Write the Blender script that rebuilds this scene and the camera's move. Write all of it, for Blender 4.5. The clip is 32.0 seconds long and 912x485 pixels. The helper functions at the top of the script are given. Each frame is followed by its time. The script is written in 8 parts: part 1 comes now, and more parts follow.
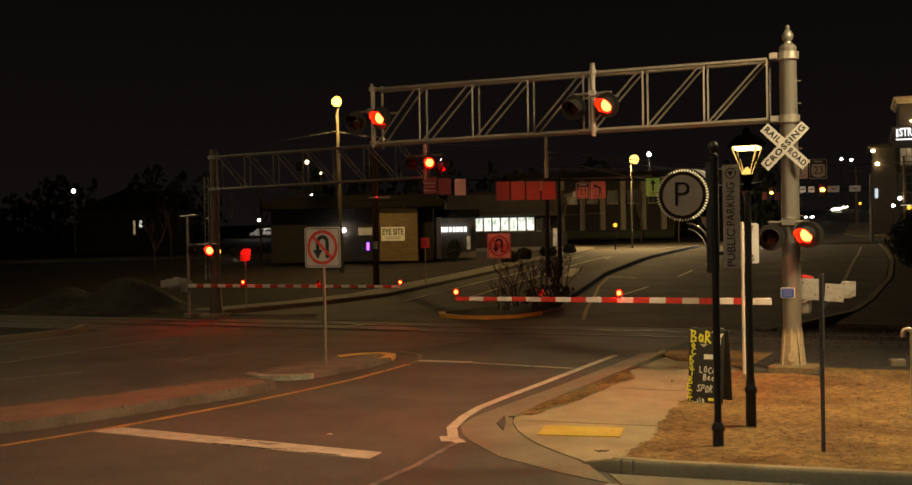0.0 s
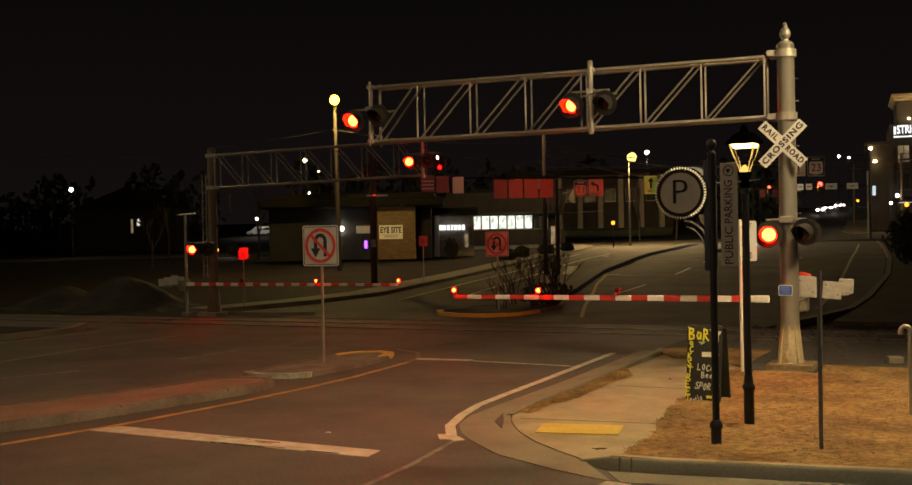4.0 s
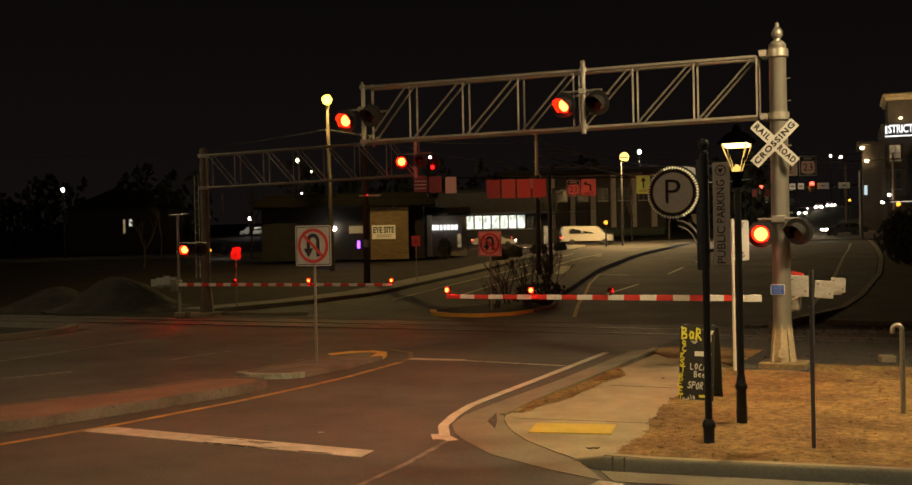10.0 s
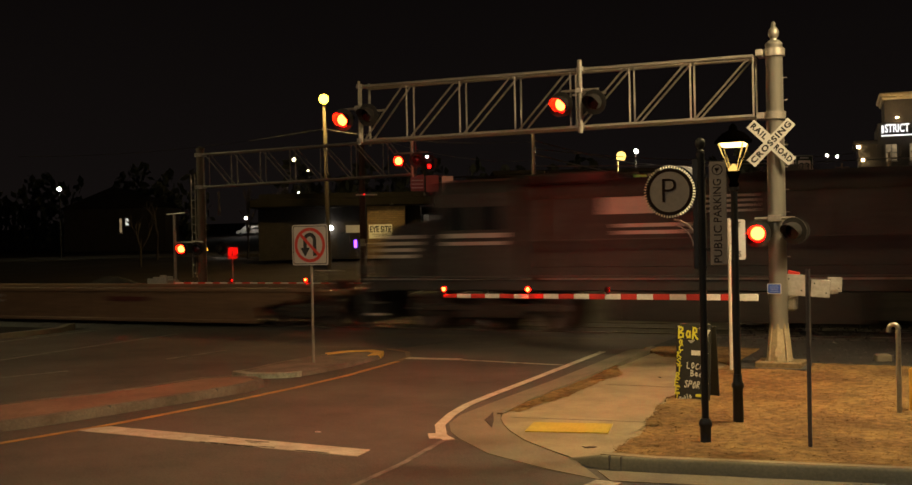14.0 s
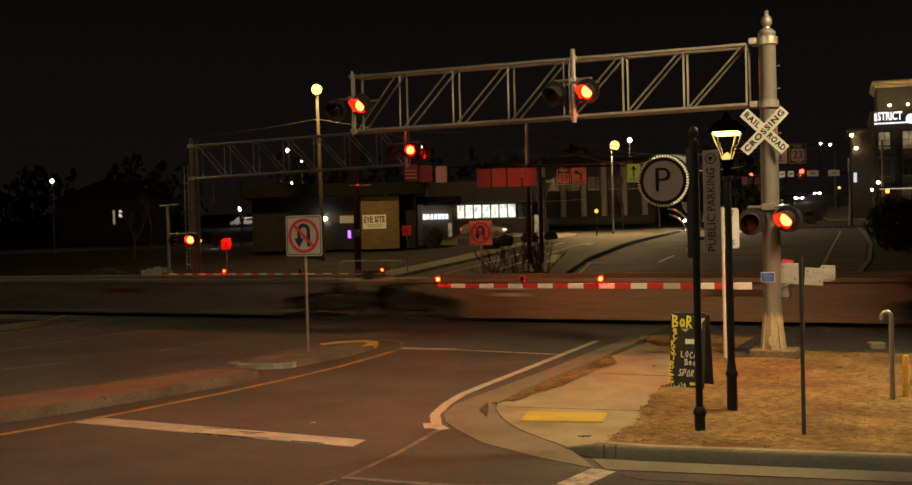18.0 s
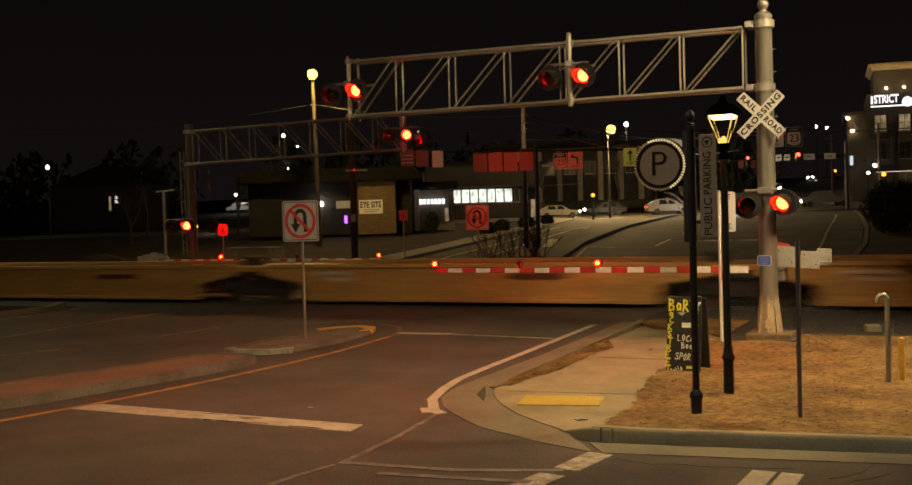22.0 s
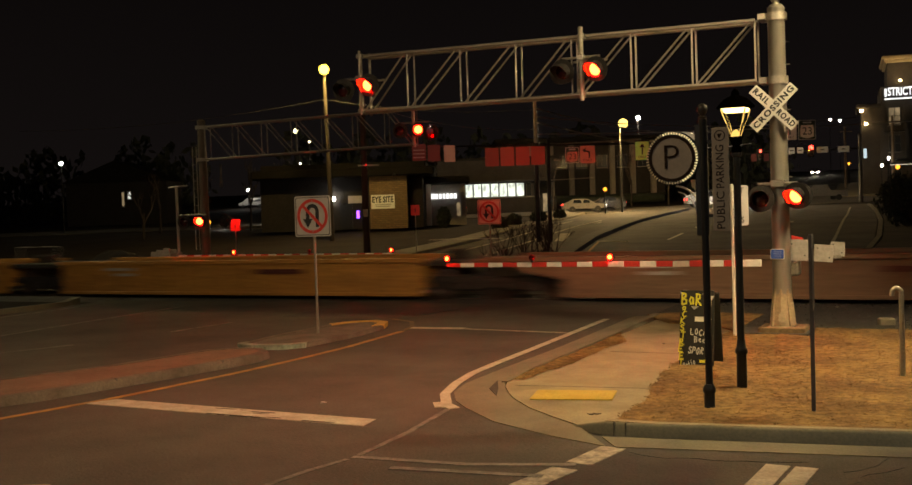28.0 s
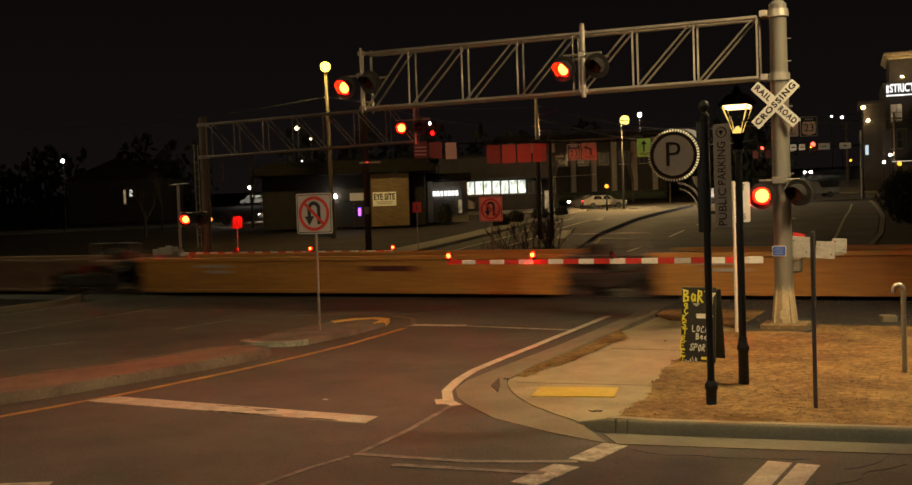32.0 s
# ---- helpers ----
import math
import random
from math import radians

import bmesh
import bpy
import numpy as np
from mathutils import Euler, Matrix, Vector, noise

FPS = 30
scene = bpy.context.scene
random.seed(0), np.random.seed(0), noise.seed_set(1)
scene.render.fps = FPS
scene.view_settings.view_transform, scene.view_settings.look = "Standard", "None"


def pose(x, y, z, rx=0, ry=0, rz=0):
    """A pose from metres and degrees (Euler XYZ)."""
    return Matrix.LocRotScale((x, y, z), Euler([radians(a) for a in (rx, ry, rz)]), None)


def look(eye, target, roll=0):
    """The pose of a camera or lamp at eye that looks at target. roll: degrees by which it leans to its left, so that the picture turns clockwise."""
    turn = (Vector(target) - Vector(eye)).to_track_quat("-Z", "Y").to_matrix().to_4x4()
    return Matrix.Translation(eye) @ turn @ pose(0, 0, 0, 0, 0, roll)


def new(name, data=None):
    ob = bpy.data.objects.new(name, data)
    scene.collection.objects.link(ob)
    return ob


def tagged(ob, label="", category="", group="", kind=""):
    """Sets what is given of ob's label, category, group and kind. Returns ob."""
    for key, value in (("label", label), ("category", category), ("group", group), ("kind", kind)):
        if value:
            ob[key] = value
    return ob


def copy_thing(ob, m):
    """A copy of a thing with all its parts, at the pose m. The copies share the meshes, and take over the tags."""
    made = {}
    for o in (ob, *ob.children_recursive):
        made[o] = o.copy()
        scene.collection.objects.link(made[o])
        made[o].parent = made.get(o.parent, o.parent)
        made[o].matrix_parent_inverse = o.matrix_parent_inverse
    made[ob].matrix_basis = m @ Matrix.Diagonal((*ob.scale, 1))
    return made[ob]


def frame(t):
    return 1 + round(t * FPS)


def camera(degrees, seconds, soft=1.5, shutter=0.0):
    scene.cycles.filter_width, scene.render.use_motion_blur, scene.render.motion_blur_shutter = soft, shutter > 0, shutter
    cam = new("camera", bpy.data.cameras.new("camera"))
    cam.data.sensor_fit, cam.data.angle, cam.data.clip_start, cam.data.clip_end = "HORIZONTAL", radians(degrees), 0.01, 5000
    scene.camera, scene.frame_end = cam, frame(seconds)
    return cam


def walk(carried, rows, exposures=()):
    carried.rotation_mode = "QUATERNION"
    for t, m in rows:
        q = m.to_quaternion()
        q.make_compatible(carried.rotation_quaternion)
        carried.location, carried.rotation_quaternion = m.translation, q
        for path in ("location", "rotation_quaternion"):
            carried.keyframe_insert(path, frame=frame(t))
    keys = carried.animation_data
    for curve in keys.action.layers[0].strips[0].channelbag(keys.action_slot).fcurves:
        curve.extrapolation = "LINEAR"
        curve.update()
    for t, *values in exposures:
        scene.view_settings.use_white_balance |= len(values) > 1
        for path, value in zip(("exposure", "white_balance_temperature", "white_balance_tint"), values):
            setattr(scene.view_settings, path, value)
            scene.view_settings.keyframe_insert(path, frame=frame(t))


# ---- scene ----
cam = camera(45.93, 32.0, soft=1.5, shutter=1.2)
walk(cam, [
    (0.0, pose(0, 0, 2.7, 89.856, 1.002, 26.332)),
    (0.5, pose(0, 0, 2.7, 89.880, 0.970, 26.325)),
    (1.0, pose(0, 0, 2.7, 89.878, 0.981, 26.305)),
    (1.5, pose(0, 0, 2.7, 89.872, 0.972, 26.296)),
    (2.0, pose(0, 0, 2.7, 89.850, 0.978, 26.293)),
    (2.5, pose(0, 0, 2.7, 89.821, 0.991, 26.281)),
    (3.0, pose(0, 0, 2.7, 89.818, 1.063, 26.256)),
    (3.5, pose(0, 0, 2.7, 89.786, 1.081, 26.235)),
    (5.5, pose(0, 0, 2.7, 89.659, 1.189, 26.173)),
    (6.0, pose(0, 0, 2.7, 89.631, 1.200, 26.155)),
    (6.5, pose(0, 0, 2.7, 89.619, 1.185, 26.106)),
    (7.0, pose(0, 0, 2.7, 89.607, 1.155, 26.031)),
    (7.5, pose(0, 0, 2.7, 89.627, 1.169, 25.966)),
    (8.0, pose(0, 0, 2.7, 89.669, 1.161, 25.936)),
    (8.5, pose(0, 0, 2.7, 89.721, 1.166, 25.893)),
    (9.0, pose(0, 0, 2.7, 89.764, 1.170, 25.873)),
    (9.5, pose(0, 0, 2.7, 89.767, 1.185, 25.859)),
    (10.0, pose(0, 0, 2.7, 89.738, 1.186, 25.842)),
    (10.5, pose(0, 0, 2.7, 89.722, 1.183, 25.825)),
    (11.0, pose(0, 0, 2.7, 89.699, 1.201, 25.810)),
    (11.5, pose(0, 0, 2.7, 89.692, 1.199, 25.786)),
    (12.0, pose(0, 0, 2.7, 89.715, 1.213, 25.782)),
    (12.5, pose(0, 0, 2.7, 89.687, 1.188, 25.780)),
    (13.0, pose(0, 0, 2.7, 89.663, 1.160, 25.766)),
    (13.5, pose(0, 0, 2.7, 89.686, 1.196, 25.743)),
    (14.0, pose(0, 0, 2.7, 89.694, 1.186, 25.672)),
    (14.5, pose(0, 0, 2.7, 89.632, 1.179, 25.575)),
    (16.5, pose(0, 0, 2.7, 89.344, 1.332, 25.417)),
    (17.0, pose(0, 0, 2.7, 89.301, 1.395, 25.398)),
    (17.5, pose(0, 0, 2.7, 89.240, 1.415, 25.369)),
    (18.0, pose(0, 0, 2.7, 89.155, 1.467, 25.350)),
    (18.5, pose(0, 0, 2.7, 88.948, 1.460, 25.299)),
    (19.0, pose(0, 0, 2.7, 88.800, 1.520, 25.255)),
    (19.5, pose(0, 0, 2.7, 88.645, 1.554, 25.225)),
    (20.0, pose(0, 0, 2.7, 88.563, 1.584, 25.208)),
    (20.5, pose(0, 0, 2.7, 88.473, 1.594, 25.191)),
    (21.0, pose(0, 0, 2.7, 88.430, 1.656, 25.184)),
    (21.5, pose(0, 0, 2.7, 88.392, 1.700, 25.172)),
    (22.0, pose(0, 0, 2.7, 88.338, 1.699, 25.167)),
    (22.5, pose(0, 0, 2.7, 88.324, 1.763, 25.174)),
    (23.0, pose(0, 0, 2.7, 88.345, 1.791, 25.263)),
    (23.5, pose(0, 0, 2.7, 88.356, 1.802, 25.436)),
    (24.0, pose(0, 0, 2.7, 88.365, 1.817, 25.543)),
    (24.5, pose(0, 0, 2.7, 88.357, 1.801, 25.657)),
    (25.0, pose(0, 0, 2.7, 88.305, 1.808, 25.714)),
    (25.5, pose(0, 0, 2.7, 88.222, 1.867, 25.734)),
    (27.5, pose(0, 0, 2.7, 88.069, 1.927, 25.806)),
    (28.0, pose(0, 0, 2.7, 88.069, 1.919, 25.804)),
    (28.5, pose(0, 0, 2.7, 88.068, 1.916, 25.803)),
    (29.0, pose(0, 0, 2.7, 88.061, 1.907, 25.807)),
    (29.5, pose(0, 0, 2.7, 88.029, 1.903, 25.838)),
    (30.0, pose(0, 0, 2.7, 88.017, 1.918, 25.855)),
    (30.5, pose(0, 0, 2.7, 87.988, 1.927, 25.886)),
    (31.0, pose(0, 0, 2.7, 87.974, 1.925, 25.894)),
    (31.5, pose(0, 0, 2.7, 87.937, 1.940, 25.891)),
    (32.0, pose(0, 0, 2.7, 87.921, 1.983, 25.887)),
])

# ---------------------------------------------------------------- world and light
world = bpy.data.worlds.new("night_sky")
world.use_nodes = True
scene.world = world
_n, _l = world.node_tree.nodes, world.node_tree.links
_bg = _n["Background"]
_tc, _sep, _mr = _n.new("ShaderNodeTexCoord"), _n.new("ShaderNodeSeparateXYZ"), _n.new("ShaderNodeMapRange")
_bg.inputs["Color"].default_value = (1.0, 0.75, 0.70, 1)
_l.new(_tc.outputs["Generated"], _sep.inputs[0])
_l.new(_sep.outputs["Z"], _mr.inputs["Value"])
# town glow near the horizon, darker overhead
_mr.inputs["From Min"].default_value, _mr.inputs["From Max"].default_value = 0.0, 0.24
_mr.inputs["To Min"].default_value, _mr.inputs["To Max"].default_value = 0.0062, 0.0030
_l.new(_mr.outputs["Result"], _bg.inputs["Strength"])

C, S = math.cos(radians(25.87)), math.sin(radians(25.87))


def town(u, v):
    """World x, y from the far street grid: u along the cross street, v away from the crossing."""
    return (u * C - v * S, u * S + v * C)


KN = ((-1e4, 0), (36, 0), (60, .5), (75, 1.0), (114, 1.6), (125, 1.85), (180, 3.5), (262, 7.2), (400, 11), (1e4, 11))


def zt(y):
    """Height of the ground: level to the tracks, then a rising road."""
    return float(np.interp(y, [k[0] for k in KN], [k[1] for k in KN]))


def lamp(name, kind, loc, power, color, size=0.2, target=None, spot=None):
    d = bpy.data.lights.new(name, kind)
    d.energy, d.color = power, color
    if kind in ("POINT", "SPOT"):
        d.shadow_soft_size = size
    if kind == "SPOT":
        d.spot_size, d.spot_blend = radians(spot or 120), 0.6
    ob = new(name, d)
    ob.matrix_world = look(loc, target) if target else pose(*loc)
    return ob


SODIUM = (1.0, 0.70, 0.34)
WHITE = (1.0, 0.93, 0.80)

# ---------------------------------------------------------------- materials
MATS = {}


def mat(name, col, rough=0.6, metal=0.0, var=0.25, scale=6.0, bump=0.15, col2=None, scale2=None, emit=0.0, spec=0.5, coat=0.0, streak=None, rnd=0.0, island=0.0):
    """A surface with two scales of mottling and fine relief."""
    if name in MATS:
        return MATS[name]
    m = bpy.data.materials.new(name)
    m.use_nodes = True
    nt = m.node_tree
    n, l = nt.nodes, nt.links
    b = n["Principled BSDF"]
    tc = n.new("ShaderNodeTexCoord")
    mp = n.new("ShaderNodeMapping")
    l.new(tc.outputs["Object"], mp.inputs["Vector"])
    if streak:
        mp.inputs["Scale"].default_value = streak
    n1 = n.new("ShaderNodeTexNoise")
    n1.inputs["Scale"].default_value = scale
    n1.inputs["Detail"].default_value = 6
    n1.inputs["Roughness"].default_value = 0.65
    n2 = n.new("ShaderNodeTexNoise")
    n2.inputs["Scale"].default_value = scale2 or scale * 9
    n2.inputs["Detail"].default_value = 4
    for k in (n1, n2):
        l.new(mp.outputs["Vector"], k.inputs["Vector"])
    mix = n.new("ShaderNodeMix")
    mix.data_type = "RGBA"
    c2 = col2 or tuple(c * (1 - var) for c in col)
    mix.inputs[6].default_value = (*col, 1)
    mix.inputs[7].default_value = (*c2, 1)
    rp = n.new("ShaderNodeMapRange")
    rp.inputs["From Min"].default_value, rp.inputs["From Max"].default_value = 0.36, 0.64
    l.new(n1.outputs["Fac"], rp.inputs["Value"])
    l.new(rp.outputs["Result"], mix.inputs[0])
    mul = n.new("ShaderNodeMix")
    mul.data_type, mul.blend_type = "RGBA", "MULTIPLY"
    mul.inputs[0].default_value = 1.0
    r2 = n.new("ShaderNodeMapRange")
    r2.inputs["From Min"].default_value, r2.inputs["From Max"].default_value = 0.3, 0.7
    r2.inputs["To Min"].default_value, r2.inputs["To Max"].default_value = 1 - var, 1 + var * 0.6
    l.new(n2.outputs["Fac"], r2.inputs["Value"])
    l.new(mix.outputs[2], mul.inputs[6])
    l.new(r2.outputs["Result"], mul.inputs[7])
    out = mul.outputs[2]
    if island:
        gi = n.new("ShaderNodeNewGeometry")
        r4 = n.new("ShaderNodeMapRange")
        r4.inputs["To Min"].default_value, r4.inputs["To Max"].default_value = 1 - island, 1 + island
        l.new(gi.outputs["Random Per Island"], r4.inputs["Value"])
        m4 = n.new("ShaderNodeMix")
        m4.data_type, m4.blend_type = "RGBA", "MULTIPLY"
        m4.inputs[0].default_value = 1.0
        l.new(out, m4.inputs[6])
        l.new(r4.outputs["Result"], m4.inputs[7])
        out = m4.outputs[2]
    if rnd:
        oi = n.new("ShaderNodeObjectInfo")
        r3 = n.new("ShaderNodeMapRange")
        r3.inputs["To Min"].default_value, r3.inputs["To Max"].default_value = 1 - rnd, 1 + rnd
        l.new(oi.outputs["Random"], r3.inputs["Value"])
        m3 = n.new("ShaderNodeMix")
        m3.data_type, m3.blend_type = "RGBA", "MULTIPLY"
        m3.inputs[0].default_value = 1.0
        l.new(out, m3.inputs[6])
        l.new(r3.outputs["Result"], m3.inputs[7])
        out = m3.outputs[2]
    l.new(out, b.inputs["Base Color"])
    b.inputs["Metallic"].default_value = metal
    b.inputs["Specular IOR Level"].default_value = spec
    b.inputs["Coat Weight"].default_value = coat
    rr = n.new("ShaderNodeMapRange")
    rr.inputs["To Min"].default_value, rr.inputs["To Max"].default_value = max(0.02, rough - 0.12), min(1, rough + 0.12)
    l.new(n1.outputs["Fac"], rr.inputs["Value"])
    l.new(rr.outputs["Result"], b.inputs["Roughness"])
    if bump:
        bp = n.new("ShaderNodeBump")
        bp.inputs["Strength"].default_value = bump
        bp.inputs["Distance"].default_value = 0.02
        l.new(n2.outputs["Fac"], bp.inputs["Height"])
        l.new(bp.outputs["Normal"], b.inputs["Normal"])
    MATS[name] = m
    return m


def glow(name, col, strength):
    if name in MATS:
        return MATS[name]
    m = bpy.data.materials.new(name)
    m.use_nodes = True
    b = m.node_tree.nodes["Principled BSDF"]
    b.inputs["Base Color"].default_value = (*[0.0004 * min(1, c) for c in col], 1)
    b.inputs["Specular IOR Level"].default_value = 0.0
    b.inputs["Emission Color"].default_value = (*col, 1)
    b.inputs["Emission Strength"].default_value = strength
    MATS[name] = m
    return m


def glass(name, col, rough=0.05, trans=1.0):
    if name in MATS:
        return MATS[name]
    m = bpy.data.materials.new(name)
    m.use_nodes = True
    b = m.node_tree.nodes["Principled BSDF"]
    b.inputs["Base Color"].default_value = (*col, 1)
    b.inputs["Roughness"].default_value = rough
    b.inputs["Transmission Weight"].default_value = trans
    MATS[name] = m
    return m


ASPHALT = mat("asphalt", (0.090, 0.080, 0.064), 0.88, var=0.26, scale=0.35, scale2=30, bump=0.5, col2=(0.054, 0.048, 0.041), spec=0.3)
CROSSING = mat("crossing_panel_asphalt", (0.040, 0.037, 0.035), 0.8, var=0.3, scale=0.6, scale2=25, bump=0.5)
# near-zero colour keeps the lantern frame dark beside its own lamp
LAMPFRAME = mat("near_black_lantern_frame", (0.0009, 0.0006, 0.0003), 0.95, spec=0.0, var=0.3, scale=5, bump=0.05)
CONCRETE = mat("concrete", (0.26, 0.215, 0.125), 0.85, var=0.22, scale=1.3, scale2=40, bump=0.3, col2=(0.19, 0.15, 0.09))
KERB = mat("kerb_concrete", (0.165, 0.140, 0.092), 0.85, var=0.18, scale=0.8, scale2=34, bump=0.25, col2=(0.125, 0.104, 0.07))
ISLANDKERB = mat("stained_kerb_concrete", (0.155, 0.118, 0.088), 0.9, var=0.2, scale=1.4, scale2=30, bump=0.3, col2=(0.085, 0.062, 0.045))
# kerb face, toned darker than the kerb top to hold its shade
KERBFACE = mat("kerb_face_concrete", (0.20, 0.178, 0.108), 0.85, var=0.15, scale=0.9, scale2=30, bump=0.25, col2=(0.145, 0.13, 0.08))
PAVER = mat("red_paver_concrete", (0.20, 0.108, 0.066), 0.85, var=0.25, scale=1.0, scale2=24, bump=0.3)
GRASS = mat("dormant_grass", (0.235, 0.150, 0.060), 0.95, var=0.45, scale=0.9, scale2=9, bump=0.8, col2=(0.125, 0.074, 0.032), spec=0.1)
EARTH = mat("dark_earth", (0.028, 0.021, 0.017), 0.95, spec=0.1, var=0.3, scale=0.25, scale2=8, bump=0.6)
GRAVEL = mat("ballast_gravel", (0.085, 0.078, 0.072), 0.95, island=0.5, var=0.5, scale=3, scale2=24, bump=0.9)
WORNPAINT = mat("worn_white_paint", (0.46, 0.41, 0.31), 0.8, var=0.25, scale=5, scale2=26, bump=0.3, col2=(0.17, 0.15, 0.12))
FAINTPAINT = mat("faint_white_paint", (0.20, 0.18, 0.15), 0.8, var=0.25, scale=3, scale2=26, bump=0.3, col2=(0.07, 0.064, 0.058))
WHITEPAINT = mat("road_white_paint", (0.47, 0.43, 0.33), 0.75, var=0.3, scale=3.5, scale2=28, bump=0.2, col2=(0.32, 0.285, 0.21))
YELLOWPAINT = mat("road_yellow_paint", (0.44, 0.22, 0.03), 0.75, var=0.25, scale=2.5, scale2=20, bump=0.2, col2=(0.22, 0.115, 0.03))
YELLOWKERB = mat("yellow_kerb_paint", (0.62, 0.34, 0.04), 0.7, var=0.2, scale=2.0, scale2=18, bump=0.2)
TACTILE = mat("yellow_tactile", (0.42, 0.30, 0.03), 0.7, var=0.15, scale=2.0, scale2=18)
GALV = mat("galvanised_steel", (0.33, 0.295, 0.25), 0.42, 0.6, var=0.18, scale=2.2, scale2=30, bump=0.1)
MASTMETAL = mat("mast_aluminium", (0.27, 0.25, 0.215), 0.42, 0.6, var=0.06, scale=1.2, scale2=22, bump=0.03, streak=(1, 1, 0.2))
BLACKMETAL = mat("black_painted_metal", (0.012, 0.012, 0.012), 0.45, 0.0, spec=0.3, var=0.3, scale=5, bump=0.05)
SIGNWHITE = mat("sign_white_sheet", (0.72, 0.71, 0.69), 0.55, var=0.06, scale=3, bump=0.02)
DULLSHEET = mat("dull_white_sheet", (0.42, 0.40, 0.38), 0.5, var=0.08, scale=3, bump=0.02)
SIGNGREY = mat("sign_aluminium_back", (0.40, 0.39, 0.38), 0.5, 0.6, var=0.12, scale=4, bump=0.04)
SIGNRED = mat("sign_red_sheet", (0.50, 0.035, 0.02), 0.55, var=0.08, scale=3, bump=0.02)
SIGNBLACK = mat("sign_black", (0.012, 0.012, 0.012), 0.5, var=0.1, scale=4, bump=0.02)
SIGNBLUE = mat("sign_blue_sheet", (0.02, 0.07, 0.35), 0.5, var=0.08, scale=4, bump=0.02)
TAUPE = mat("taupe_sign_paint", (0.165, 0.135, 0.105), 0.6, var=0.1, scale=3, bump=0.05)
BROWNLETTER = mat("dark_brown_letter", (0.016, 0.010, 0.007), 0.9, spec=0.05, var=0.1, bump=0.02)
GATEWHITE = mat("gate_white_sheet", (0.74, 0.71, 0.66), 0.5, var=0.12, scale=3, bump=0.04)
GATERED = mat("gate_red_sheet", (0.55, 0.03, 0.018), 0.5, var=0.12, scale=3, bump=0.04)
WOODPOLE = mat("weathered_wood_pole", (0.13, 0.095, 0.065), 0.9, var=0.35, scale=3, scale2=20, bump=0.5, streak=(1, 1, 0.08))
STEEL = mat("rail_steel", (0.09, 0.065, 0.05), 0.7, 0.3, var=0.3, scale=4, bump=0.2)
RAILTOP = mat("polished_rail_head", (0.20, 0.18, 0.165), 0.5, 0.9, var=0.1, scale=6, bump=0.05)
TIMBER = mat("sleeper_timber", (0.06, 0.045, 0.035), 0.95, var=0.3, scale=3, scale2=14, bump=0.6)
CHALK = mat("chalkboard_black", (0.014, 0.013, 0.012), 0.7, var=0.3, scale=4, bump=0.05)
CHALKYELLOW = mat("chalk_yellow", (0.75, 0.70, 0.06), 0.8, var=0.15, scale=20, bump=0.05)
CHALKWHITE = mat("chalk_white", (0.72, 0.70, 0.68), 0.8, var=0.15, scale=20, bump=0.05)
HOOD = mat("signal_black_hood", (0.028, 0.026, 0.024), 0.65, spec=0.25, var=0.2, scale=5, bump=0.05)
REDLENS = mat("dark_red_lens", (0.035, 0.004, 0.003), 0.2, var=0.15, scale=8, bump=0.05)
REDGLOW = glow("lit_red_lens", (1.0, 0.00012, 0.00010), 420.0)
REDMID = glow("lit_red_ring", (1.0, 0.0007, 0.00012), 520.0)
REDCORE = glow("lit_red_core", (1.0, 0.0042, 0.00055), 600.0)
WHITEPEEP = glow("white_side_light", (1.0, 0.8, 0.7), 30.0)


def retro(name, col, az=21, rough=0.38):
    """Imitates a retroreflective sign sheet: paint plus a gloss whose fixed normal faces the road."""
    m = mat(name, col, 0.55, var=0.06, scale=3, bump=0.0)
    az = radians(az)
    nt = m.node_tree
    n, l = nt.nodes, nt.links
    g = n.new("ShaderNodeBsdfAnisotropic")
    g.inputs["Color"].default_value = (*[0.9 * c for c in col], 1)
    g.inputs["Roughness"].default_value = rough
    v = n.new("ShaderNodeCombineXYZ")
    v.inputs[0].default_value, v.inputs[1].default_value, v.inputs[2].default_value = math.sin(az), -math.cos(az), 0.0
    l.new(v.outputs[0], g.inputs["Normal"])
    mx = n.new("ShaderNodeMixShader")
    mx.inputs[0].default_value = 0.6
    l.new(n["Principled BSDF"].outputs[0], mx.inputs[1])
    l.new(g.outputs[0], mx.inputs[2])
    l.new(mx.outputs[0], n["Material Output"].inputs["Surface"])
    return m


# the flashers' red light is tinted into these sheet colours
RETRO = retro("red_tinted_white_sheet", (0.62, 0.28, 0.22))
REDTINT = retro("red_tinted_sheet", (0.18, 0.05, 0.042), 21, 0.28)
REDTINTDIM = retro("dim_red_tinted_sheet", (0.125, 0.03, 0.026), 21, 0.28)
PINKTINT = retro("pink_tinted_sheet", (0.36, 0.20, 0.16), 21, 0.28)
RETROFAR = retro("pink_tinted_far_sheet", (0.52, 0.30, 0.24), 21, 0.28)

# ---------------------------------------------------------------- mesh helpers


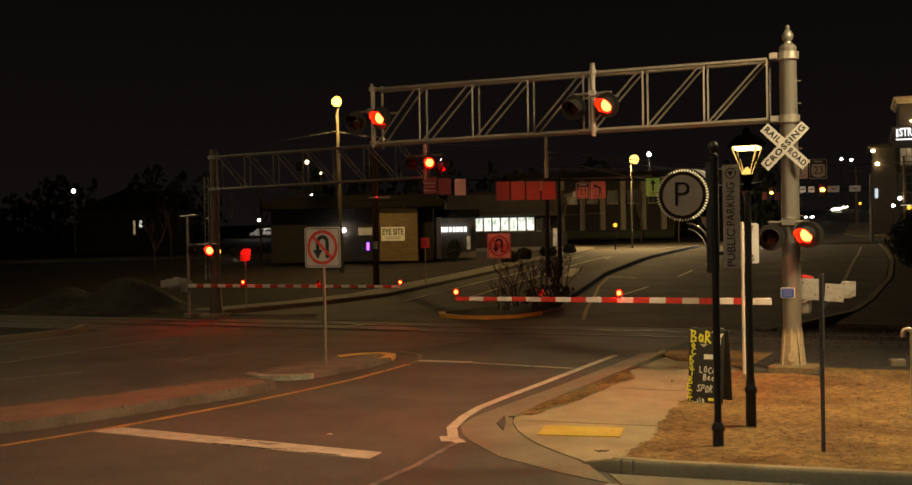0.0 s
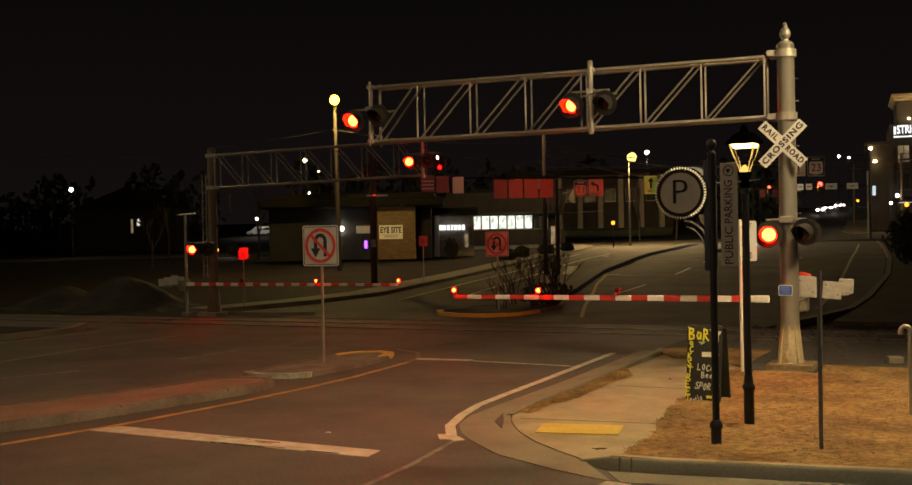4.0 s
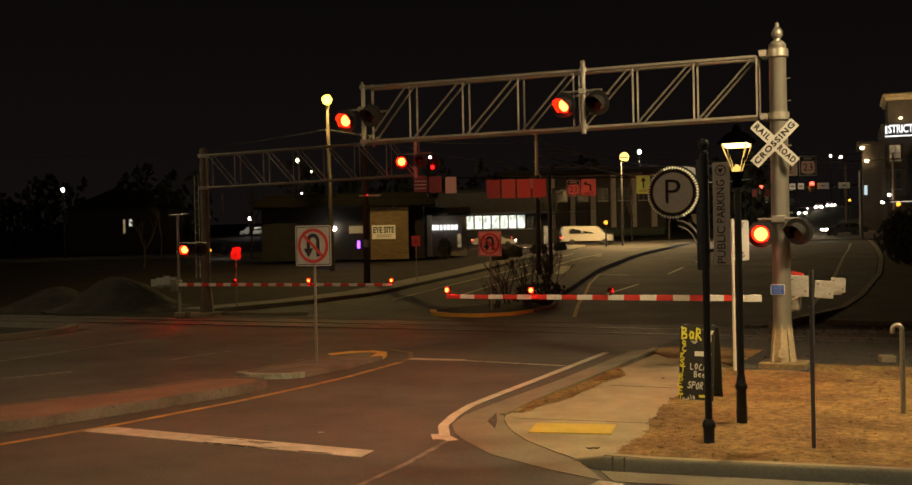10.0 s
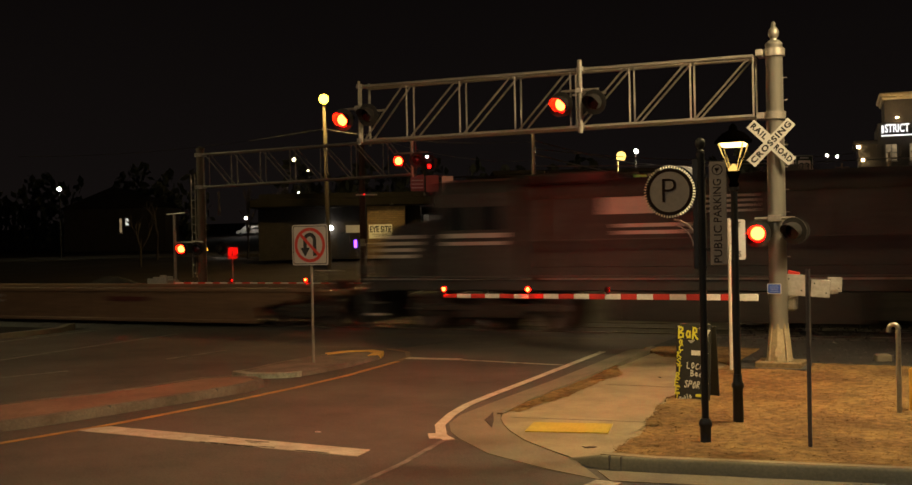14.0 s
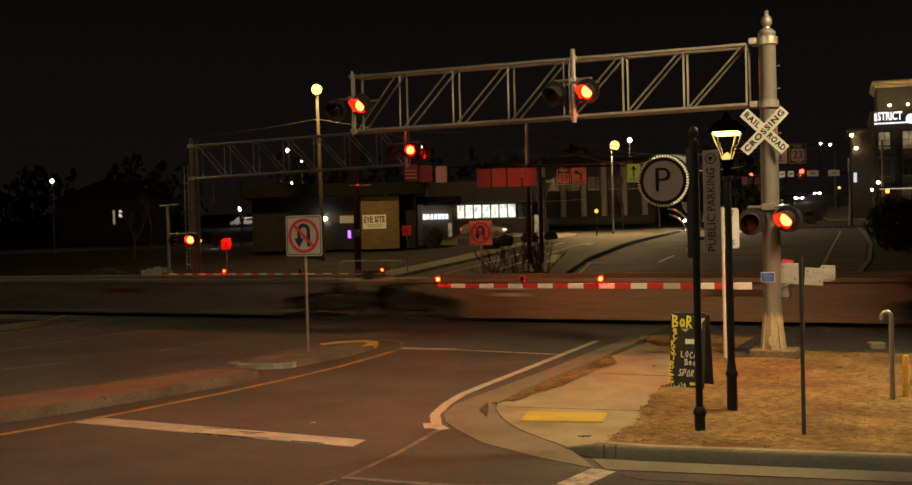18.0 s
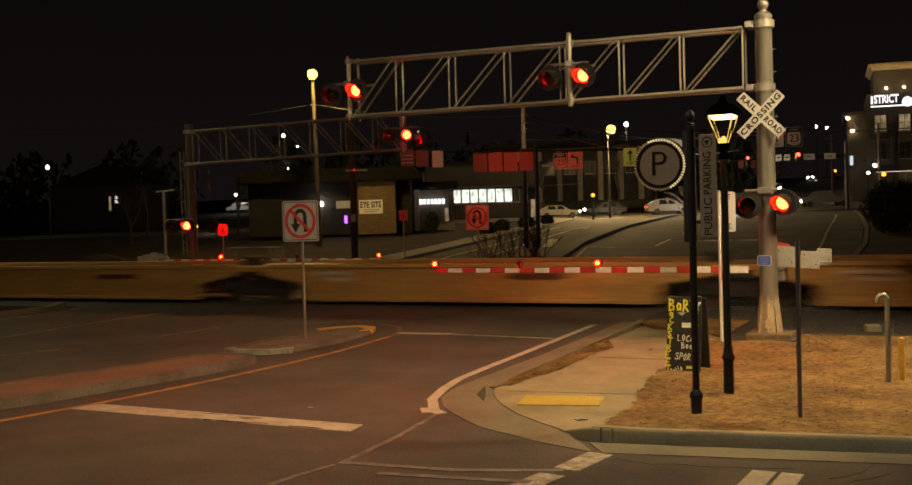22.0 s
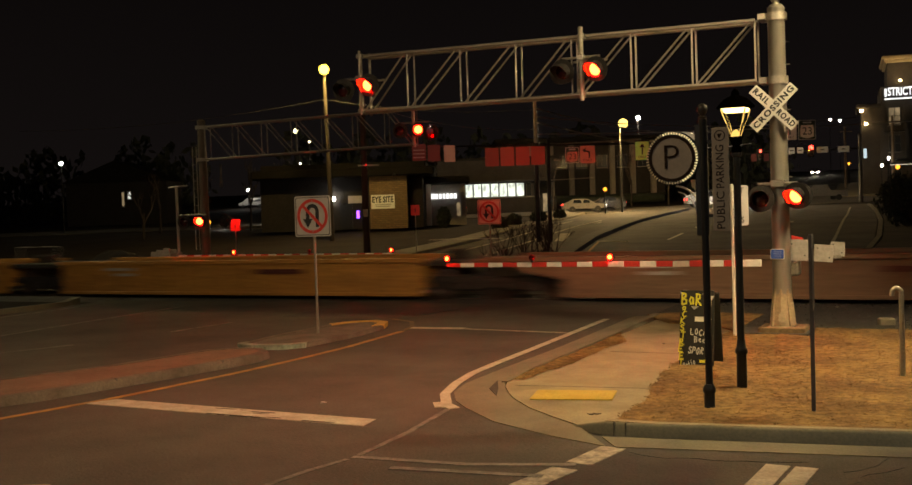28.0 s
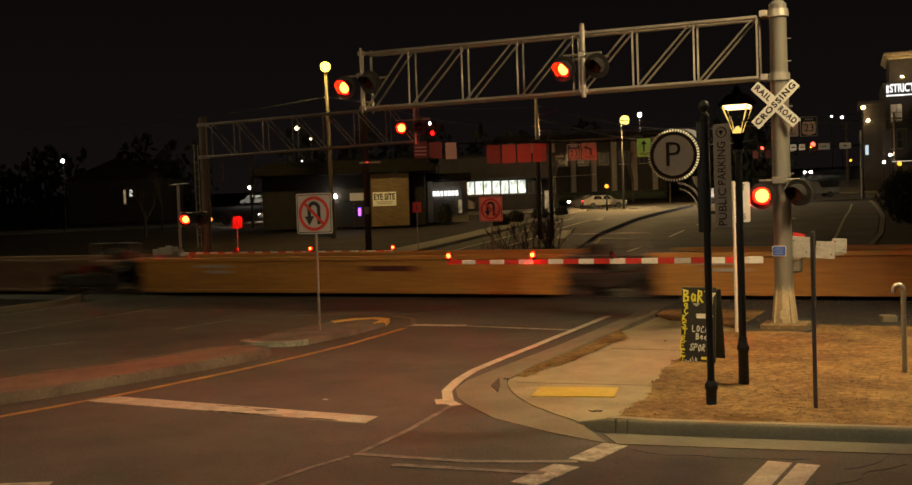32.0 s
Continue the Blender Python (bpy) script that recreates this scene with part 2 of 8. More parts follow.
class B:
    """Collects simple solids into one mesh."""

    def __init__(self):
        self.v, self.f = [], []

    def add(self, vs, fs):
        o = len(self.v)
        self.v += [tuple(p) for p in vs]
        self.f += [tuple(o + i for i in q) for q in fs]
        return self

    def box(self, c, s, rz=0.0, m=None, bev=0.0):
        x, y, z = (k / 2 for k in s)
        if bev:
            b = min(bev, x * .9, y * .9, z * .9)
            vs = []
            for zz, ins in ((-z, b), (-z + b, 0), (z - b, 0), (z, b)):
                X, Y = x - ins, y - ins
                k = b if not ins else b * 0.6
                vs += [(-X + k, -Y, zz), (X - k, -Y, zz), (X, -Y + k, zz), (X, Y - k, zz), (X - k, Y, zz), (-X + k, Y, zz), (-X, Y - k, zz), (-X, -Y + k, zz)]
            fs = [tuple(range(7, -1, -1)), tuple(range(24, 32))]
            for r in range(3):
                fs += [(r * 8 + i, r * 8 + (i + 1) % 8, r * 8 + 8 + (i + 1) % 8, r * 8 + 8 + i) for i in range(8)]
        else:
            vs = [(a * x, b2 * y, d * z) for d in (-1, 1) for a, b2 in ((-1, -1), (1, -1), (1, 1), (-1, 1))]
            fs = [(3, 2, 1, 0), (4, 5, 6, 7), (0, 1, 5, 4), (1, 2, 6, 5), (2, 3, 7, 6), (3, 0, 4, 7)]
        M = m if m is not None else pose(*c, 0, 0, rz)
        return self.add([M @ Vector(p) for p in vs], fs)

    def tube(self, a, b, r, r2=None, seg=10, caps=True):
        a, b = Vector(a), Vector(b)
        d = b - a
        q = d.to_track_quat("Z", "Y").to_matrix()
        r2 = r if r2 is None else r2
        vs = []
        for p, rad in ((a, r), (b, r2)):
            vs += [p + q @ Vector((rad * math.cos(t), rad * math.sin(t), 0)) for t in (2 * math.pi * i / seg for i in range(seg))]
        fs = [(i, (i + 1) % seg, seg + (i + 1) % seg, seg + i) for i in range(seg)]
        if caps:
            fs += [tuple(range(seg - 1, -1, -1)), tuple(range(seg, 2 * seg))]
        return self.add(vs, fs)

    def lathe(self, prof, c=(0, 0, 0), seg=16, m=None):
        """prof: (radius, height) from the bottom up, turned about z."""
        M = m if m is not None else Matrix.Translation(c)
        vs = []
        for r, z in prof:
            vs += [M @ Vector((r * math.cos(2 * math.pi * i / seg), r * math.sin(2 * math.pi * i / seg), z)) for i in range(seg)]
        fs = []
        for k in range(len(prof) - 1):
            fs += [(k * seg + i, k * seg + (i + 1) % seg, (k + 1) * seg + (i + 1) % seg, (k + 1) * seg + i) for i in range(seg)]
        fs += [tuple(range(seg - 1, -1, -1)), tuple(range((len(prof) - 1) * seg, len(prof) * seg))]
        return self.add(vs, fs)

    def prism(self, pts, z0, z1, m=None):
        """A flat outline (counter-clockwise) given thickness from z0 to z1."""
        n = len(pts)
        vs = [(x, y, z0) for x, y in pts] + [(x, y, z1) for x, y in pts]
        if m is not None:
            vs = [m @ Vector(p) for p in vs]
        fs = [tuple(range(n - 1, -1, -1)), tuple(range(n, 2 * n))] + [(i, (i + 1) % n, n + (i + 1) % n, n + i) for i in range(n)]
        return self.add(vs, fs)

    def strip(self, left, right, h, base=None):
        """A slab between two lines of x, y points that follows the ground, h above it."""
        n = len(left)
        vs = []
        for p, q in zip(left, right):
            zl, zr = zt(p[1]), zt(q[1])
            lo = -0.1 if base is None else base
            vs += [(*p, zl + h), (*q, zr + h), (*q, zr + lo), (*p, zl + lo)]
        fs = []
        for i in range(n - 1):
            a, b = 4 * i, 4 * i + 4
            fs += [(a, a + 1, b + 1, b), (a + 1, a + 2, b + 2, b + 1), (a + 2, a + 3, b + 3, b + 2), (a + 3, a, b, b + 3)]
        fs += [(0, 3, 2, 1), (4 * n - 4, 4 * n - 3, 4 * n - 2, 4 * n - 1)]
        return self.add(vs, fs)

    def path(self, pts, r, seg=8):
        P = [Vector(p) for p in pts]
        vs = []
        n = len(P)
        for i, p in enumerate(P):
            d = P[min(n - 1, i + 1)] - P[max(0, i - 1)]
            q = d.to_track_quat("Y", "Z").to_matrix()
            vs += [p + q @ Vector((r * math.cos(2 * math.pi * k / seg), 0, r * math.sin(2 * math.pi * k / seg))) for k in range(seg)]
        fs = [(i * seg + k, i * seg + (k + 1) % seg, (i + 1) * seg + (k + 1) % seg, (i + 1) * seg + k) for i in range(n - 1) for k in range(seg)]
        fs += [tuple(range(seg - 1, -1, -1)), tuple(range((n - 1) * seg, n * seg))]
        return self.add(vs, fs)

    def mesh(self, name, material, smooth=True):
        me = bpy.data.meshes.new(name)
        me.from_pydata(self.v, [], self.f)
        bm = bmesh.new()
        bm.from_mesh(me)
        bmesh.ops.recalc_face_normals(bm, faces=bm.faces)
        bm.to_mesh(me)
        bm.free()
        me.materials.append(material)
        if smooth:
            me.shade_smooth()
            me.set_sharp_from_angle(angle=radians(40))
        return me


def part(name, b, material, parent, label=""):
    ob = new(name, b.mesh(name, material) if isinstance(b, B) else b)
    ob.parent = parent
    return tagged(ob, label)


def thing(name, m, label, category, group=""):
    ob = new(name)
    ob.empty_display_size = 0.1
    ob.matrix_world = m
    return tagged(ob, label, category, group)


def solid(name, b, material, label, category, group="", kind="", m=None):
    ob = new(name, b.mesh(name, material))
    if m is not None:
        ob.matrix_world = m
    return tagged(ob, label, category, group, kind)


def text_mesh(s, size, depth, material, width=None, space=1.0, bold=0.0):
    """Letters as a mesh that stands in the x-z plane, centred, facing -y."""
    cu = bpy.data.curves.new("letters", "FONT")
    cu.body, cu.size, cu.extrude, cu.align_x, cu.align_y, cu.resolution_u = s, size, depth, "CENTER", "CENTER", 3
    cu.space_character = space
    cu.offset = bold
    tmp = bpy.data.objects.new("letters", cu)
    me = bpy.data.meshes.new_from_object(tmp)
    bpy.data.objects.remove(tmp)
    bpy.data.curves.remove(cu)
    xs = [v.co.x for v in me.vertices] or [0, 1]
    k = width / (max(xs) - min(xs)) if width else 1.0
    mid = (max(xs) + min(xs)) / 2
    for v in me.vertices:
        v.co = Vector(((v.co.x - mid) * k, -v.co.z, v.co.y))
    me.materials.clear()
    me.materials.append(material)
    return me


def letters(name, s, size, m, material, parent, label="", depth=0.004, width=None):
    ob = part(name, text_mesh(s, size, depth, material, width), material, parent, label)
    ob.matrix_local = m
    return ob


def disc(bm, c, r, d, seg=20):
    """A round plate that faces -y, d thick."""
    return bm.tube((c[0], c[1] + d / 2, c[2]), (c[0], c[1] - d / 2, c[2]), r, seg=seg)


def ring(bm, c, r0, r1, d, seg=28):
    """A flat ring that faces -y."""
    vs, fs = [], []
    for i in range(seg):
        t = 2 * math.pi * i / seg
        for r, y in ((r0, -d / 2), (r1, -d / 2), (r1, d / 2), (r0, d / 2)):
            vs.append((c[0] + r * math.cos(t), c[1] + y, c[2] + r * math.sin(t)))
    for i in range(seg):
        j = (i + 1) % seg
        fs += [(4 * i + k, 4 * j + k, 4 * j + (k + 1) % 4, 4 * i + (k + 1) % 4) for k in range(4)]
    return bm.add(vs, fs)


def rounded(w, h, r, seg=4):
    """Outline of a rounded rectangle, counter-clockwise."""
    pts = []
    for cx, cy, a0 in ((w / 2 - r, h / 2 - r, 0), (-w / 2 + r, h / 2 - r, 90), (-w / 2 + r, -h / 2 + r, 180), (w / 2 - r, -h / 2 + r, 270)):
        pts += [(cx + r * math.cos(radians(a0 + 90 * i / seg)), cy + r * math.sin(radians(a0 + 90 * i / seg))) for i in range(seg + 1)]
    return pts


UP = pose(0, 0, 0, 90)  # lays an x-y outline into the x-z plane, facing -y


def plate(b, c, w, h, d, r=0.03):
    """A rounded sheet that faces -y, its front at c's y."""
    return b.prism(rounded(w, h, r), 0, -d, Matrix.Translation(c) @ UP)


MOVES = []  # (thing, rows) for the moving parts

# ---------------------------------------------------------------- ground, roads and kerbs
gy = [-3000, -300, -60, -25, 0, 20, 30, 36, 42, 48, 54, 60, 67, 75, 88, 101, 114, 125, 150, 180, 220, 262, 330, 400, 900, 3000]
gx = [-3000, -400, -150, -80, -50, -30, -15, 0, 15, 40, 80, 150, 400, 3000]
g = B()
g.add([(x, y, zt(y) - 0.07) for y in gy for x in gx],
      [(j * len(gx) + i, j * len(gx) + i + 1, (j + 1) * len(gx) + i + 1, (j + 1) * len(gx) + i) for j in range(len(gy) - 1) for i in range(len(gx) - 1)])
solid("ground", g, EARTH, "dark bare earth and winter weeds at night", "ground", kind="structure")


def slab(name, pts, z0, z1, material, label, category, kind="structure"):
    return solid(name, B().prism(pts, z0, z1), material, label, category, kind=kind)


def lerp_line(pts, step=4.0):
    out = []
    for a, b in zip(pts, pts[1:]):
        n = max(1, int(abs(b[1] - a[1]) / step))
        out += [(a[0] + (b[0] - a[0]) * i / n, a[1] + (b[1] - a[1]) * i / n) for i in range(n)]
    return out + [pts[-1]]


def offset_line(pts, d):
    out = []
    for i, p in enumerate(pts):
        a, b = pts[max(0, i - 1)], pts[min(len(pts) - 1, i + 1)]
        dx, dy = b[0] - a[0], b[1] - a[1]
        k = math.hypot(dx, dy)
        out.append((p[0] + dy / k * d, p[1] - dx / k * d))
    return out


def band(pts, w, h, base=None, step=4.0, b=None):
    """A strip of width w along a line, right edge on the line's right side."""
    p = lerp_line(pts, step)
    return (b or B()).strip(offset_line(p, -w / 2), offset_line(p, w / 2), h, base)


slab("road", [(-70, -30), (60, -30), (60, 16), (-2, 11.6), (-2, 26.75), (-25.6, 26.75), (-25.6, 22), (-70, 22)], -0.3, 0.0, ASPHALT, "worn dark asphalt roadway before the crossing", "road")
slab("road_crossing", [(-25.8, 26.752), (-6.2, 26.752), (-6.2, 31.4), (-25.8, 31.4)], -0.3, -0.012, CROSSING, "dark rubbed asphalt between and beside the rails", "road")
farL = lerp_line([(-26.2, 31.402), (-25.2, 38), (-24.8, 43), (-27.2, 57.2), (-29.5, 72), (-33, 93.1), (-36.4, 106.3), (-40, 113)])
farR = lerp_line([(-5.6, 31.402), (-4.3, 38), (-4.2, 43), (-4.6, 57.2), (-5.6, 72), (-7.6, 93.1), (-9.0, 106.3), (-9.8, 113)])
solid("road_far", B().strip(farL, farR, 0.0, -0.3), ASPHALT, "asphalt roadway that climbs beyond the crossing", "road", kind="structure")
cs0 = [town(u, 112) for u in (-70, -40, -10, 20, 50, 90, 140)]
cs1 = [town(u, 127) for u in (-70, -40, -10, 20, 50, 90, 140)]
solid("road_cross_street", B().strip(cs1, cs0, 0.03, -0.3), ASPHALT, "asphalt cross street at the far intersection", "road", kind="structure")
hillL = lerp_line([(-25, 122), (-27, 150), (-28.5, 190), (-31, 231), (-38, 300), (-48, 380)], 12)
hillR = lerp_line([(-8, 122), (-11, 150), (-14, 190), (-18, 231), (-27, 300), (-38, 380)], 12)
solid("road_hill", B().strip(hillL, hillR, 0.05, -0.3), ASPHALT, "asphalt road rising up the far hill", "road", kind="structure")


def paint(name, b, material, label):
    return solid(name, b, material, label, "road marking", kind="structure")


def quad_strip(lines, h=0.006, material=WHITEPAINT, name="road_line", label="worn white road line"):
    b = B()
    for k, (pts, w) in enumerate(lines):
        band(pts, w, h + 0.0015 * k, -0.05, b=b)
    return paint(name, b, material, label)


paint("stop_bar", B().prism([(-11.83, 11.66), (-6.92, 11.45), (-6.98, 11.87), (-11.55, 12.09)], -0.05, 0.006), WHITEPAINT, "broad worn white stop bar across the lane")
quad_strip([([(-12.5, 8.8), (-12.09, 10.4), (-11.66, 12.2), (-11.34, 14.6), (-11.22, 16.5), (-11.2, 18.1), (-11.38, 20.6)], 0.13)],
           material=YELLOWPAINT, name="centre_line", label="yellow centre line along the median")
quad_strip([([(-11.385, 20.65), (-11.6, 21.5), (-12.1, 22.4), (-12.9, 22.9)], 0.11)], material=mat("faint_yellow_paint", (0.17, 0.105, 0.03), 0.8, var=0.3, scale=3, scale2=22, bump=0.2, col2=(0.08, 0.06, 0.035)),
           name="centre_line_end", label="worn faint end of the yellow centre line")
quad_strip([([(-14.6, 12.3), (-13.75, 14.3), (-13.35, 16.2), (-13.45, 18)], 0.12)], material=YELLOWPAINT, name="centre_line_far_side", label="yellow line on the median's other side")
quad_strip([([(-6.45, 12.86), (-6.95, 13.8), (-7.2, 14.7), (-7.36, 15.6), (-7.42, 16.6), (-7.48, 18.5), (-7.58, 21), (-7.68, 23.6)], 0.15)], name="edge_line", label="white edge line that follows the kerb")
paint("edge_line_end", B().prism([(-6.61, 12.8), (-6.5, 12.86), (-6.36, 12.74), (-6.27, 12.88), (-6.47, 13.08), (-6.62, 13.2), (-6.8, 13.12)], -0.05, 0.0085), WHITEPAINT, "broken worn end of the white edge line")
quad_strip([([(-11.5, 21.25), (-10.2, 21.33)], 0.28), ([(-21.8, 32.6), (-17.6, 33.35)], 0.3)], name="stop_line", label="faded white stop line before the tracks")
quad_strip([([(-10.15, 21.26), (-7.7, 20.96)], 0.12)], material=WORNPAINT, name="stop_line_worn", label="worn thin rest of the stop line")
quad_strip([([(-6.38, 12.75), (-6.2, 11.3), (-6.15, 10.05)], 0.08), ([(-6.17, 9.85), (-6.3, 9.3), (-6.4, 8.4)], 0.08), ([(-6.17, 9.97), (-4.84, 10.04), (-3.75, 10.38)], 0.11), ([(-5.53, 9.66), (-3.9, 9.83)], 0.11)], material=FAINTPAINT, name="crosswalk_edge", label="faint worn crosswalk lines")
quad_strip([([(-3.74, 10.45), (-3.62, 11.25)], 0.3), ([(-3.95, 9.4), (-3.8, 10.2)], 0.3), ([(-9.15, 7.55), (-8.5, 7.88)], 0.18)], material=WORNPAINT, name="crosswalk_line", label="worn white crosswalk lines")
quad_strip([([(-1.89, 9.9), (-1.83, 10.99)], 0.24), ([(-1.61, 9.95), (-1.55, 10.97)], 0.22), ([(-0.1, 10.0), (-0.05, 11.1)], 0.5)], name="crosswalk_block", label="white crosswalk blocks on the side street")
quad_strip([([(-20.8, 15), (-20.77, 18.0), (-21.05, 21.1), (-21.2, 25)], 0.1), ([(-18.1, 15.6), (-17.5, 17.1)], 0.1), ([(-16.9, 19.5), (-16.7, 21.5)], 0.1), ([(-24.6, 15), (-24.8, 25.5)], 0.1)],
           material=FAINTPAINT, name="lane_line", label="faint white lane lines")
far_lines = [([(-15.3, 58.2), (-15.9, 64)], 0.14), ([(-16.3, 69), (-16.8, 73.3)], 0.14), ([(-14.2, 44), (-14.6, 50)], 0.14), ([(-17.4, 80), (-18, 86)], 0.14), ([(-5.2, 38.5), (-5.9, 50), (-7.2, 66), (-8.6, 84), (-10.2, 102)], 0.15),
             ([(-20.2, 41), (-22.6, 53), (-25, 66), (-27.5, 84)], 0.14), ([(-22.5, 40), (-24.7, 52), (-27, 66), (-30, 84)], 0.12)]
quad_strip(far_lines, name="far_lane_line", label="white lane lines on the far road")
quad_strip([([(-11.7, 32.7), (-13.6, 38.5), (-15.5, 45), (-17.2, 50.5), (-19.6, 59.6)], 0.13)], material=YELLOWPAINT, name="far_centre_line", label="yellow line along the far median")
# painted arrows on the far road
arrow = [(-0.12, 0), (0.12, 0), (0.12, 1.6), (0.45, 1.5), (0.0, 2.6), (-0.45, 1.5), (-0.12, 1.6)]
for ax, ay, rz in ((-17.3, 57.0, 60), (-22.6, 58.5, 8), (-26.0, 78, 8)):
    paint("turn_arrow", B().prism([(p[0] * 1.3, p[1] * 1.4) for p in arrow], zt(ay) - 0.05, zt(ay) + 0.03, ), WHITEPAINT, "white painted turn arrow on the far road").matrix_world = pose(ax, ay, 0, 0, 0, rz)

# corner: gutter, ramp pavement, kerbs, turf
outer = [(-7.22, 24.2), (-7.12, 21), (-7.06, 18.8), (-7.06, 15.8), (-7.03, 14.66), (-6.87, 13.93), (-6.53, 13.3), (-6.2, 12.9), (-5.46, 12.15), (-4.47, 11.58), (-3.71, 11.26)]
inner = [(-6.78, 24.2), (-6.7, 21), (-6.66, 18.8), (-6.60, 15.8), (-6.47, 14.9), (-6.24, 14.35), (-5.98, 13.87), (-5.72, 13.47), (-5.3, 12.95), (-4.79, 12.47), (-4.3, 12.06)]
gc = B().strip(outer, inner, 0.034, -0.1)
for i in range(len(outer)):
    gc.v[4 * i] = (*outer[i], 0.010)
solid("gutter_corner", gc, KERB, "concrete gutter curving round the street corner", "gutter", kind="structure")
solid("gutter", B().strip([(-3.9, 11.70), (-0.65, 12.13), (8, 12.65), (40, 14.6)], [(-3.6, 11.25), (-0.63, 11.68), (8, 12.2), (40, 14.15)], 0.012, -0.1), KERB, "pale concrete gutter along the side street", "gutter", kind="structure")
kerb_mesh = B().strip([(-6.74, 24.2), (-6.62, 21), (-6.58, 18.8), (-6.55, 15.9)], [(-6.6, 24.2), (-6.48, 21), (-6.44, 18.8), (-6.41, 15.9)], 0.09, -0.1)
solid("kerb_walk", kerb_mesh, KERB, "low concrete kerb between gutter and turf strip", "kerb", kind="structure")
kb = B()
kl = [(-4.45, 12.10), (-3.92, 11.84), (-3.3, 11.83), (-0.65, 12.2), (8, 12.72), (40, 14.6)]
kr = [(-4.40, 12.16), (-3.86, 11.96), (-3.28, 11.97), (-0.66, 12.34), (8, 12.86), (40, 14.75)]
hs = [0.02, 0.15, 0.155, 0.155, 0.155, 0.155]
vs = []
for p, q, hh in zip(kl, kr, hs):
    vs += [(p[0], p[1] - 0.015, -0.1), (p[0], p[1] - 0.008, hh * 0.4), (p[0], p[1] + 0.004, hh * 0.80), (p[0], p[1] + 0.018, hh * 0.94), (p[0], p[1] + 0.04, hh), (q[0], q[1] + 0.03, hh), (q[0], q[1] + 0.03, -0.1)]
fs = [tuple(range(7)), tuple(35 + k for k in range(6, -1, -1))]
for i in range(5):
    a, b = 7 * i, 7 * i + 7
    fs += [(a + k, a + (k + 1) % 7, b + (k + 1) % 7, b + k) for k in range(7)]
solid("kerb", kb.add(vs, fs), KERBFACE, "weathered concrete kerb in front of the turf", "kerb", kind="structure")
# thin paler strip, puts the light on the kerb's top into colour
solid("kerb_top", B().strip([(p[0], p[1] + 0.165) for p in kl[1:]], [(p[0], p[1] + 0.042) for p in kl[1:]], 0.159, 0.10), CONCRETE, "top of the concrete kerb, coloured paler as if lit", "kerb", kind="structure")
# sloping end of the kerb at the ramp
solid("kerb_end", B().add([(-6.66, 15.9, -0.05), (-6.44, 15.9, -0.05), (-6.41, 15.9, 0.09), (-6.55, 15.9, 0.09), (-6.54, 14.75, -0.05), (-6.36, 14.75, -0.05), (-6.36, 14.75, 0.055), (-6.46, 14.75, 0.055)],
                      [(0, 1, 2, 3), (7, 6, 5, 4), (0, 4, 5, 1), (1, 5, 6, 2), (2, 6, 7, 3), (3, 7, 4, 0)]), KERB, "kerb end sloping down to the ramp", "kerb", kind="structure")
kj_ = B()
for x in (-3.80, -3.66, 1.1, 4.1, 7.1):
    y = 11.835 if x < -0.65 else 12.2 + (x + 0.65) * 0.06
    kj_.box((x, y + 0.073, 0.055), (0.010, 0.17, 0.20))
solid("kerb_joint", kj_, mat("kerb_joint_dark", (0.10, 0.085, 0.065), 0.95), "dark joints between kerb lengths", "joint", kind="structure")
walk_pts = [(-6.42, 24.0), (-6.38, 16.0), (-6.45, 14.95)] + [(x + 0.006, y + 0.006) for x, y in inner[5:]] + [(-3.9, 12.1), (-3.80, 12.5), (-4.0, 14.7), (-4.3, 15.7), (-4.35, 24.0)]
slab("pavement", walk_pts, -0.1, 0.045, CONCRETE, "pale concrete pavement with a kerb ramp", "pavement")
jt = mat("joint_shadow", (0.11, 0.098, 0.08), 0.95, var=0.3, scale=4)
jb = B()
for y in (18.2, 21.4):
    jb.box((-5.1, y, 0.03), (1.55, 0.02, 0.036))
for a, b_ in (((-6.15, 14.5), (-4.1, 14.75)), ((-4.05, 14.7), (-4.35, 15.75))):
    jb.strip([a, b_], [(a[0] + .02, a[1] - .02), (b_[0] + .02, b_[1] - .02)], 0.0475, 0.0)
solid("pavement_joint", jb, jt, "dark joints in the concrete pavement", "joint", kind="structure")
tac = thing("tactile_pad", pose(-5.03, 13.93, 0.047, 0, 0, 12), "yellow tactile paving pad set in the kerb ramp", "tactile paving")
part("mat", B().box((0, 0, 0.004), (1.12, 0.70, 0.016), bev=0.004), TACTILE, tac)
domes = B()
for i in range(19):
    for j in range(10):
        domes.lathe([(0.013, 0), (0.010, 0.0015), (0.005, 0.0022)], (-0.54 + i * 0.06, -0.27 + j * 0.06, 0.012), seg=5)
tagged(part("dome_field", domes, TACTILE, tac), kind="stuff")


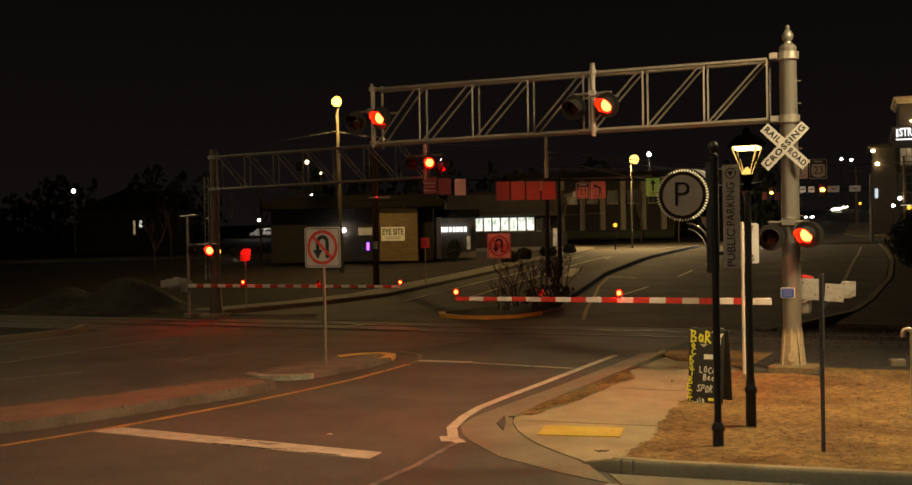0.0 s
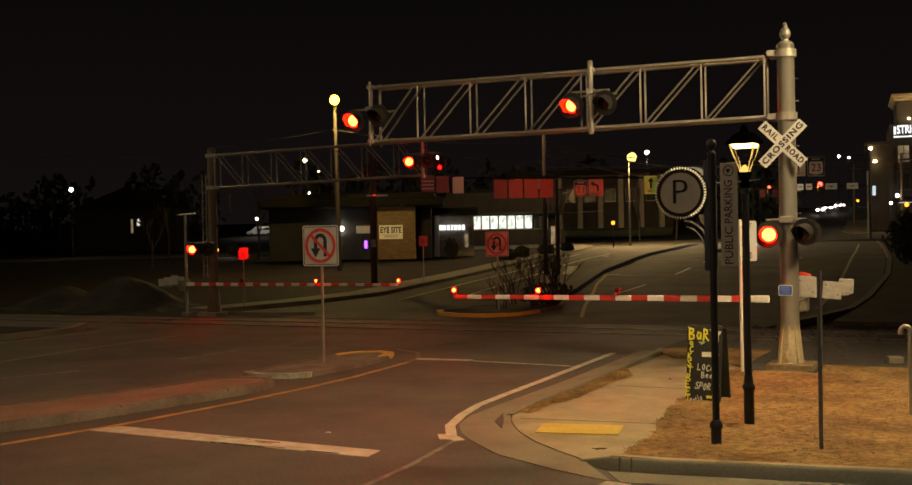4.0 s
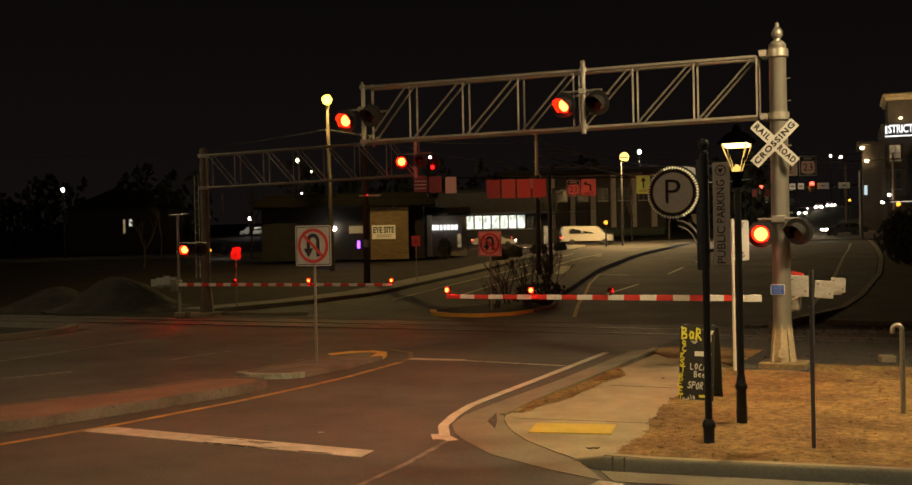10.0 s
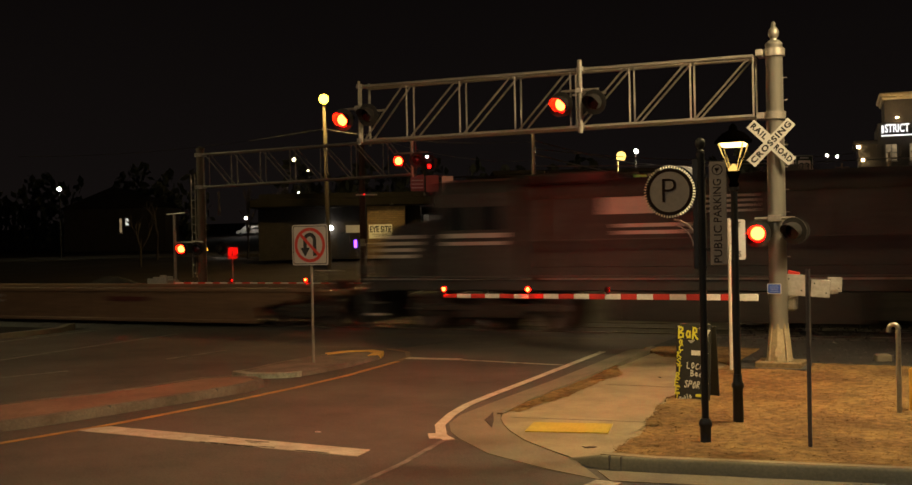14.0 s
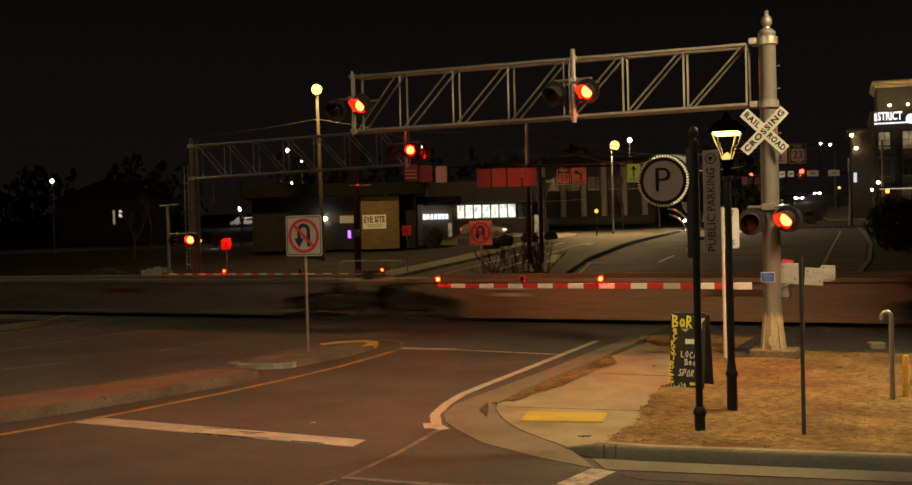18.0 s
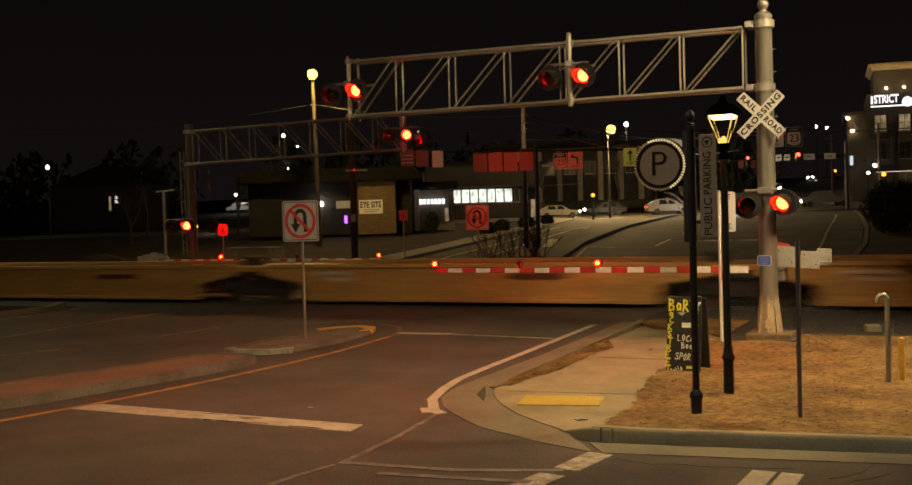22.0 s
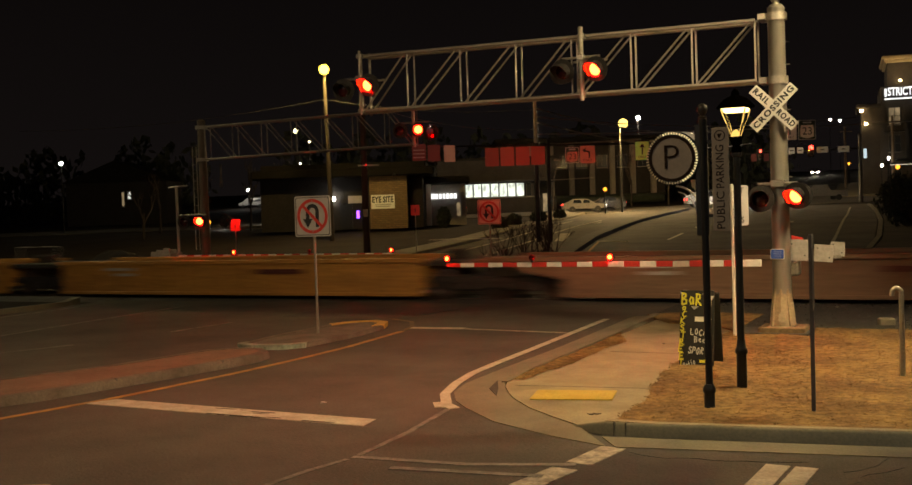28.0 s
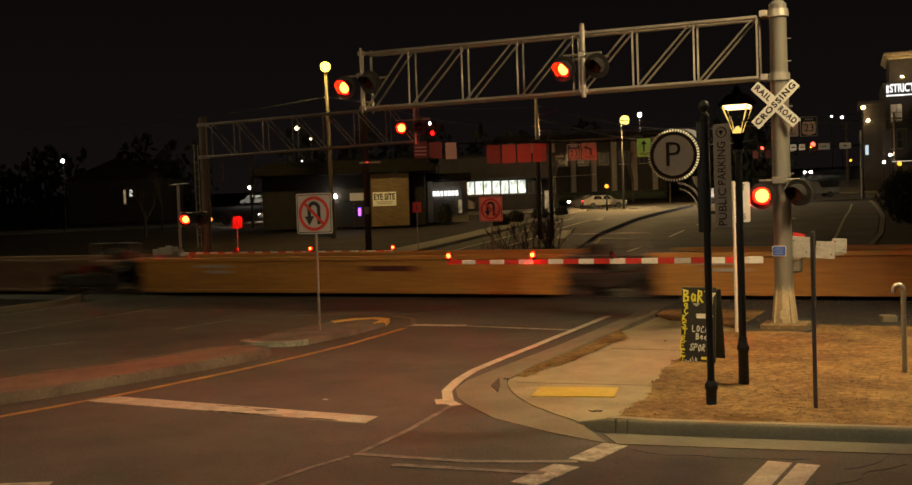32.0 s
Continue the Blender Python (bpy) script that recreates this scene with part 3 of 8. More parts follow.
def turf(name, L, R, F, y1, z, label, n, seed, cell=0.11):
    """Uneven turf between edges L(y) and R(y), from F(x) back to y1, with many short dry blades."""
    rr = random.Random(seed)
    b = B()
    y0 = F(L(y1))
    nx, ny = max(2, int((R(y0) - L(y0)) / cell)), max(2, int((y1 - y0) / cell))

    def spot(u, v):
        yg = y0 + (y1 - y0) * v
        x = L(yg) + (R(yg) - L(yg)) * u
        y = F(x) + (y1 - F(x)) * v
        return x, y, z + 0.035 * noise.noise((x * 0.8, y * 0.8, 1.0)) + 0.012 * noise.noise((x * 3, y * 3, 2.0)) + 0.016 * noise.noise((x * 7, y * 9, 3.0))

    for k in range(ny + 1):
        b.v += [spot(i / nx, k / ny) for i in range(nx + 1)]
    b.f += [(k * (nx + 1) + i, k * (nx + 1) + i + 1, (k + 1) * (nx + 1) + i + 1, (k + 1) * (nx + 1) + i) for k in range(ny) for i in range(nx)]
    ob = solid(name, b, GRASS, label, "turf", kind="structure")
    bl = B()
    for k in range(n):
        x, y, zz = spot(rr.uniform(-0.002, 1), rr.uniform(-0.004, 1))
        zz -= 0.006
        hgt, a, w = rr.uniform(0.006, 0.018), rr.uniform(0, 6.283), rr.uniform(0.005, 0.013)
        lx, ly = rr.uniform(-.055, .055), rr.uniform(-.055, .055)
        bl.add([(x - w * math.cos(a), y - w * math.sin(a), zz), (x + w * math.cos(a), y + w * math.sin(a), zz), (x + lx, y + ly, zz + hgt)], [(0, 1, 2)])
    me = bpy.data.meshes.new("dry_grass")
    me.from_pydata(bl.v, [], bl.f)
    me.materials.append(BLADE)
    tagged(new("dry_grass", me), "dry straw-coloured winter grass blades", "grass", kind="stuff")
    return ob


def wander(y, s, a):
    return a * noise.noise((y * 1.7, s, 0.5)) + 0.5 * a * noise.noise((y * 5.0, s, 1.5))


BLADE = mat("dry_blade", (0.25, 0.160, 0.062), 0.95, var=0.5, scale=0.9, scale2=8, bump=0.0, col2=(0.115, 0.068, 0.030), spec=0.1, island=0.2)
turf("turf", lambda y: (-3.84 - max(0, y - 12.4) * 0.11 if y < 16.4 else -4.28) + wander(y, 2.0, 0.09), lambda y: 9.0, lambda x: (12.0 + 0.12 * (x + 3.6) if x < -0.6 else 12.36 + 0.06 * (x + 0.6)) + 0.5 * wander(x, 4.0, 0.06), 21.5, 0.135, "tan dormant turf behind the kerb", 150000, 3)
turf("turf_strip", lambda y: -6.5, lambda y: (-6.02 - 0.11 * max(0, 16.6 - y) if y < 19.6 else -6.02 - 0.38 * (y - 19.6)) + wander(y, 6.0, 0.07), lambda x: 14.95, 20.7, 0.058, "narrow strip of dormant turf beside the pavement", 9000, 4)
slab("dirt_patch", [(-6.9, 24.25), (-6.42, 23.3), (-6.0, 22.6), (-4.9, 22.3), (-4.34, 21.4), (-4.34, 24.6), (-6.0, 24.9)], -0.1, 0.062, GRASS, "bare tan dirt and dead grass at the pavement's end", "dirt")
# flat dark sliver: shade of the kerb end's face and groove, painted
slab("kerb_pocket", [(-6.60, 14.90), (-6.435, 14.22), (-6.10, 13.72), (-6.31, 14.27)][::-1], -0.05, 0.036, mat("kerb_end_shade", (0.05, 0.036, 0.028), 0.95, var=0.3, scale=6, bump=0.5), "dark flat sliver for the shade at the kerb's end", "dirt")
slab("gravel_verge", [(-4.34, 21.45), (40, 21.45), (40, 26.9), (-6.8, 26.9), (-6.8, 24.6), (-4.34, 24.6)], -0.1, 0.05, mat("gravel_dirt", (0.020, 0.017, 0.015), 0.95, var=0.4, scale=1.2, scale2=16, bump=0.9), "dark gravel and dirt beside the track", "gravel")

# cracks and sealed seams in the asphalt
TAR = mat("crack_tar", (0.016, 0.015, 0.014), 0.6, var=0.2, scale=6, bump=0.2)
cr = random.Random(14)


def crack(x, y, ang, n, w, h=0.004, material=TAR, name="asphalt_crack", label="thin dark crack in the asphalt"):
    b = B()
    pts = [(x, y)]
    for k in range(n):
        ang += cr.uniform(-35, 35)
        x, y = x + 0.16 * math.cos(radians(ang)), y + 0.16 * math.sin(radians(ang))
        pts.append((x, y))
    left = [(p[0] - w * cr.uniform(.3, 1), p[1] + w * cr.uniform(.3, 1)) for p in pts]
    right = [(p[0] + w * cr.uniform(.3, 1), p[1] - w * cr.uniform(.3, 1)) for p in pts]
    return solid(name, b.strip(left, right, h, -0.03), material, label, "crack", kind="structure")


for x, y, a, n, w in ((-3.4, 11.1, -5, 12, 0.007), (-1.3, 10.2, 60, 8, 0.007), (-1.2, 10.9, 10, 18, 0.006), (-22.5, 16, 80, 30, 0.012)):
    crack(x, y, a, n, w)
wr = random.Random(8)
for k in range(15):
    t_ = wr.uniform(0.45, 0.92)
    x, y = -11.83 + 4.91 * t_, 11.66 - 0.21 * t_ + (wr.uniform(0.0, 0.05) if k % 4 else wr.uniform(0.2, 0.36))
    w, d = wr.uniform(0.06, 0.26), wr.uniform(0.006, 0.016)
    pts = [(x + w * math.cos(q) * wr.uniform(.6, 1), y + d * math.sin(q) * wr.uniform(.6, 1)) for q in (0, 0.9, 1.8, 2.7, 3.6, 4.5, 5.4)]
    solid("worn_paint_gap", B().prism(pts, -0.03, 0.0085 + 0.0002 * k), ASPHALT, "worn gap in the stop bar paint", "worn patch", kind="structure")
solid("asphalt_patch", B().prism([(-16.2, 23.0), (-12.6, 23.2), (-12.3, 25.6), (-16.4, 25.5)], -0.05, 0.004), CROSSING, "darker square asphalt patch before the tracks", "asphalt patch", kind="structure")

# medians
isl1 = [(-17.5, 5.2), (-15.0, 6.0), (-13.6, 9.0), (-12.85, 11.1), (-12.57, 11.7), (-12.3, 12.9), (-12.08, 13.84), (-11.85, 15.0), (-11.72, 15.8), (-11.85, 16.35), (-12.2, 16.62), (-12.75, 16.6), (-13.2, 16.2), (-13.6, 14.2), (-14.4, 12.4), (-15.6, 10.0), (-18.5, 6.5)]
isl2 = [(-13.42, 17.5), (-12.9, 17.3), (-12.25, 17.55), (-11.98, 17.95), (-11.88, 19.5), (-12.0, 20.9), (-12.3, 21.6), (-12.75, 21.8), (-13.2, 21.55), (-13.45, 20.9), (-13.55, 19)]


def shrink(pts, k):
    cx, cy = sum(p[0] for p in pts) / len(pts), sum(p[1] for p in pts) / len(pts)
    out = []
    for i, p in enumerate(pts):
        a, b = pts[i - 1], pts[(i + 1) % len(pts)]
        dx, dy = b[0] - a[0], b[1] - a[1]
        L = math.hypot(dx, dy)
        out.append((p[0] - dy / L * k, p[1] + dx / L * k))
    return out


def island(name, pts, top, label, hgt=0.15):
    e = thing(name, Matrix.Identity(4), label, "traffic island")
    tagged(e, kind="structure")
    mid, inn = shrink(pts, 0.04), shrink(pts, 0.17)
    n = len(pts)
    b = B().add([(*p, -0.1) for p in pts] + [(*p, hgt - 0.05) for p in pts] + [(*p, hgt) for p in mid] + [(*p, hgt) for p in inn] + [(*p, hgt - 0.06) for p in inn],
                [(k * n + i, k * n + (i + 1) % n, (k + 1) * n + (i + 1) % n, (k + 1) * n + i) for k in range(4) for i in range(n)])
    part("kerb", b, ISLANDKERB, e, "weathered stained concrete kerb")
    part("top", B().prism(shrink(pts, 0.165), 0, hgt - 0.012), top, e)
    return e


i1 = island("median_island", isl1, PAVER, "long median with concrete kerb and red paver top")
i2 = island("sign_island", isl2, ISLANDKERB, "small concrete island carrying a road sign", 0.09)
kj = B()
for i in (3, 5, 7):
    p, q = isl1[i], shrink(isl1, 0.175)[i]
    kj.strip([(p[0] - .01, p[1] - .01), (q[0], q[1] - .01)], [(p[0] - .01, p[1] + .02), (q[0], q[1] + .02)], 0.153, -0.05)
part("kerb_joint", kj, jt, i1, "dark open kerb joints")
nose = [(-12.02, 20.95), (-12.3, 21.62), (-12.75, 21.82), (-13.22, 21.57), (-13.47, 20.95)]
part("yellow_nose", B().strip(nose, [(p[0] + (-12.72 - p[0]) * 0.28, p[1] - 0.22) for p in nose], 0.098, -0.09), YELLOWKERB, i2, "yellow-painted kerb nose")
pale = [(-13.44, 17.6), (-13.40, 17.42), (-12.9, 17.22), (-12.25, 17.45), (-12.0, 17.75)]
part("pale_nose", B().strip([(p[0] + (-12.75 - p[0]) * 0.1, p[1] + 0.2) for p in pale], pale, 0.097, -0.09), mat("pale_nose_concrete", (0.34, 0.35, 0.27), 0.85, var=0.3, scale=2.0, scale2=24, bump=0.3, col2=(0.18, 0.18, 0.13)), i2, "pale kerb at the island's near end")
isl3 = [(-17.75, 34.3), (-17.1, 33.3), (-16.2, 32.82), (-15.1, 32.8), (-14.3, 33.5), (-14.05, 35), (-14.1, 37.4), (-15.2, 40.8), (-16.3, 40.8), (-17.4, 37)]
i3 = island("planted_island", isl3, EARTH, "kerbed island with bare shrubs beyond the tracks", 0.12)
n3 = [(-17.78, 34.4), (-17.14, 33.28), (-16.22, 32.78), (-15.08, 32.76), (-14.26, 33.46), (-14.0, 35)]
part("yellow_nose", B().strip([(p[0] + (-15.9 - p[0]) * 0.08, p[1] + 0.24) for p in n3], n3, 0.128, -0.09), YELLOWKERB, i3, "yellow-painted kerb nose")
med = lerp_line([(-15.7, 40.9), (-17.9, 49.9), (-20.3, 59.7), (-23.2, 79.4), (-25.3, 96.2), (-26.8, 109)], 5)
solid("median_kerb", B().strip(offset_line(med, -0.45), offset_line(med, 0.45), 0.22, -0.1), mat("dark_kerb", (0.07, 0.06, 0.05), 0.9, scale=1.5), "dark raised median between the far carriageways", "median", kind="structure")
lk = [(-26.6, 33), (-25.5, 38), (-24.95, 43), (-27.4, 57.2), (-29.7, 72), (-33.2, 93.1), (-36.7, 106.3), (-39.5, 111)]
solid("far_kerb", band(lk, 0.25, 0.16, -0.1), KERB, "concrete kerb along the far road", "kerb", kind="structure")
solid("far_pavement", B().strip(offset_line(lerp_line([(p[0] - .15, p[1]) for p in lk]), -1.6), offset_line(lerp_line([(p[0] - .15, p[1]) for p in lk]), 0.0), 0.14, -0.1), mat("dim_concrete", (0.17, 0.15, 0.13), 0.9, scale=.8), "concrete pavement along the far road", "pavement", kind="structure")
rk = [(-5.3, 31.5), (-4.1, 38), (-4.0, 43), (-4.4, 57.2), (-5.4, 72), (-7.4, 93.1), (-8.8, 106.3), (-9.4, 111)]
solid("far_kerb_opposite", band(rk, 0.25, 0.08, -0.1), KERB, "concrete kerb on the far road's other side", "kerb", kind="structure")
VERGE = mat("dim_verge_dirt", (0.062, 0.050, 0.040), 0.95, var=0.35, scale=0.5, scale2=9, bump=0.5, spec=0.1)
vr = lerp_line([(-4.05, 33), (-3.9, 38), (-3.8, 43), (-4.2, 57.2), (-5.2, 72), (-7.2, 93.1), (-8.6, 106.3), (-9.2, 111)])
solid("verge_far", B().strip(offset_line(vr, 0.0), offset_line(vr, 22.0), 0.06, -0.3), VERGE, "bare dim dirt verge beside the far road", "verge", kind="structure")
hp_ = [town(u, v) for u, v in ((46.6, 129.0), (49.5, 140), (57, 160), (66.9, 186.5))]
hq_ = [town(u, v) for u, v in ((51.2, 129.0), (54.0, 140), (61.5, 160), (71.5, 187.5))]
solid("pavement_hill", B().strip(hp_, hq_, 0.16, -0.3), CONCRETE, "worn concrete pavement climbing beside the hill road", "pavement", kind="structure")
solid("kerb_hill", B().strip([(x - 0.3, y) for x, y in hp_], hp_, 0.18, -0.3), KERB, "pale kerb along the hill pavement", "kerb", kind="structure")
solid("kerb_west", band([(-25.75, 10), (-25.6, 22.2), (-25.5, 24.6), (-26.6, 26.2)], 0.25, 0.15, -0.1), KERB, "dark concrete kerb at the roadside", "kerb", kind="structure")
solid("kerb_gate_side", band([(-26.9, 31.9), (-23.0, 32.3), (-21.9, 32.75)], 0.25, 0.12, -0.1), KERB, "concrete kerb beside the gate post", "kerb", kind="structure")

# ---------------------------------------------------------------- track
YT = 29.05
trk = thing("railway_track", pose(0, YT, 0), "single railway track crossing the road on gravel ballast", "railway track")
tagged(trk, kind="structure")
for nm, x0, x1 in (("ballast_bed", -160, -25.9), ("ballast_bed", -6.1, 160)):
    b = B()
    prof = [(-2.6, -0.08), (-1.5, -0.01), (1.5, -0.01), (2.6, -0.08)]
    b.add([(x, y, z) for x in (x0, x1) for y, z in prof] , [(0, 1, 5, 4), (1, 2, 6, 5), (2, 3, 7, 6)])
    part(nm, b, GRAVEL, trk)
for sy in (-0.7525, 0.7525):
    part("rail", B().box((0, sy, 0.0 - 0.075), (320, 0.07, 0.15)), STEEL, trk)
    part("rail_head", B().box((0, sy, 0.006), (320, 0.055, 0.014)), RAILTOP, trk, "polished steel rail head")
for k in range(130):
    x = -6.6 + 0.55 * k if k < 60 else -26.4 - 0.55 * (k - 60)
    part("sleeper", B().box((x, 0, -0.055), (0.23, 2.5, 0.1)), TIMBER, trk) if k in (0, 60) else None
_s = [o for o in trk.children if o.name.startswith("sleeper")][0]
for k in range(1, 110):
    ob = new("sleeper", _s.data)
    ob.parent = trk
    ob.location = ((0.55 * k) if k < 60 else (-19.8 - 0.55 * (k - 60)), 0, 0)
gr = random.Random(5)
stones = B()
for k in range(5200):
    x = gr.uniform(-6, 16)
    y = gr.uniform(-7.9, 2.6)
    if x < -4.2 and y < -4.3:
        continue
    s = gr.uniform(0.015, 0.05) if y > -3 else gr.uniform(0.01, 0.035)
    z = 0.0 if y > -2.4 else 0.05
    M = pose(x, y, z, gr.uniform(0, 180), gr.uniform(0, 180), gr.uniform(0, 180)) @ Matrix.Diagonal((s, s * gr.uniform(.6, 1), s * gr.uniform(.4, .8), 1))
    stones.add([M @ Vector(p) for p in ((1, 0, 0), (-1, 0, 0), (0, 1, 0), (0, -1, 0), (0, 0, 1), (0, 0, -1))], [(0, 2, 4), (2, 1, 4), (1, 3, 4), (3, 0, 4), (2, 0, 5), (1, 2, 5), (3, 1, 5), (0, 3, 5)])
tagged(part("ballast_stones", stones, GRAVEL, trk, "loose grey ballast stones"), kind="stuff")

# ---------------------------------------------------------------- crossing signals


def lens_mesh(r, lit, core=True):
    """A round flasher cell: one face lit, the other dark; it turns about its upright axis."""
    front, rest = B(), B()
    disc(front, (0, -0.016, 0), r * 0.97, 0.012, 20)
    disc(rest, (0, 0.0, 0), r * 1.012, 0.02, 24)
    rest.lathe([(r * .95, 0), (r * .7, 0.02), (r * .3, 0.032), (0.005, 0.035)], seg=16, m=pose(0, 0.01, 0, -90))
    parts = [(front, lit), (rest, REDLENS)]
    if core:
        c = B()
        c.lathe([(r * .80, 0), (r * .60, 0.010), (0.003, 0.016)], seg=16, m=pose(0, -0.026, 0, 90))
        d = disc(B(), (0, -0.021, 0), r * 0.91, 0.010, 18)
        parts += [(c, REDCORE), (d, REDMID)]
    me = bpy.data.meshes.new("lens")
    V, F, I = [], [], []
    for i, (b, m) in enumerate(parts):
        o = len(V)
        V += b.v
        F += [tuple(o + k for k in q) for q in b.f]
        I += [i] * len(b.f)
    me.from_pydata(V, [], F)
    for i, p in zip(I, me.polygons):
        p.material_index = i
    for b, m in parts:
        me.materials.append(m)
    return me


LENS = lens_mesh(0.149, REDGLOW)
LENS_REAR = lens_mesh(0.149, glow("lit_rear_lens", (1.0, 0.0012, 0.0006), 110.0), False)
LENS_SMALL = lens_mesh(0.05, REDGLOW)
TAU, T0 = 0.605, 0.875


def flash_rows(base, right):
    """Rows for a cell that shows its lit face in turn with its twin."""
    rows = []
    on = (int(math.floor((0 - T0) / TAU)) % 2 == 0) == right
    a = 0.0 if on else 180.0
    rows.append((0.0, base @ pose(0, 0, 0, 0, 0, a)))
    k = 0
    t = T0 - 2 * TAU
    while t <= 0.12:
        t += TAU
    while t < 31.9:
        rows.append((t - 2 / 30, base @ pose(0, 0, 0, 0, 0, a)))
        rows.append((t - 1 / 30, base @ pose(0, 0, 0, 0, 0, a + 60)))
        rows.append((t, base @ pose(0, 0, 0, 0, 0, a + 120)))
        a += 180.0
        rows.append((t + 1 / 30, base @ pose(0, 0, 0, 0, 0, a)))
        t += TAU
    rows.append((32.0, base @ pose(0, 0, 0, 0, 0, a)))
    return rows


def flasher(parent, loc, rz, right, tilt=0):
    """A crossing flasher: round black backboard, hood, turning cell."""
    h = B()
    ring(h, (0, 0.0, 0), 0.1515, 0.25, 0.02, 28)
    h.tube((0, 0.0, 0), (0, 0.16, 0), 0.1515, seg=24, caps=False)
    h.tube((0, 0.16, 0), (0, 0.22, 0), 0.1515, 0.08, seg=24)
    # open hood over the lens
    vs, fs = [], []
    n = 14
    for i in range(n + 1):
        t = radians(-50 + 280 * i / n)
        d_ = -0.16 - 0.17 * max(0.0, math.sin(t)) ** 0.5
        for r, y in ((0.155, 0.0), (0.165, 0.0), (0.165, d_), (0.155, d_)):
            vs.append((r * math.cos(t), y, r * math.sin(t)))
    for i in range(n):
        fs += [(4 * i + k, 4 * i + 4 + k, 4 * i + 4 + (k + 1) % 4, 4 * i + (k + 1) % 4) for k in range(4)]
    h.add(vs, fs)
    hs = part("flasher_head", h, HOOD, parent, "round black signal backboard with hood")
    hs.matrix_local = pose(*loc, tilt, 0, rz)
    ln = new("lens", LENS_REAR if rz == 180 else LENS)
    ln.parent = hs
    tagged(ln, "round red flashing lens")
    MOVES.append((ln, flash_rows(Matrix.Identity(4), right)))
    return hs


def marker(parent, loc, right=None):
    """A small gate-arm lamp; right=None burns steadily."""
    h = B().tube((0, 0.045, 0), (0, -0.02, 0), 0.062, seg=12).box((0, 0.01, -0.075), (0.05, 0.05, 0.05))
    hs = part("arm_lamp", h, HOOD, parent, "small red gate-arm lamp")
    hs.location = loc
    ln = new("lens", LENS_SMALL)
    ln.parent = hs
    ln.location = (0, -0.035, 0)
    if right is not None:
        MOVES.append((ln, flash_rows(pose(0, -0.035, 0), right)))
    return hs


def chord(b, a, c, r):
    b.tube(a, c, r, seg=8)


def truss(parent, xs, low, high, yw=0.34):
    """A four-chord cantilever truss with panel points xs; low and high give the chords' heights at its two ends."""
    def lev(ends, x):
        return ends[0] + (ends[1] - ends[0]) * (x - xs[0]) / (xs[-1] - xs[0])
    for y in (-yw / 2, yw / 2):
        for nm, ends in (("top_chord", high), ("bottom_chord", low)):
            part(nm, B().tube((xs[0], y, ends[0]), (xs[-1], y, ends[1]), 0.040, seg=10), GALV, parent)
        for i, x in enumerate(xs):
            part("upright", B().tube((x, y, lev(low, x)), (x, y, lev(high, x)), 0.020, seg=6), GALV, parent)
            if i + 1 < len(xs):
                xn = xs[i + 1]
                part("diagonal", B().tube((x + (xn - x) * 0.05, y, lev(high, x)), (xn - (xn - x) * 0.05, y, lev(low, xn)), 0.020, seg=6), GALV, parent)
    for x in xs:
        for ends in (low, high):
            part("cross_strut", B().tube((x, -yw / 2, lev(ends, x)), (x, yw / 2, lev(ends, x)), 0.018, seg=6), GALV, parent)


# near gantry
NM = (-3.32, 20.85)
gan = thing("signal_gantry", pose(*NM, 0), "aluminium cantilever gantry carrying red railway flashers over the road", "signal gantry")
part("plinth", B().box((0.02, 0, 0.12), (0.84, 0.70, 0.26), bev=0.02), mat("rusty_tan_plinth", (0.20, 0.135, 0.065), 0.9, scale=2), gan, "square rust-stained concrete plinth")
part("footing", B().box((-0.15, 0.05, 0.05), (1.35, 1.0, 0.2), bev=0.02), CROSSING, gan, "low dark footing slab")
part("mast", B().lathe([(0.172, 0.18), (0.165, 3.0), (0.155, 6.15), (0.16, 6.16), (0.16, 6.2), (0.10, 6.26)], seg=24), MASTMETAL, gan, "tall tapered aluminium mast")
fin = B().lathe([(0.07, 6.24), (0.06, 6.3), (0.10, 6.36), (0.105, 6.42), (0.08, 6.48), (0.04, 6.52), (0.045, 6.58), (0.01, 6.62)], seg=14)
part("finial", fin, MASTMETAL, gan)
bs = B()
for i in range(4):
    a = radians(45 + 90 * i)
    bs.prism([(0.15, 0), (0.28, 0), (0.20, 0.58), (0.15, 0.75)], -0.03, 0.03, pose(0, 0, 0.19, 0, 0, math.degrees(a)) @ UP)
bs.lathe([(0.255, 0.19), (0.235, 0.34), (0.19, 0.78), (0.173, 0.95)], seg=8)
# aluminium base; the lantern's gold light is tinted into its colour
part("base_shroud", bs, mat("gold_tinted_base", (0.38, 0.30, 0.19), 0.6, 0.15, var=0.2, scale=2.0, scale2=18, bump=0.1), gan, "flared mast base with ribs")
part("base_hatch", B().prism(rounded(0.12, 0.18, 0.05), 0, 0.012, pose(0.02, -0.243, 0.42, 78)), MATS["gold_tinted_base"], gan)
for i in range(4):
    a = radians(45 + 90 * i)
    part("anchor_bolt", B().tube((0.30 * math.cos(a), 0.28 * math.sin(a), 0.18), (0.30 * math.cos(a), 0.28 * math.sin(a), 0.27), 0.018, seg=6), GALV, gan)
for z in (6.03, 4.85):
    part("mast_clamp", B().lathe([(0.20, z - 0.07), (0.20, z + 0.07)], seg=20).box((-0.24, 0, z), (0.14, 0.42, 0.12), bev=0.01), GALV, gan)
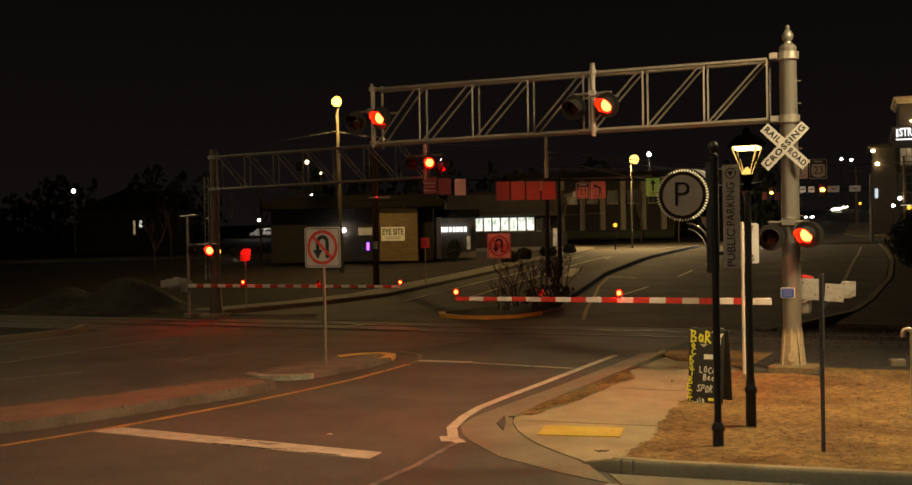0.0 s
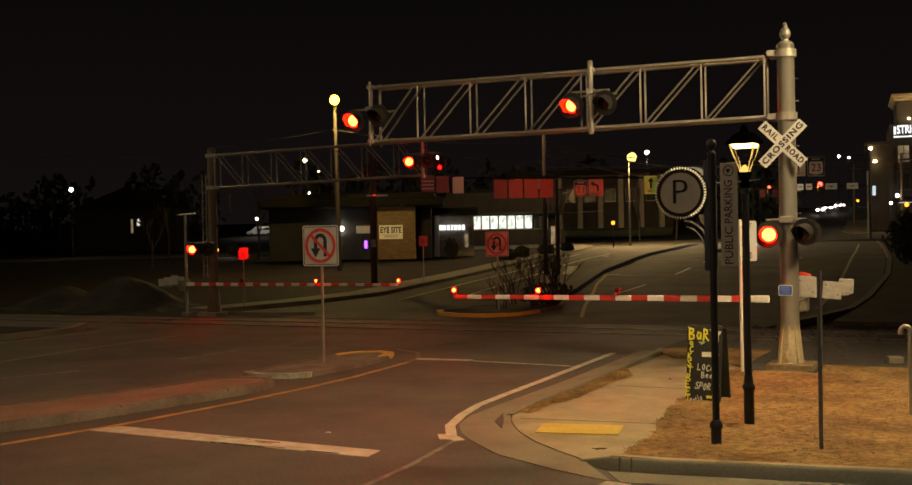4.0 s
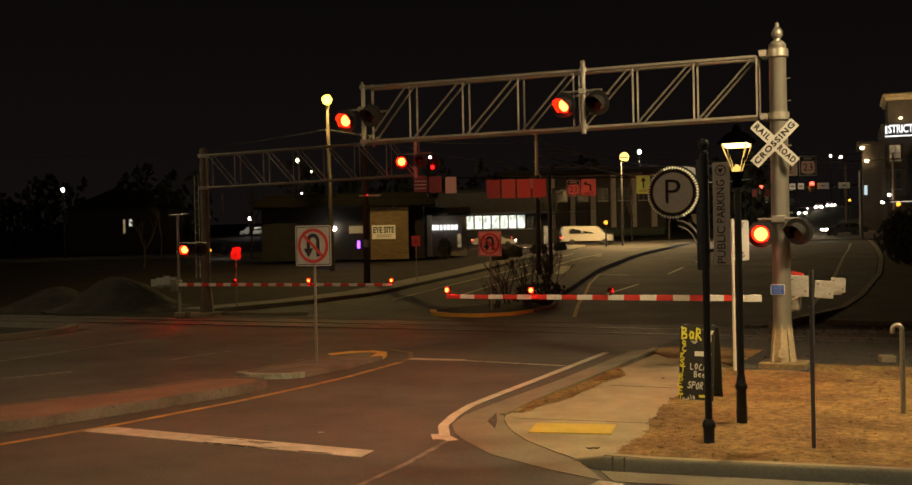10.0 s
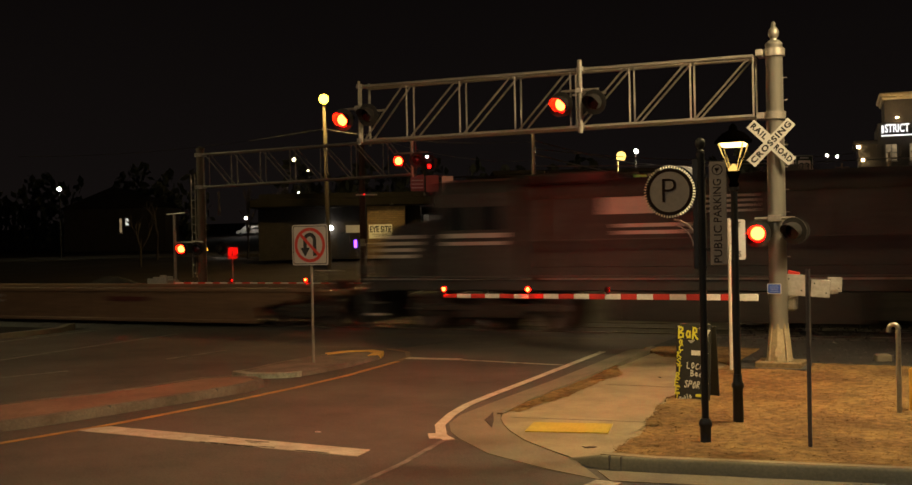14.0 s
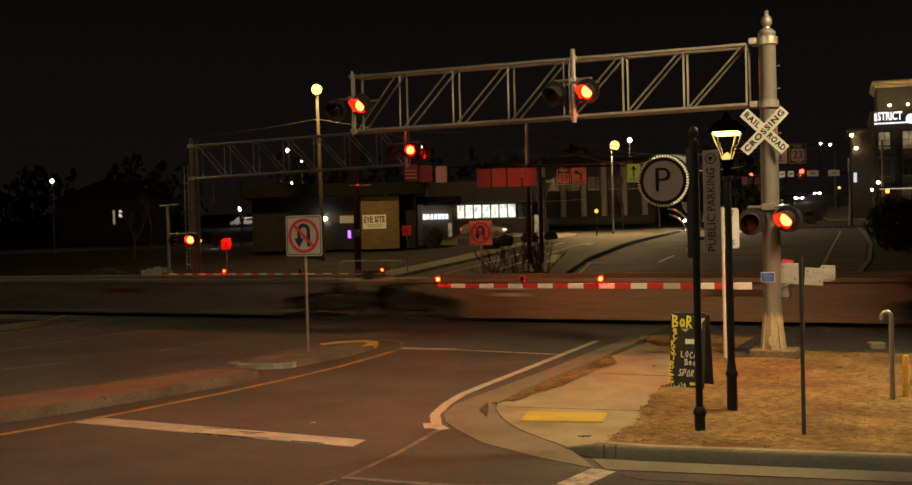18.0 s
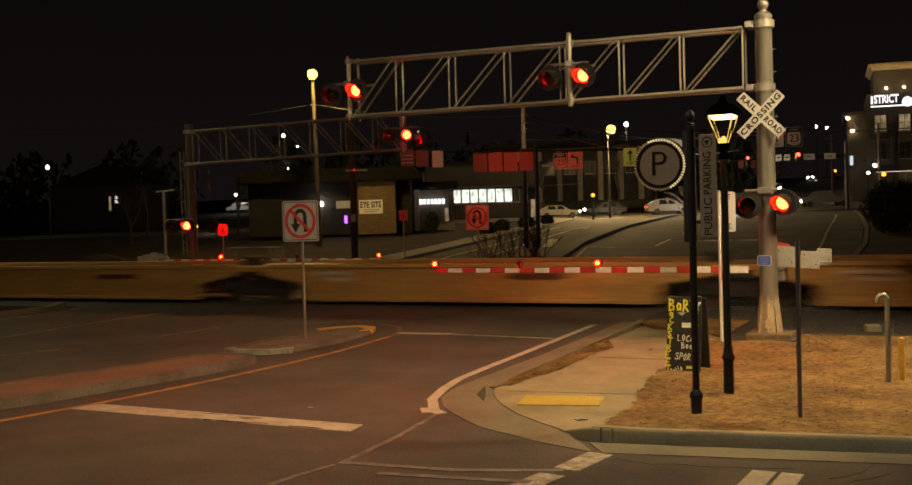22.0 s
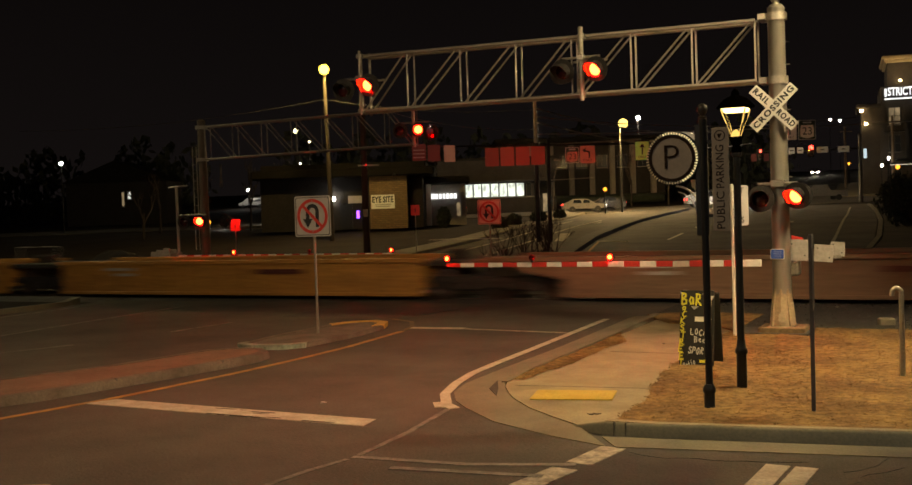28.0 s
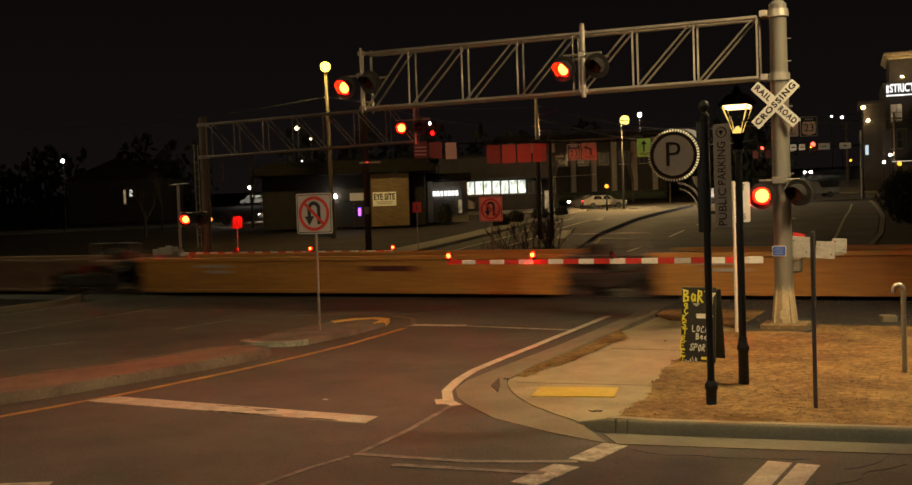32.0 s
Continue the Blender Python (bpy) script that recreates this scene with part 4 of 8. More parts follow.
for k in range(9):
    part("climbing_peg", B().tube((0.14, 0.05, 2.2 + k * 0.42), (0.22, 0.05, 2.2 + k * 0.42), 0.012, seg=6), GALV, gan)
truss(gan, (-0.36, -1.545, -2.75, -3.98, -5.20, -6.47, -7.747, -8.885), (4.85, 4.87), (5.975, 6.075))
part("signal_post", B().tube((-3.745, -0.27, 4.73), (-3.745, -0.27, 6.17), 0.052, seg=12).lathe([(0.056, 6.17), (0.04, 6.20)], (-3.745, -0.27, 0), seg=12), GALV, gan)
for y in (-0.26, 0.19):
    part("signal_post", B().tube((-8.885, y, 4.78), (-8.885, y, 6.19), 0.028, seg=10), GALV, gan)
for x, zs in ((-3.745, (4.86, 6.015)), (-8.885, (4.87, 6.075))):
    for z in zs:
        part("post_clamp", B().box((x, -0.22, z), (0.14, 0.12, 0.10), bev=0.01), GALV, gan)
    part("signal_arm", B().tube((x - 0.40, -0.30, 5.58), (x + 0.40, -0.30, 5.58), 0.026, seg=8).box((x, -0.29, 5.58), (0.15, 0.14, 0.12), bev=0.015), GALV, gan)
flasher(gan, (-4.10, -0.38, 5.32), -8, False, 11)
flasher(gan, (-3.41, -0.38, 5.32), -8, True, 11)
flasher(gan, (-9.235, -0.38, 5.345), 8, False, 6)
flasher(gan, (-8.60, -0.38, 5.41), 0, True, 8)
part("signal_arm", B().tube((-0.36, -0.26, 2.92), (0.36, -0.26, 2.92), 0.03, seg=8).box((0, -0.2, 2.92), (0.26, 0.2, 0.14), bev=0.02), GALV, gan)
flasher(gan, (-0.30, -0.34, 2.645), 5, False)
flasher(gan, (0.35, -0.34, 2.685), -16, True, 8)
# crossbuck
cb = part("crossbuck", B().box((0, 0, 0), (0.02, 0.02, 0.02)), GALV, gan, "white X-shaped railroad crossing sign")
cb.location = (-0.04, -0.24, 4.33)
for ang, words, nm in ((45, "CROSSING", "blade"), (-45, "RAIL     ROAD", "blade")):
    M = pose(0, -0.02 if ang > 0 else -0.005, 0, 0, -ang, 0)
    bl = new(nm, B().prism(rounded(1.06, 0.2, 0.012), 0, -0.006, M @ UP).mesh(nm, mat("crossbuck_white_sheet", (0.56, 0.54, 0.50), 0.5, var=0.08, scale=4, bump=0.02)))
    bl.parent = cb
    for word, wx, ww in ((words, 0, 0.99),) if ang > 0 else (("RAIL", -0.31, 0.36), ("ROAD", 0.30, 0.40)):
        lo = new("lettering", text_mesh(word, 0.15, 0.002, SIGNBLACK, ww, 1.2, 0.006))
        lo.parent = cb
        lo.matrix_local = M @ pose(wx, -0.003, 0)
en = part("notice_plate", plate(B(), (0, 0, 0), 0.232, 0.172, 0.006, 0.02), SIGNBLUE, gan, "small blue emergency notice plate")
en.location = (-0.045, -0.19, 1.605)
for k, w in enumerate((0.15, 0.17, 0.13, 0.16)):
    ob = new("text_bar", plate(B(), (0, -0.002, 0.052 - 0.034 * k), w, 0.010, 0.002, 0.004).mesh("text_bar", mat("pale_blue_print", (0.20, 0.26, 0.55), 0.5, var=0.05)))
    ob.parent = en
ob = new("border", B().prism(rounded(0.256, 0.196, 0.024), 0.0, -0.003, pose(0, 0.004, 0) @ UP).mesh("border", SIGNWHITE))
ob.parent = en


COUNTERW = mat("white_counterweight_paint", (0.36, 0.335, 0.30), 0.6, var=0.18, scale=3, scale2=14, bump=0.05)


def gate(name, m, length, dirx, lamps, label, back=0.0, start=0.15, plates=()):
    """A lowered crossing gate: mechanism, counterweights and a striped arm in sections."""
    e = thing(name, m, label, "crossing gate")
    n = int(round(length / 0.33))
    s = length / n
    for i in range(n):
        h0 = 0.062 - 0.02 * i / n
        part("arm_section", B().box((dirx * (start + s * (i + .5)), 0, 0), (s - 0.002, 0.035, 2 * h0), bev=0.008), GATEWHITE if i % 2 == 0 else GATERED, e)
    part("arm_socket", B().box((dirx * (start + 0.10), -0.004, 0), (0.30, 0.05, 0.135), bev=0.012), GATEWHITE, e, "pale worn arm socket")
    part("mechanism", B().box((-dirx * 0.12, 0.12 + back, -0.05), (0.34, 0.34, 0.44), bev=0.04), GALV, e, "grey gate mechanism case")
    for x, z, w, hh, sy, tilt in plates:
        cw = part("counterweight", B().box((0, 0, 0), (w, 0.03, hh), m=pose(x, sy, z, 0, tilt, 0), bev=0.008), COUNTERW, e, "thin white counterweight plate")
        for bx, bz in ((-0.3, 0.3), (0.3, -0.25)):
            bo = new("bolt", B().tube((x + bx * w, sy - 0.014, z + bz * hh), (x + bx * w, sy - 0.03, z + bz * hh), 0.014, seg=6).mesh("bolt", BLACKMETAL))
            bo.parent = cw
    for sy in () if plates else (-0.06 + back, 0.3 + back):
        part("support_bar", B().box((-dirx * 0.55, sy, -0.02), (0.9, 0.025, 0.09), bev=0.006), GALV, e)
        for k, (w, hh) in enumerate(((0.30, 0.34), (0.36, 0.30), (0.28, 0.28))):
            part("counterweight", B().box((-dirx * (0.42 + 0.31 * k), sy, 0.16 - 0.05 * k - (0.06 if sy > 0.2 + back else 0)), (w, 0.05, hh), bev=0.012), COUNTERW, e, "pale cast counterweight plate")
    for x, right in lamps:
        marker(e, (dirx * x, -0.02, 0.145), right)
    return e


gs = gate("crossing_gate", pose(-3.32, 20.68, 1.44), 6.56, -1, ((6.90, None), (4.97, False), (3.28, True)), "lowered crossing gate with red and white striped arm", 0.36, 0.39,
          ((0.29, 0.22, 0.38, 0.40, 0.30, 3), (0.74, 0.155, 0.34, 0.33, 0.30, 4), (0.95, 0.215, 0.26, 0.28, 0.66, 2), (0.30, 0.20, 0.36, 0.36, 0.66, 2)))
part("reflector", B().box((0.265, 0.30, 0.445), (0.22, 0.03, 0.07), m=pose(0.265, 0.32, 0.445, 0, 12, 0), bev=0.008), GATERED, gs, "red strip above the counterweight plates")
part("support_bar", B().box((0.55, 0.34, 0.03), (1.0, 0.02, 0.07), m=pose(0.55, 0.34, 0.06, 0, -4, 0), bev=0.006), GALV, gs)
part("brace", B().tube((0.12, 0.3, -0.06), (0.30, 0.3, 0.02), 0.02, seg=8), GALV, gs)
part("pivot", B().tube((0, 0.30, 0.05), (0, 0.66, 0.05), 0.05, seg=10), GALV, gs)

# far gantry and gate
FM = (-25.62, 31.7)
OLDMAST = mat("weathered_brown_mast", (0.13, 0.095, 0.065), 0.7, 0.2, var=0.3, scale=2.0, scale2=16, bump=0.1, streak=(1, 1, 0.25))
fg = thing("signal_gantry", pose(*FM, 0), "weathered cantilever gantry with ladder on the far side of the tracks", "signal gantry")
part("plinth", B().box((0, 0, 0.06), (0.9, 0.9, 0.16), bev=0.02), CONCRETE, fg)
part("mast", B().lathe([(0.17, 0.1), (0.16, 3.0), (0.15, 6.1), (0.16, 6.11), (0.16, 6.15), (0.05, 6.2)], seg=20), OLDMAST, fg)
bs = B().lathe([(0.27, 0.1), (0.25, 0.3), (0.18, 1.0)], seg=8)
part("base_shroud", bs, OLDMAST, fg)
for sx in (-0.28, -0.46):
    part("ladder_rail", B().tube((sx, 0, 1.4), (sx, 0, 5.2), 0.02, seg=6), GALV, fg)
for k in range(12):
    part("rung", B().tube((-0.28, 0, 1.55 + 0.3 * k), (-0.46, 0, 1.55 + 0.3 * k), 0.012, seg=6), GALV, fg)
for z in (5.9, 4.72):
    part("mast_clamp", B().lathe([(0.22, z - 0.06), (0.22, z + 0.06)], seg=16), GALV, fg)
truss(fg, (0.27, 1.53, 2.80, 4.07, 5.335, 6.57, 7.82, 8.87), (4.715, 4.80), (5.905, 5.965))
part("signal_post", B().tube((8.95, -0.2, 4.7), (8.95, -0.2, 6.0), 0.05, seg=10), GALV, fg)
part("signal_arm", B().tube((8.3, -0.25, 5.5), (9.55, -0.25, 5.5), 0.03, seg=8), GALV, fg)
flasher(fg, (8.528, -0.4, 5.245), 22, False, 3)
flasher(fg, (9.211, -0.4, 5.245), 22, True, 3)
part("signal_arm", B().tube((-0.95, -0.3, 2.7), (0.3, -0.3, 2.7), 0.03, seg=8), GALV, fg)
flasher(fg, (-0.64, -0.4, 2.458), 26, False)
flasher(fg, (0.073, -0.4, 2.464), 26, True)
part("crossbuck_back", B().box((0, 0, 0), (1.05, 0.02, 0.2), m=pose(0.62, 0.25, 4.1, 0, 0, -46) @ pose(0, 0, 0, 0, 45, 0)).box((0, 0, 0), (1.05, 0.02, 0.2), m=pose(0.62, 0.23, 4.1, 0, 0, -46) @ pose(0, 0, 0, 0, -45, 0)), OLDMAST, fg)
fgate = gate("crossing_gate", pose(-26.75, 31.4, 1.17), 8.95, 1, ((9.15, None), (5.87, False), (2.66, True)), "lowered far crossing gate with striped arm")
part("gate_post", B().tube((0, 0.12, -1.2), (0, 0.12, 2.6), 0.055, seg=10).tube((-0.35, 0.12, 2.58), (0.5, 0.12, 2.62), 0.03, seg=8), GALV, fgate, "slim galvanised gate post")
part("post_base", B().box((0, 0.12, -1.12), (0.3, 0.3, 0.16), bev=0.02), GALV, fgate)

# ---------------------------------------------------------------- signs and posts near the corner


def uturn_sign(name, m, size, post, label, sheet=SIGNWHITE):
    e = thing(name, m, label, "road sign", "no u-turn signs")
    z = post + size / 2
    part("post", B().tube((0, 0.02, -0.05), (0, 0.02, post + size * 0.9), 0.03, seg=8), GALV, e, "thin galvanised post")
    part("panel", plate(B(), (0, -0.03, z), size, size, 0.008, 0.05), sheet, e, "square white sign panel")
    k = size / 0.9
    b = B()
    for s in (size - 0.05,):
        o = rounded(s, s, 0.045)
        i_ = rounded(s - 0.03, s - 0.03, 0.04)
        n = len(o)
        b.add([(p[0], -0.033, z + p[1]) for p in o] + [(p[0], -0.033, z + p[1]) for p in i_], [(j, (j + 1) % n, n + (j + 1) % n, n + j) for j in range(n)])
    part("border", b, SIGNBLACK, e)
    a = B().box((0.12 * k, -0.034, z - 0.06 * k), (0.085 * k, 0.003, 0.36 * k)).box((-0.12 * k, -0.034, z + 0.02 * k), (0.085 * k, 0.003, 0.18 * k))
    pts = []
    for i in range(13):
        t = math.pi * i / 12
        pts.append((t,))
    vs = []
    for (t,) in pts:
        vs += [(0.0775 * k * math.cos(t), -0.0355, z + 0.11 * k + 0.0775 * k * math.sin(t)), (0.1625 * k * math.cos(t), -0.0355, z + 0.11 * k + 0.1625 * k * math.sin(t))]
    a.add(vs, [(2 * i, 2 * i + 1, 2 * i + 3, 2 * i + 2) for i in range(12)])
    a.add([(-0.24 * k, -0.035, z - 0.06 * k), (0.0, -0.035, z - 0.06 * k), (-0.12 * k, -0.035, z - 0.26 * k)], [(0, 1, 2)])
    part("arrow", a, SIGNBLACK, e, "black turning arrow")
    r = B()
    ring(r, (0, -0.037, z), 0.315 * k, 0.385 * k, 0.003, 36)
    r.box((0, 0, 0), (0.66 * k, 0.003, 0.065 * k), m=pose(0, -0.037, z, 0, 45, 0))
    part("red_ring", r, SIGNRED, e, "red prohibition ring and slash")
    for zz in (z + size * .38, z - size * .38):
        part("bolt", B().tube((0, -0.03, zz), (0, -0.042, zz), 0.012, seg=6), GALV, e)
    return e


uturn_sign("no_u_turn_sign", pose(-12.68, 19.25, 0.14, 0, 0, 4), 0.86, 2.02, "square white no u-turn sign on a thin post", DULLSHEET)
uturn_sign("no_u_turn_sign", pose(-15.52, 34.8, 0.14, 0, 0, 2), 0.88, 1.88, "square no u-turn sign on the planted island, tinted red as if lit", RETRO)

# parking sign post
ps = thing("parking_sign_post", pose(-3.0, 13.2, 0.08), "black post with a round bulb-edged parking sign", "parking sign")
part("post", B().lathe([(0.046, 0.3), (0.046, 3.5), (0.055, 3.52), (0.055, 3.58), (0.03, 3.6)], seg=14), BLACKMETAL, ps)
part("mount_plate", B().box((-0.025, 0.01, 2.84), (0.15, 0.07, 1.36), bev=0.01), BLACKMETAL, ps, "black mounting plate behind the signs")
part("base", B().lathe([(0.085, 0), (0.085, 0.03), (0.068, 0.05), (0.068, 0.22), (0.082, 0.24), (0.082, 0.28), (0.055, 0.33)], seg=14), BLACKMETAL, ps)
part("finial", B().lathe([(0.03, 3.58), (0.06, 3.60), (0.028, 3.63), (0.05, 3.655), (0.066, 3.70), (0.055, 3.745), (0.02, 3.772)], seg=12), BLACKMETAL, ps)
rs = part("round_sign", disc(B(), (-0.375, -0.02, 3.12), 0.315, 0.07, 40), BLACKMETAL, ps, "round parking sign edged with small bulbs")
sub = new("face", disc(B(), (-0.375, -0.06, 3.12), 0.252, 0.012, 40).mesh("face", TAUPE))
sub.parent = rs
sub = new("rim", ring(B(), (-0.375, -0.058, 3.12), 0.251, 0.286, 0.03, 40).mesh("rim", BROWNLETTER))
sub.parent = rs
lo = new("letter", text_mesh("P", 0.44, 0.008, BROWNLETTER, None, 1.0, -0.006))
lo.parent = rs
lo.matrix_local = pose(-0.375, -0.072, 3.12)
BULBGLINT = glow("bulb_lantern_glint", (1.0, 0.76, 0.34), 1.3)
BULBDIM = mat("frosted_bulb", (0.75, 0.66, 0.45), 0.3, var=0.1)
blm = B().lathe([(0.003, -0.016), (0.0075, -0.010), (0.0075, 0.010), (0.003, 0.016)], seg=6).mesh("bulb", BULBGLINT)
bld = B().lathe([(0.003, -0.016), (0.0075, -0.010), (0.0075, 0.010), (0.003, 0.016)], seg=6).mesh("bulb", BULBDIM)
# right-hand bulbs glow in place of the lantern's reflection on them
for i in range(56):
    a = 2 * math.pi * i / 56
    ob = new("bulb", blm if i < 18 or i > 45 else bld)
    ob.parent = rs
    ob.matrix_local = pose(-0.375 + 0.308 * math.cos(a), -0.065, 3.12 + 0.308 * math.sin(a), 0, 90 - math.degrees(a), 0)
br = B()
pts = [(-0.37 + 0.32 * math.sin(radians(a)), 0, 2.44 + 0.34 * math.cos(radians(a))) for a in (5, 20, 35, 50, 65, 80, 90)]
br.path(pts, 0.014, 6)
br.path([(-0.37 + 0.27 * math.sin(radians(a)), -0.01, 2.42 + 0.29 * math.cos(radians(a))) for a in (10, 25, 40, 55, 70, 85)], 0.009, 6)
part("bracket", br, GALV, ps, "curved metal bracket under the round sign")
# crescent of the rim's side, shaped and whitened as if lit by the lantern
cr_ = [(0.335 * math.cos(radians(a)), 0.335 * math.sin(radians(a))) for a in range(72, 11, -6)]
cr_ += [((0.337 + 0.045 * math.sin(radians((a - 12) * 3))) * math.cos(radians(a)), (0.337 + 0.045 * math.sin(radians((a - 12) * 3))) * math.sin(radians(a))) for a in range(12, 73, 6)]
part("scroll", B().prism(cr_, 0, -0.13, Matrix.Translation((-0.375, 0.02, 3.12)) @ UP), SIGNWHITE, ps, "pale crescent for the lantern-lit side of the sign's rim")
part("sign_arm", B().tube((0, 0, 3.12), (-0.08, 0, 3.12), 0.025, seg=8), BLACKMETAL, ps)
vb = part("board", B().box((0.205, 0, 2.84), (0.205, 0.03, 1.26), bev=0.008), TAUPE, ps, "narrow upright taupe board with brown lettering")
for zz in (2.4, 3.3):
    part("board_strap", B().box((0.07, 0, zz), (0.12, 0.02, 0.04)), BLACKMETAL, ps)
for word, wz, ww in (("PUBLIC", 2.465, 0.45), ("PARKING", 2.995, 0.52)):
    lo = new("lettering", text_mesh(word, 0.14, 0.003, BROWNLETTER, ww))
    lo.parent = vb
    lo.matrix_local = pose(0.205, -0.018, wz, 0, -90, 0)
ab = ring(B(), (0.205, -0.018, 3.37), 0.055, 0.066, 0.004, 20)
ab.add([(0.205 - 0.035, -0.019, 3.39), (0.205 + 0.03, -0.019, 3.395), (0.2, -0.019, 3.33)], [(0, 1, 2)])
sub = new("arrow_badge", ab.mesh("arrow_badge", BROWNLETTER))
sub.parent = vb

# lamp post with lantern
lp = thing("lamp_post", pose(-2.88, 14.62, 0.08), "black lamp post with a lit warm lantern", "lamp post")
part("post", B().lathe([(0.05, 0.6), (0.046, 3.15), (0.07, 3.17), (0.07, 3.21)], seg=14), BLACKMETAL, lp)
part("base", B().lathe([(0.072, 0), (0.068, 0.5), (0.085, 0.53), (0.085, 0.57), (0.065, 0.6), (0.056, 0.7)], seg=14), BLACKMETAL, lp)
part("cradle", B().lathe([(0.05, 3.2), (0.07, 3.24), (0.05, 3.3), (0.09, 3.40), (0.10, 3.42)], seg=12), LAMPFRAME, lp)
LANT = glow("lantern_glass", (1.0, 0.60, 0.14), 1.3)
LANTHOT = glow("lantern_hot", (1.0, 0.72, 0.26), 5.0)
for i in range(4):
    a = 45 + 90 * i
    part("lantern_bar", B().tube((0.09 * math.cos(radians(a)), 0.09 * math.sin(radians(a)), 3.42), (0.215 * math.cos(radians(a)), 0.215 * math.sin(radians(a)), 3.80), 0.008, seg=6), LAMPFRAME, lp)
part("roof", B().lathe([(0.25, 3.80), (0.25, 3.83), (0.15, 3.93), (0.06, 3.97), (0.05, 4.02), (0.015, 4.06)], seg=8), LAMPFRAME, lp)
part("light_unit", B().lathe([(0.20, 3.75), (0.225, 3.795)], seg=4, m=pose(0, 0, 0, 0, 0, 45)), LANTHOT, lp, "bright warm lamp unit")
part("bulb_cup", B().lathe([(0.075, 3.43), (0.06, 3.47), (0.015, 3.52)], seg=10), LANT, lp)
for i in range(4):
    a = radians(90 * i)
    b = B()
    ca, sa = math.cos(a), math.sin(a)
    for s0 in (-1, 1):
        b.add([(0.062 * ca - s0 * 0.055 * sa, 0.062 * sa + s0 * 0.055 * ca, 3.44), (0.062 * ca - s0 * 0.046 * sa, 0.062 * sa + s0 * 0.046 * ca, 3.44), (0.17 * ca - s0 * 0.150 * sa, 0.17 * sa + s0 * 0.150 * ca, 3.78), (0.17 * ca - s0 * 0.168 * sa, 0.17 * sa + s0 * 0.168 * ca, 3.78)], [(0, 1, 2, 3)])
    part("pane_edge", b, LANT, lp, "glowing lantern pane edge")
lamp("lantern_light", "SPOT", (-2.88, 14.62, 3.72), 450, (1.0, 0.70, 0.22), 0.09, (-2.88, 14.621, 0), 150).data.spot_blend = 0.25

# white post and sign at the stop line
wp = thing("tracks_warning_sign", pose(-4.08, 20.2, 0.04), "white rectangular traffic sign on a pale post", "road sign")
part("post", B().tube((0.01, -0.09, 0), (0.01, -0.09, 2.9), 0.03, seg=8), mat("pale_painted_post", (0.62, 0.58, 0.5), 0.6, var=0.1, scale=2), wp)
pn = part("panel", plate(B(), (0.005, -0.045, 2.5), 0.59, 0.74, 0.008, 0.04), SIGNWHITE, wp)
for k, s in enumerate(("DO NOT", "STOP", "ON", "TRACKS")):
    lo = new("lettering", text_mesh(s, 0.15, 0.002, SIGNBLACK, (0.43, 0.25, 0.14, 0.43)[k]))
    lo.parent = pn
    lo.matrix_local = pose(0.005, -0.0525, 2.77 - 0.18 * k)

# edge-on sign on a thin post, bent pipe, bollard
es = thing("street_sign", pose(-1.77, 13.2, 0.08), "thin post with a small sign seen edge-on", "road sign")
part("post", B().box((0, 0, 1.07), (0.045, 0.03, 2.16)), mat("dark_channel_post", (0.09, 0.08, 0.075), 0.5, 0.5, var=0.2), es)
part("panel", B().box((0, 0, 0), (0.012, 0.46, 0.88), m=pose(0.02, -0.02, 1.71, 0, 0, 5), bev=0.004), MATS["dark_channel_post"], es)
bp = thing("bent_pipe", pose(-0.96, 16.05, 0.08), "galvanised vent pipe with a bent top standing in turf", "pipe")
part("pipe", B().path([(0, 0, 0), (0, 0, 1.2)] + [(-0.06 + 0.06 * math.cos(radians(a)), 0, 1.22 + 0.06 * math.sin(radians(a))) for a in range(0, 181, 22)] + [(-0.122, 0, 1.17)], 0.034, 10), GALV, bp)
yb = thing("bollard", pose(-0.80, 16.3, 0.08), "yellow painted steel bollard in the turf", "bollard")
part("shaft", B().lathe([(0.045, 0), (0.045, 0.62), (0.035, 0.65), (0.01, 0.66)], seg=12), YELLOWKERB, yb)

# chalk A-board
sb = thing("a_board", pose(-3.92, 16.5, 0.05, 0, 0, -3), "black chalk A-board with yellow and white writing", "a-board")
sb.scale = (1, 1, 1.06)
lean = 8.0
fb = part("front_board", B().box((0, 0, 0.58), (0.54, 0.03, 1.16), m=pose(0, -0.0, 0.58, -lean, 0, 0) , bev=0.008), CHALK, sb)
part("back_board", B().box((0, 0, 0.58), (0.54, 0.03, 1.12), m=pose(0.02, 0.34, 0.56, lean, 0, 0), bev=0.008), CHALK, sb)
for sx in (-0.2, 0.2):
    part("hinge", B().tube((sx - 0.04, 0.16, 1.14), (sx + 0.04, 0.16, 1.14), 0.015, seg=6), GALV, sb)
WF = pose(0, 0, 0.58, -lean, 0, 0)


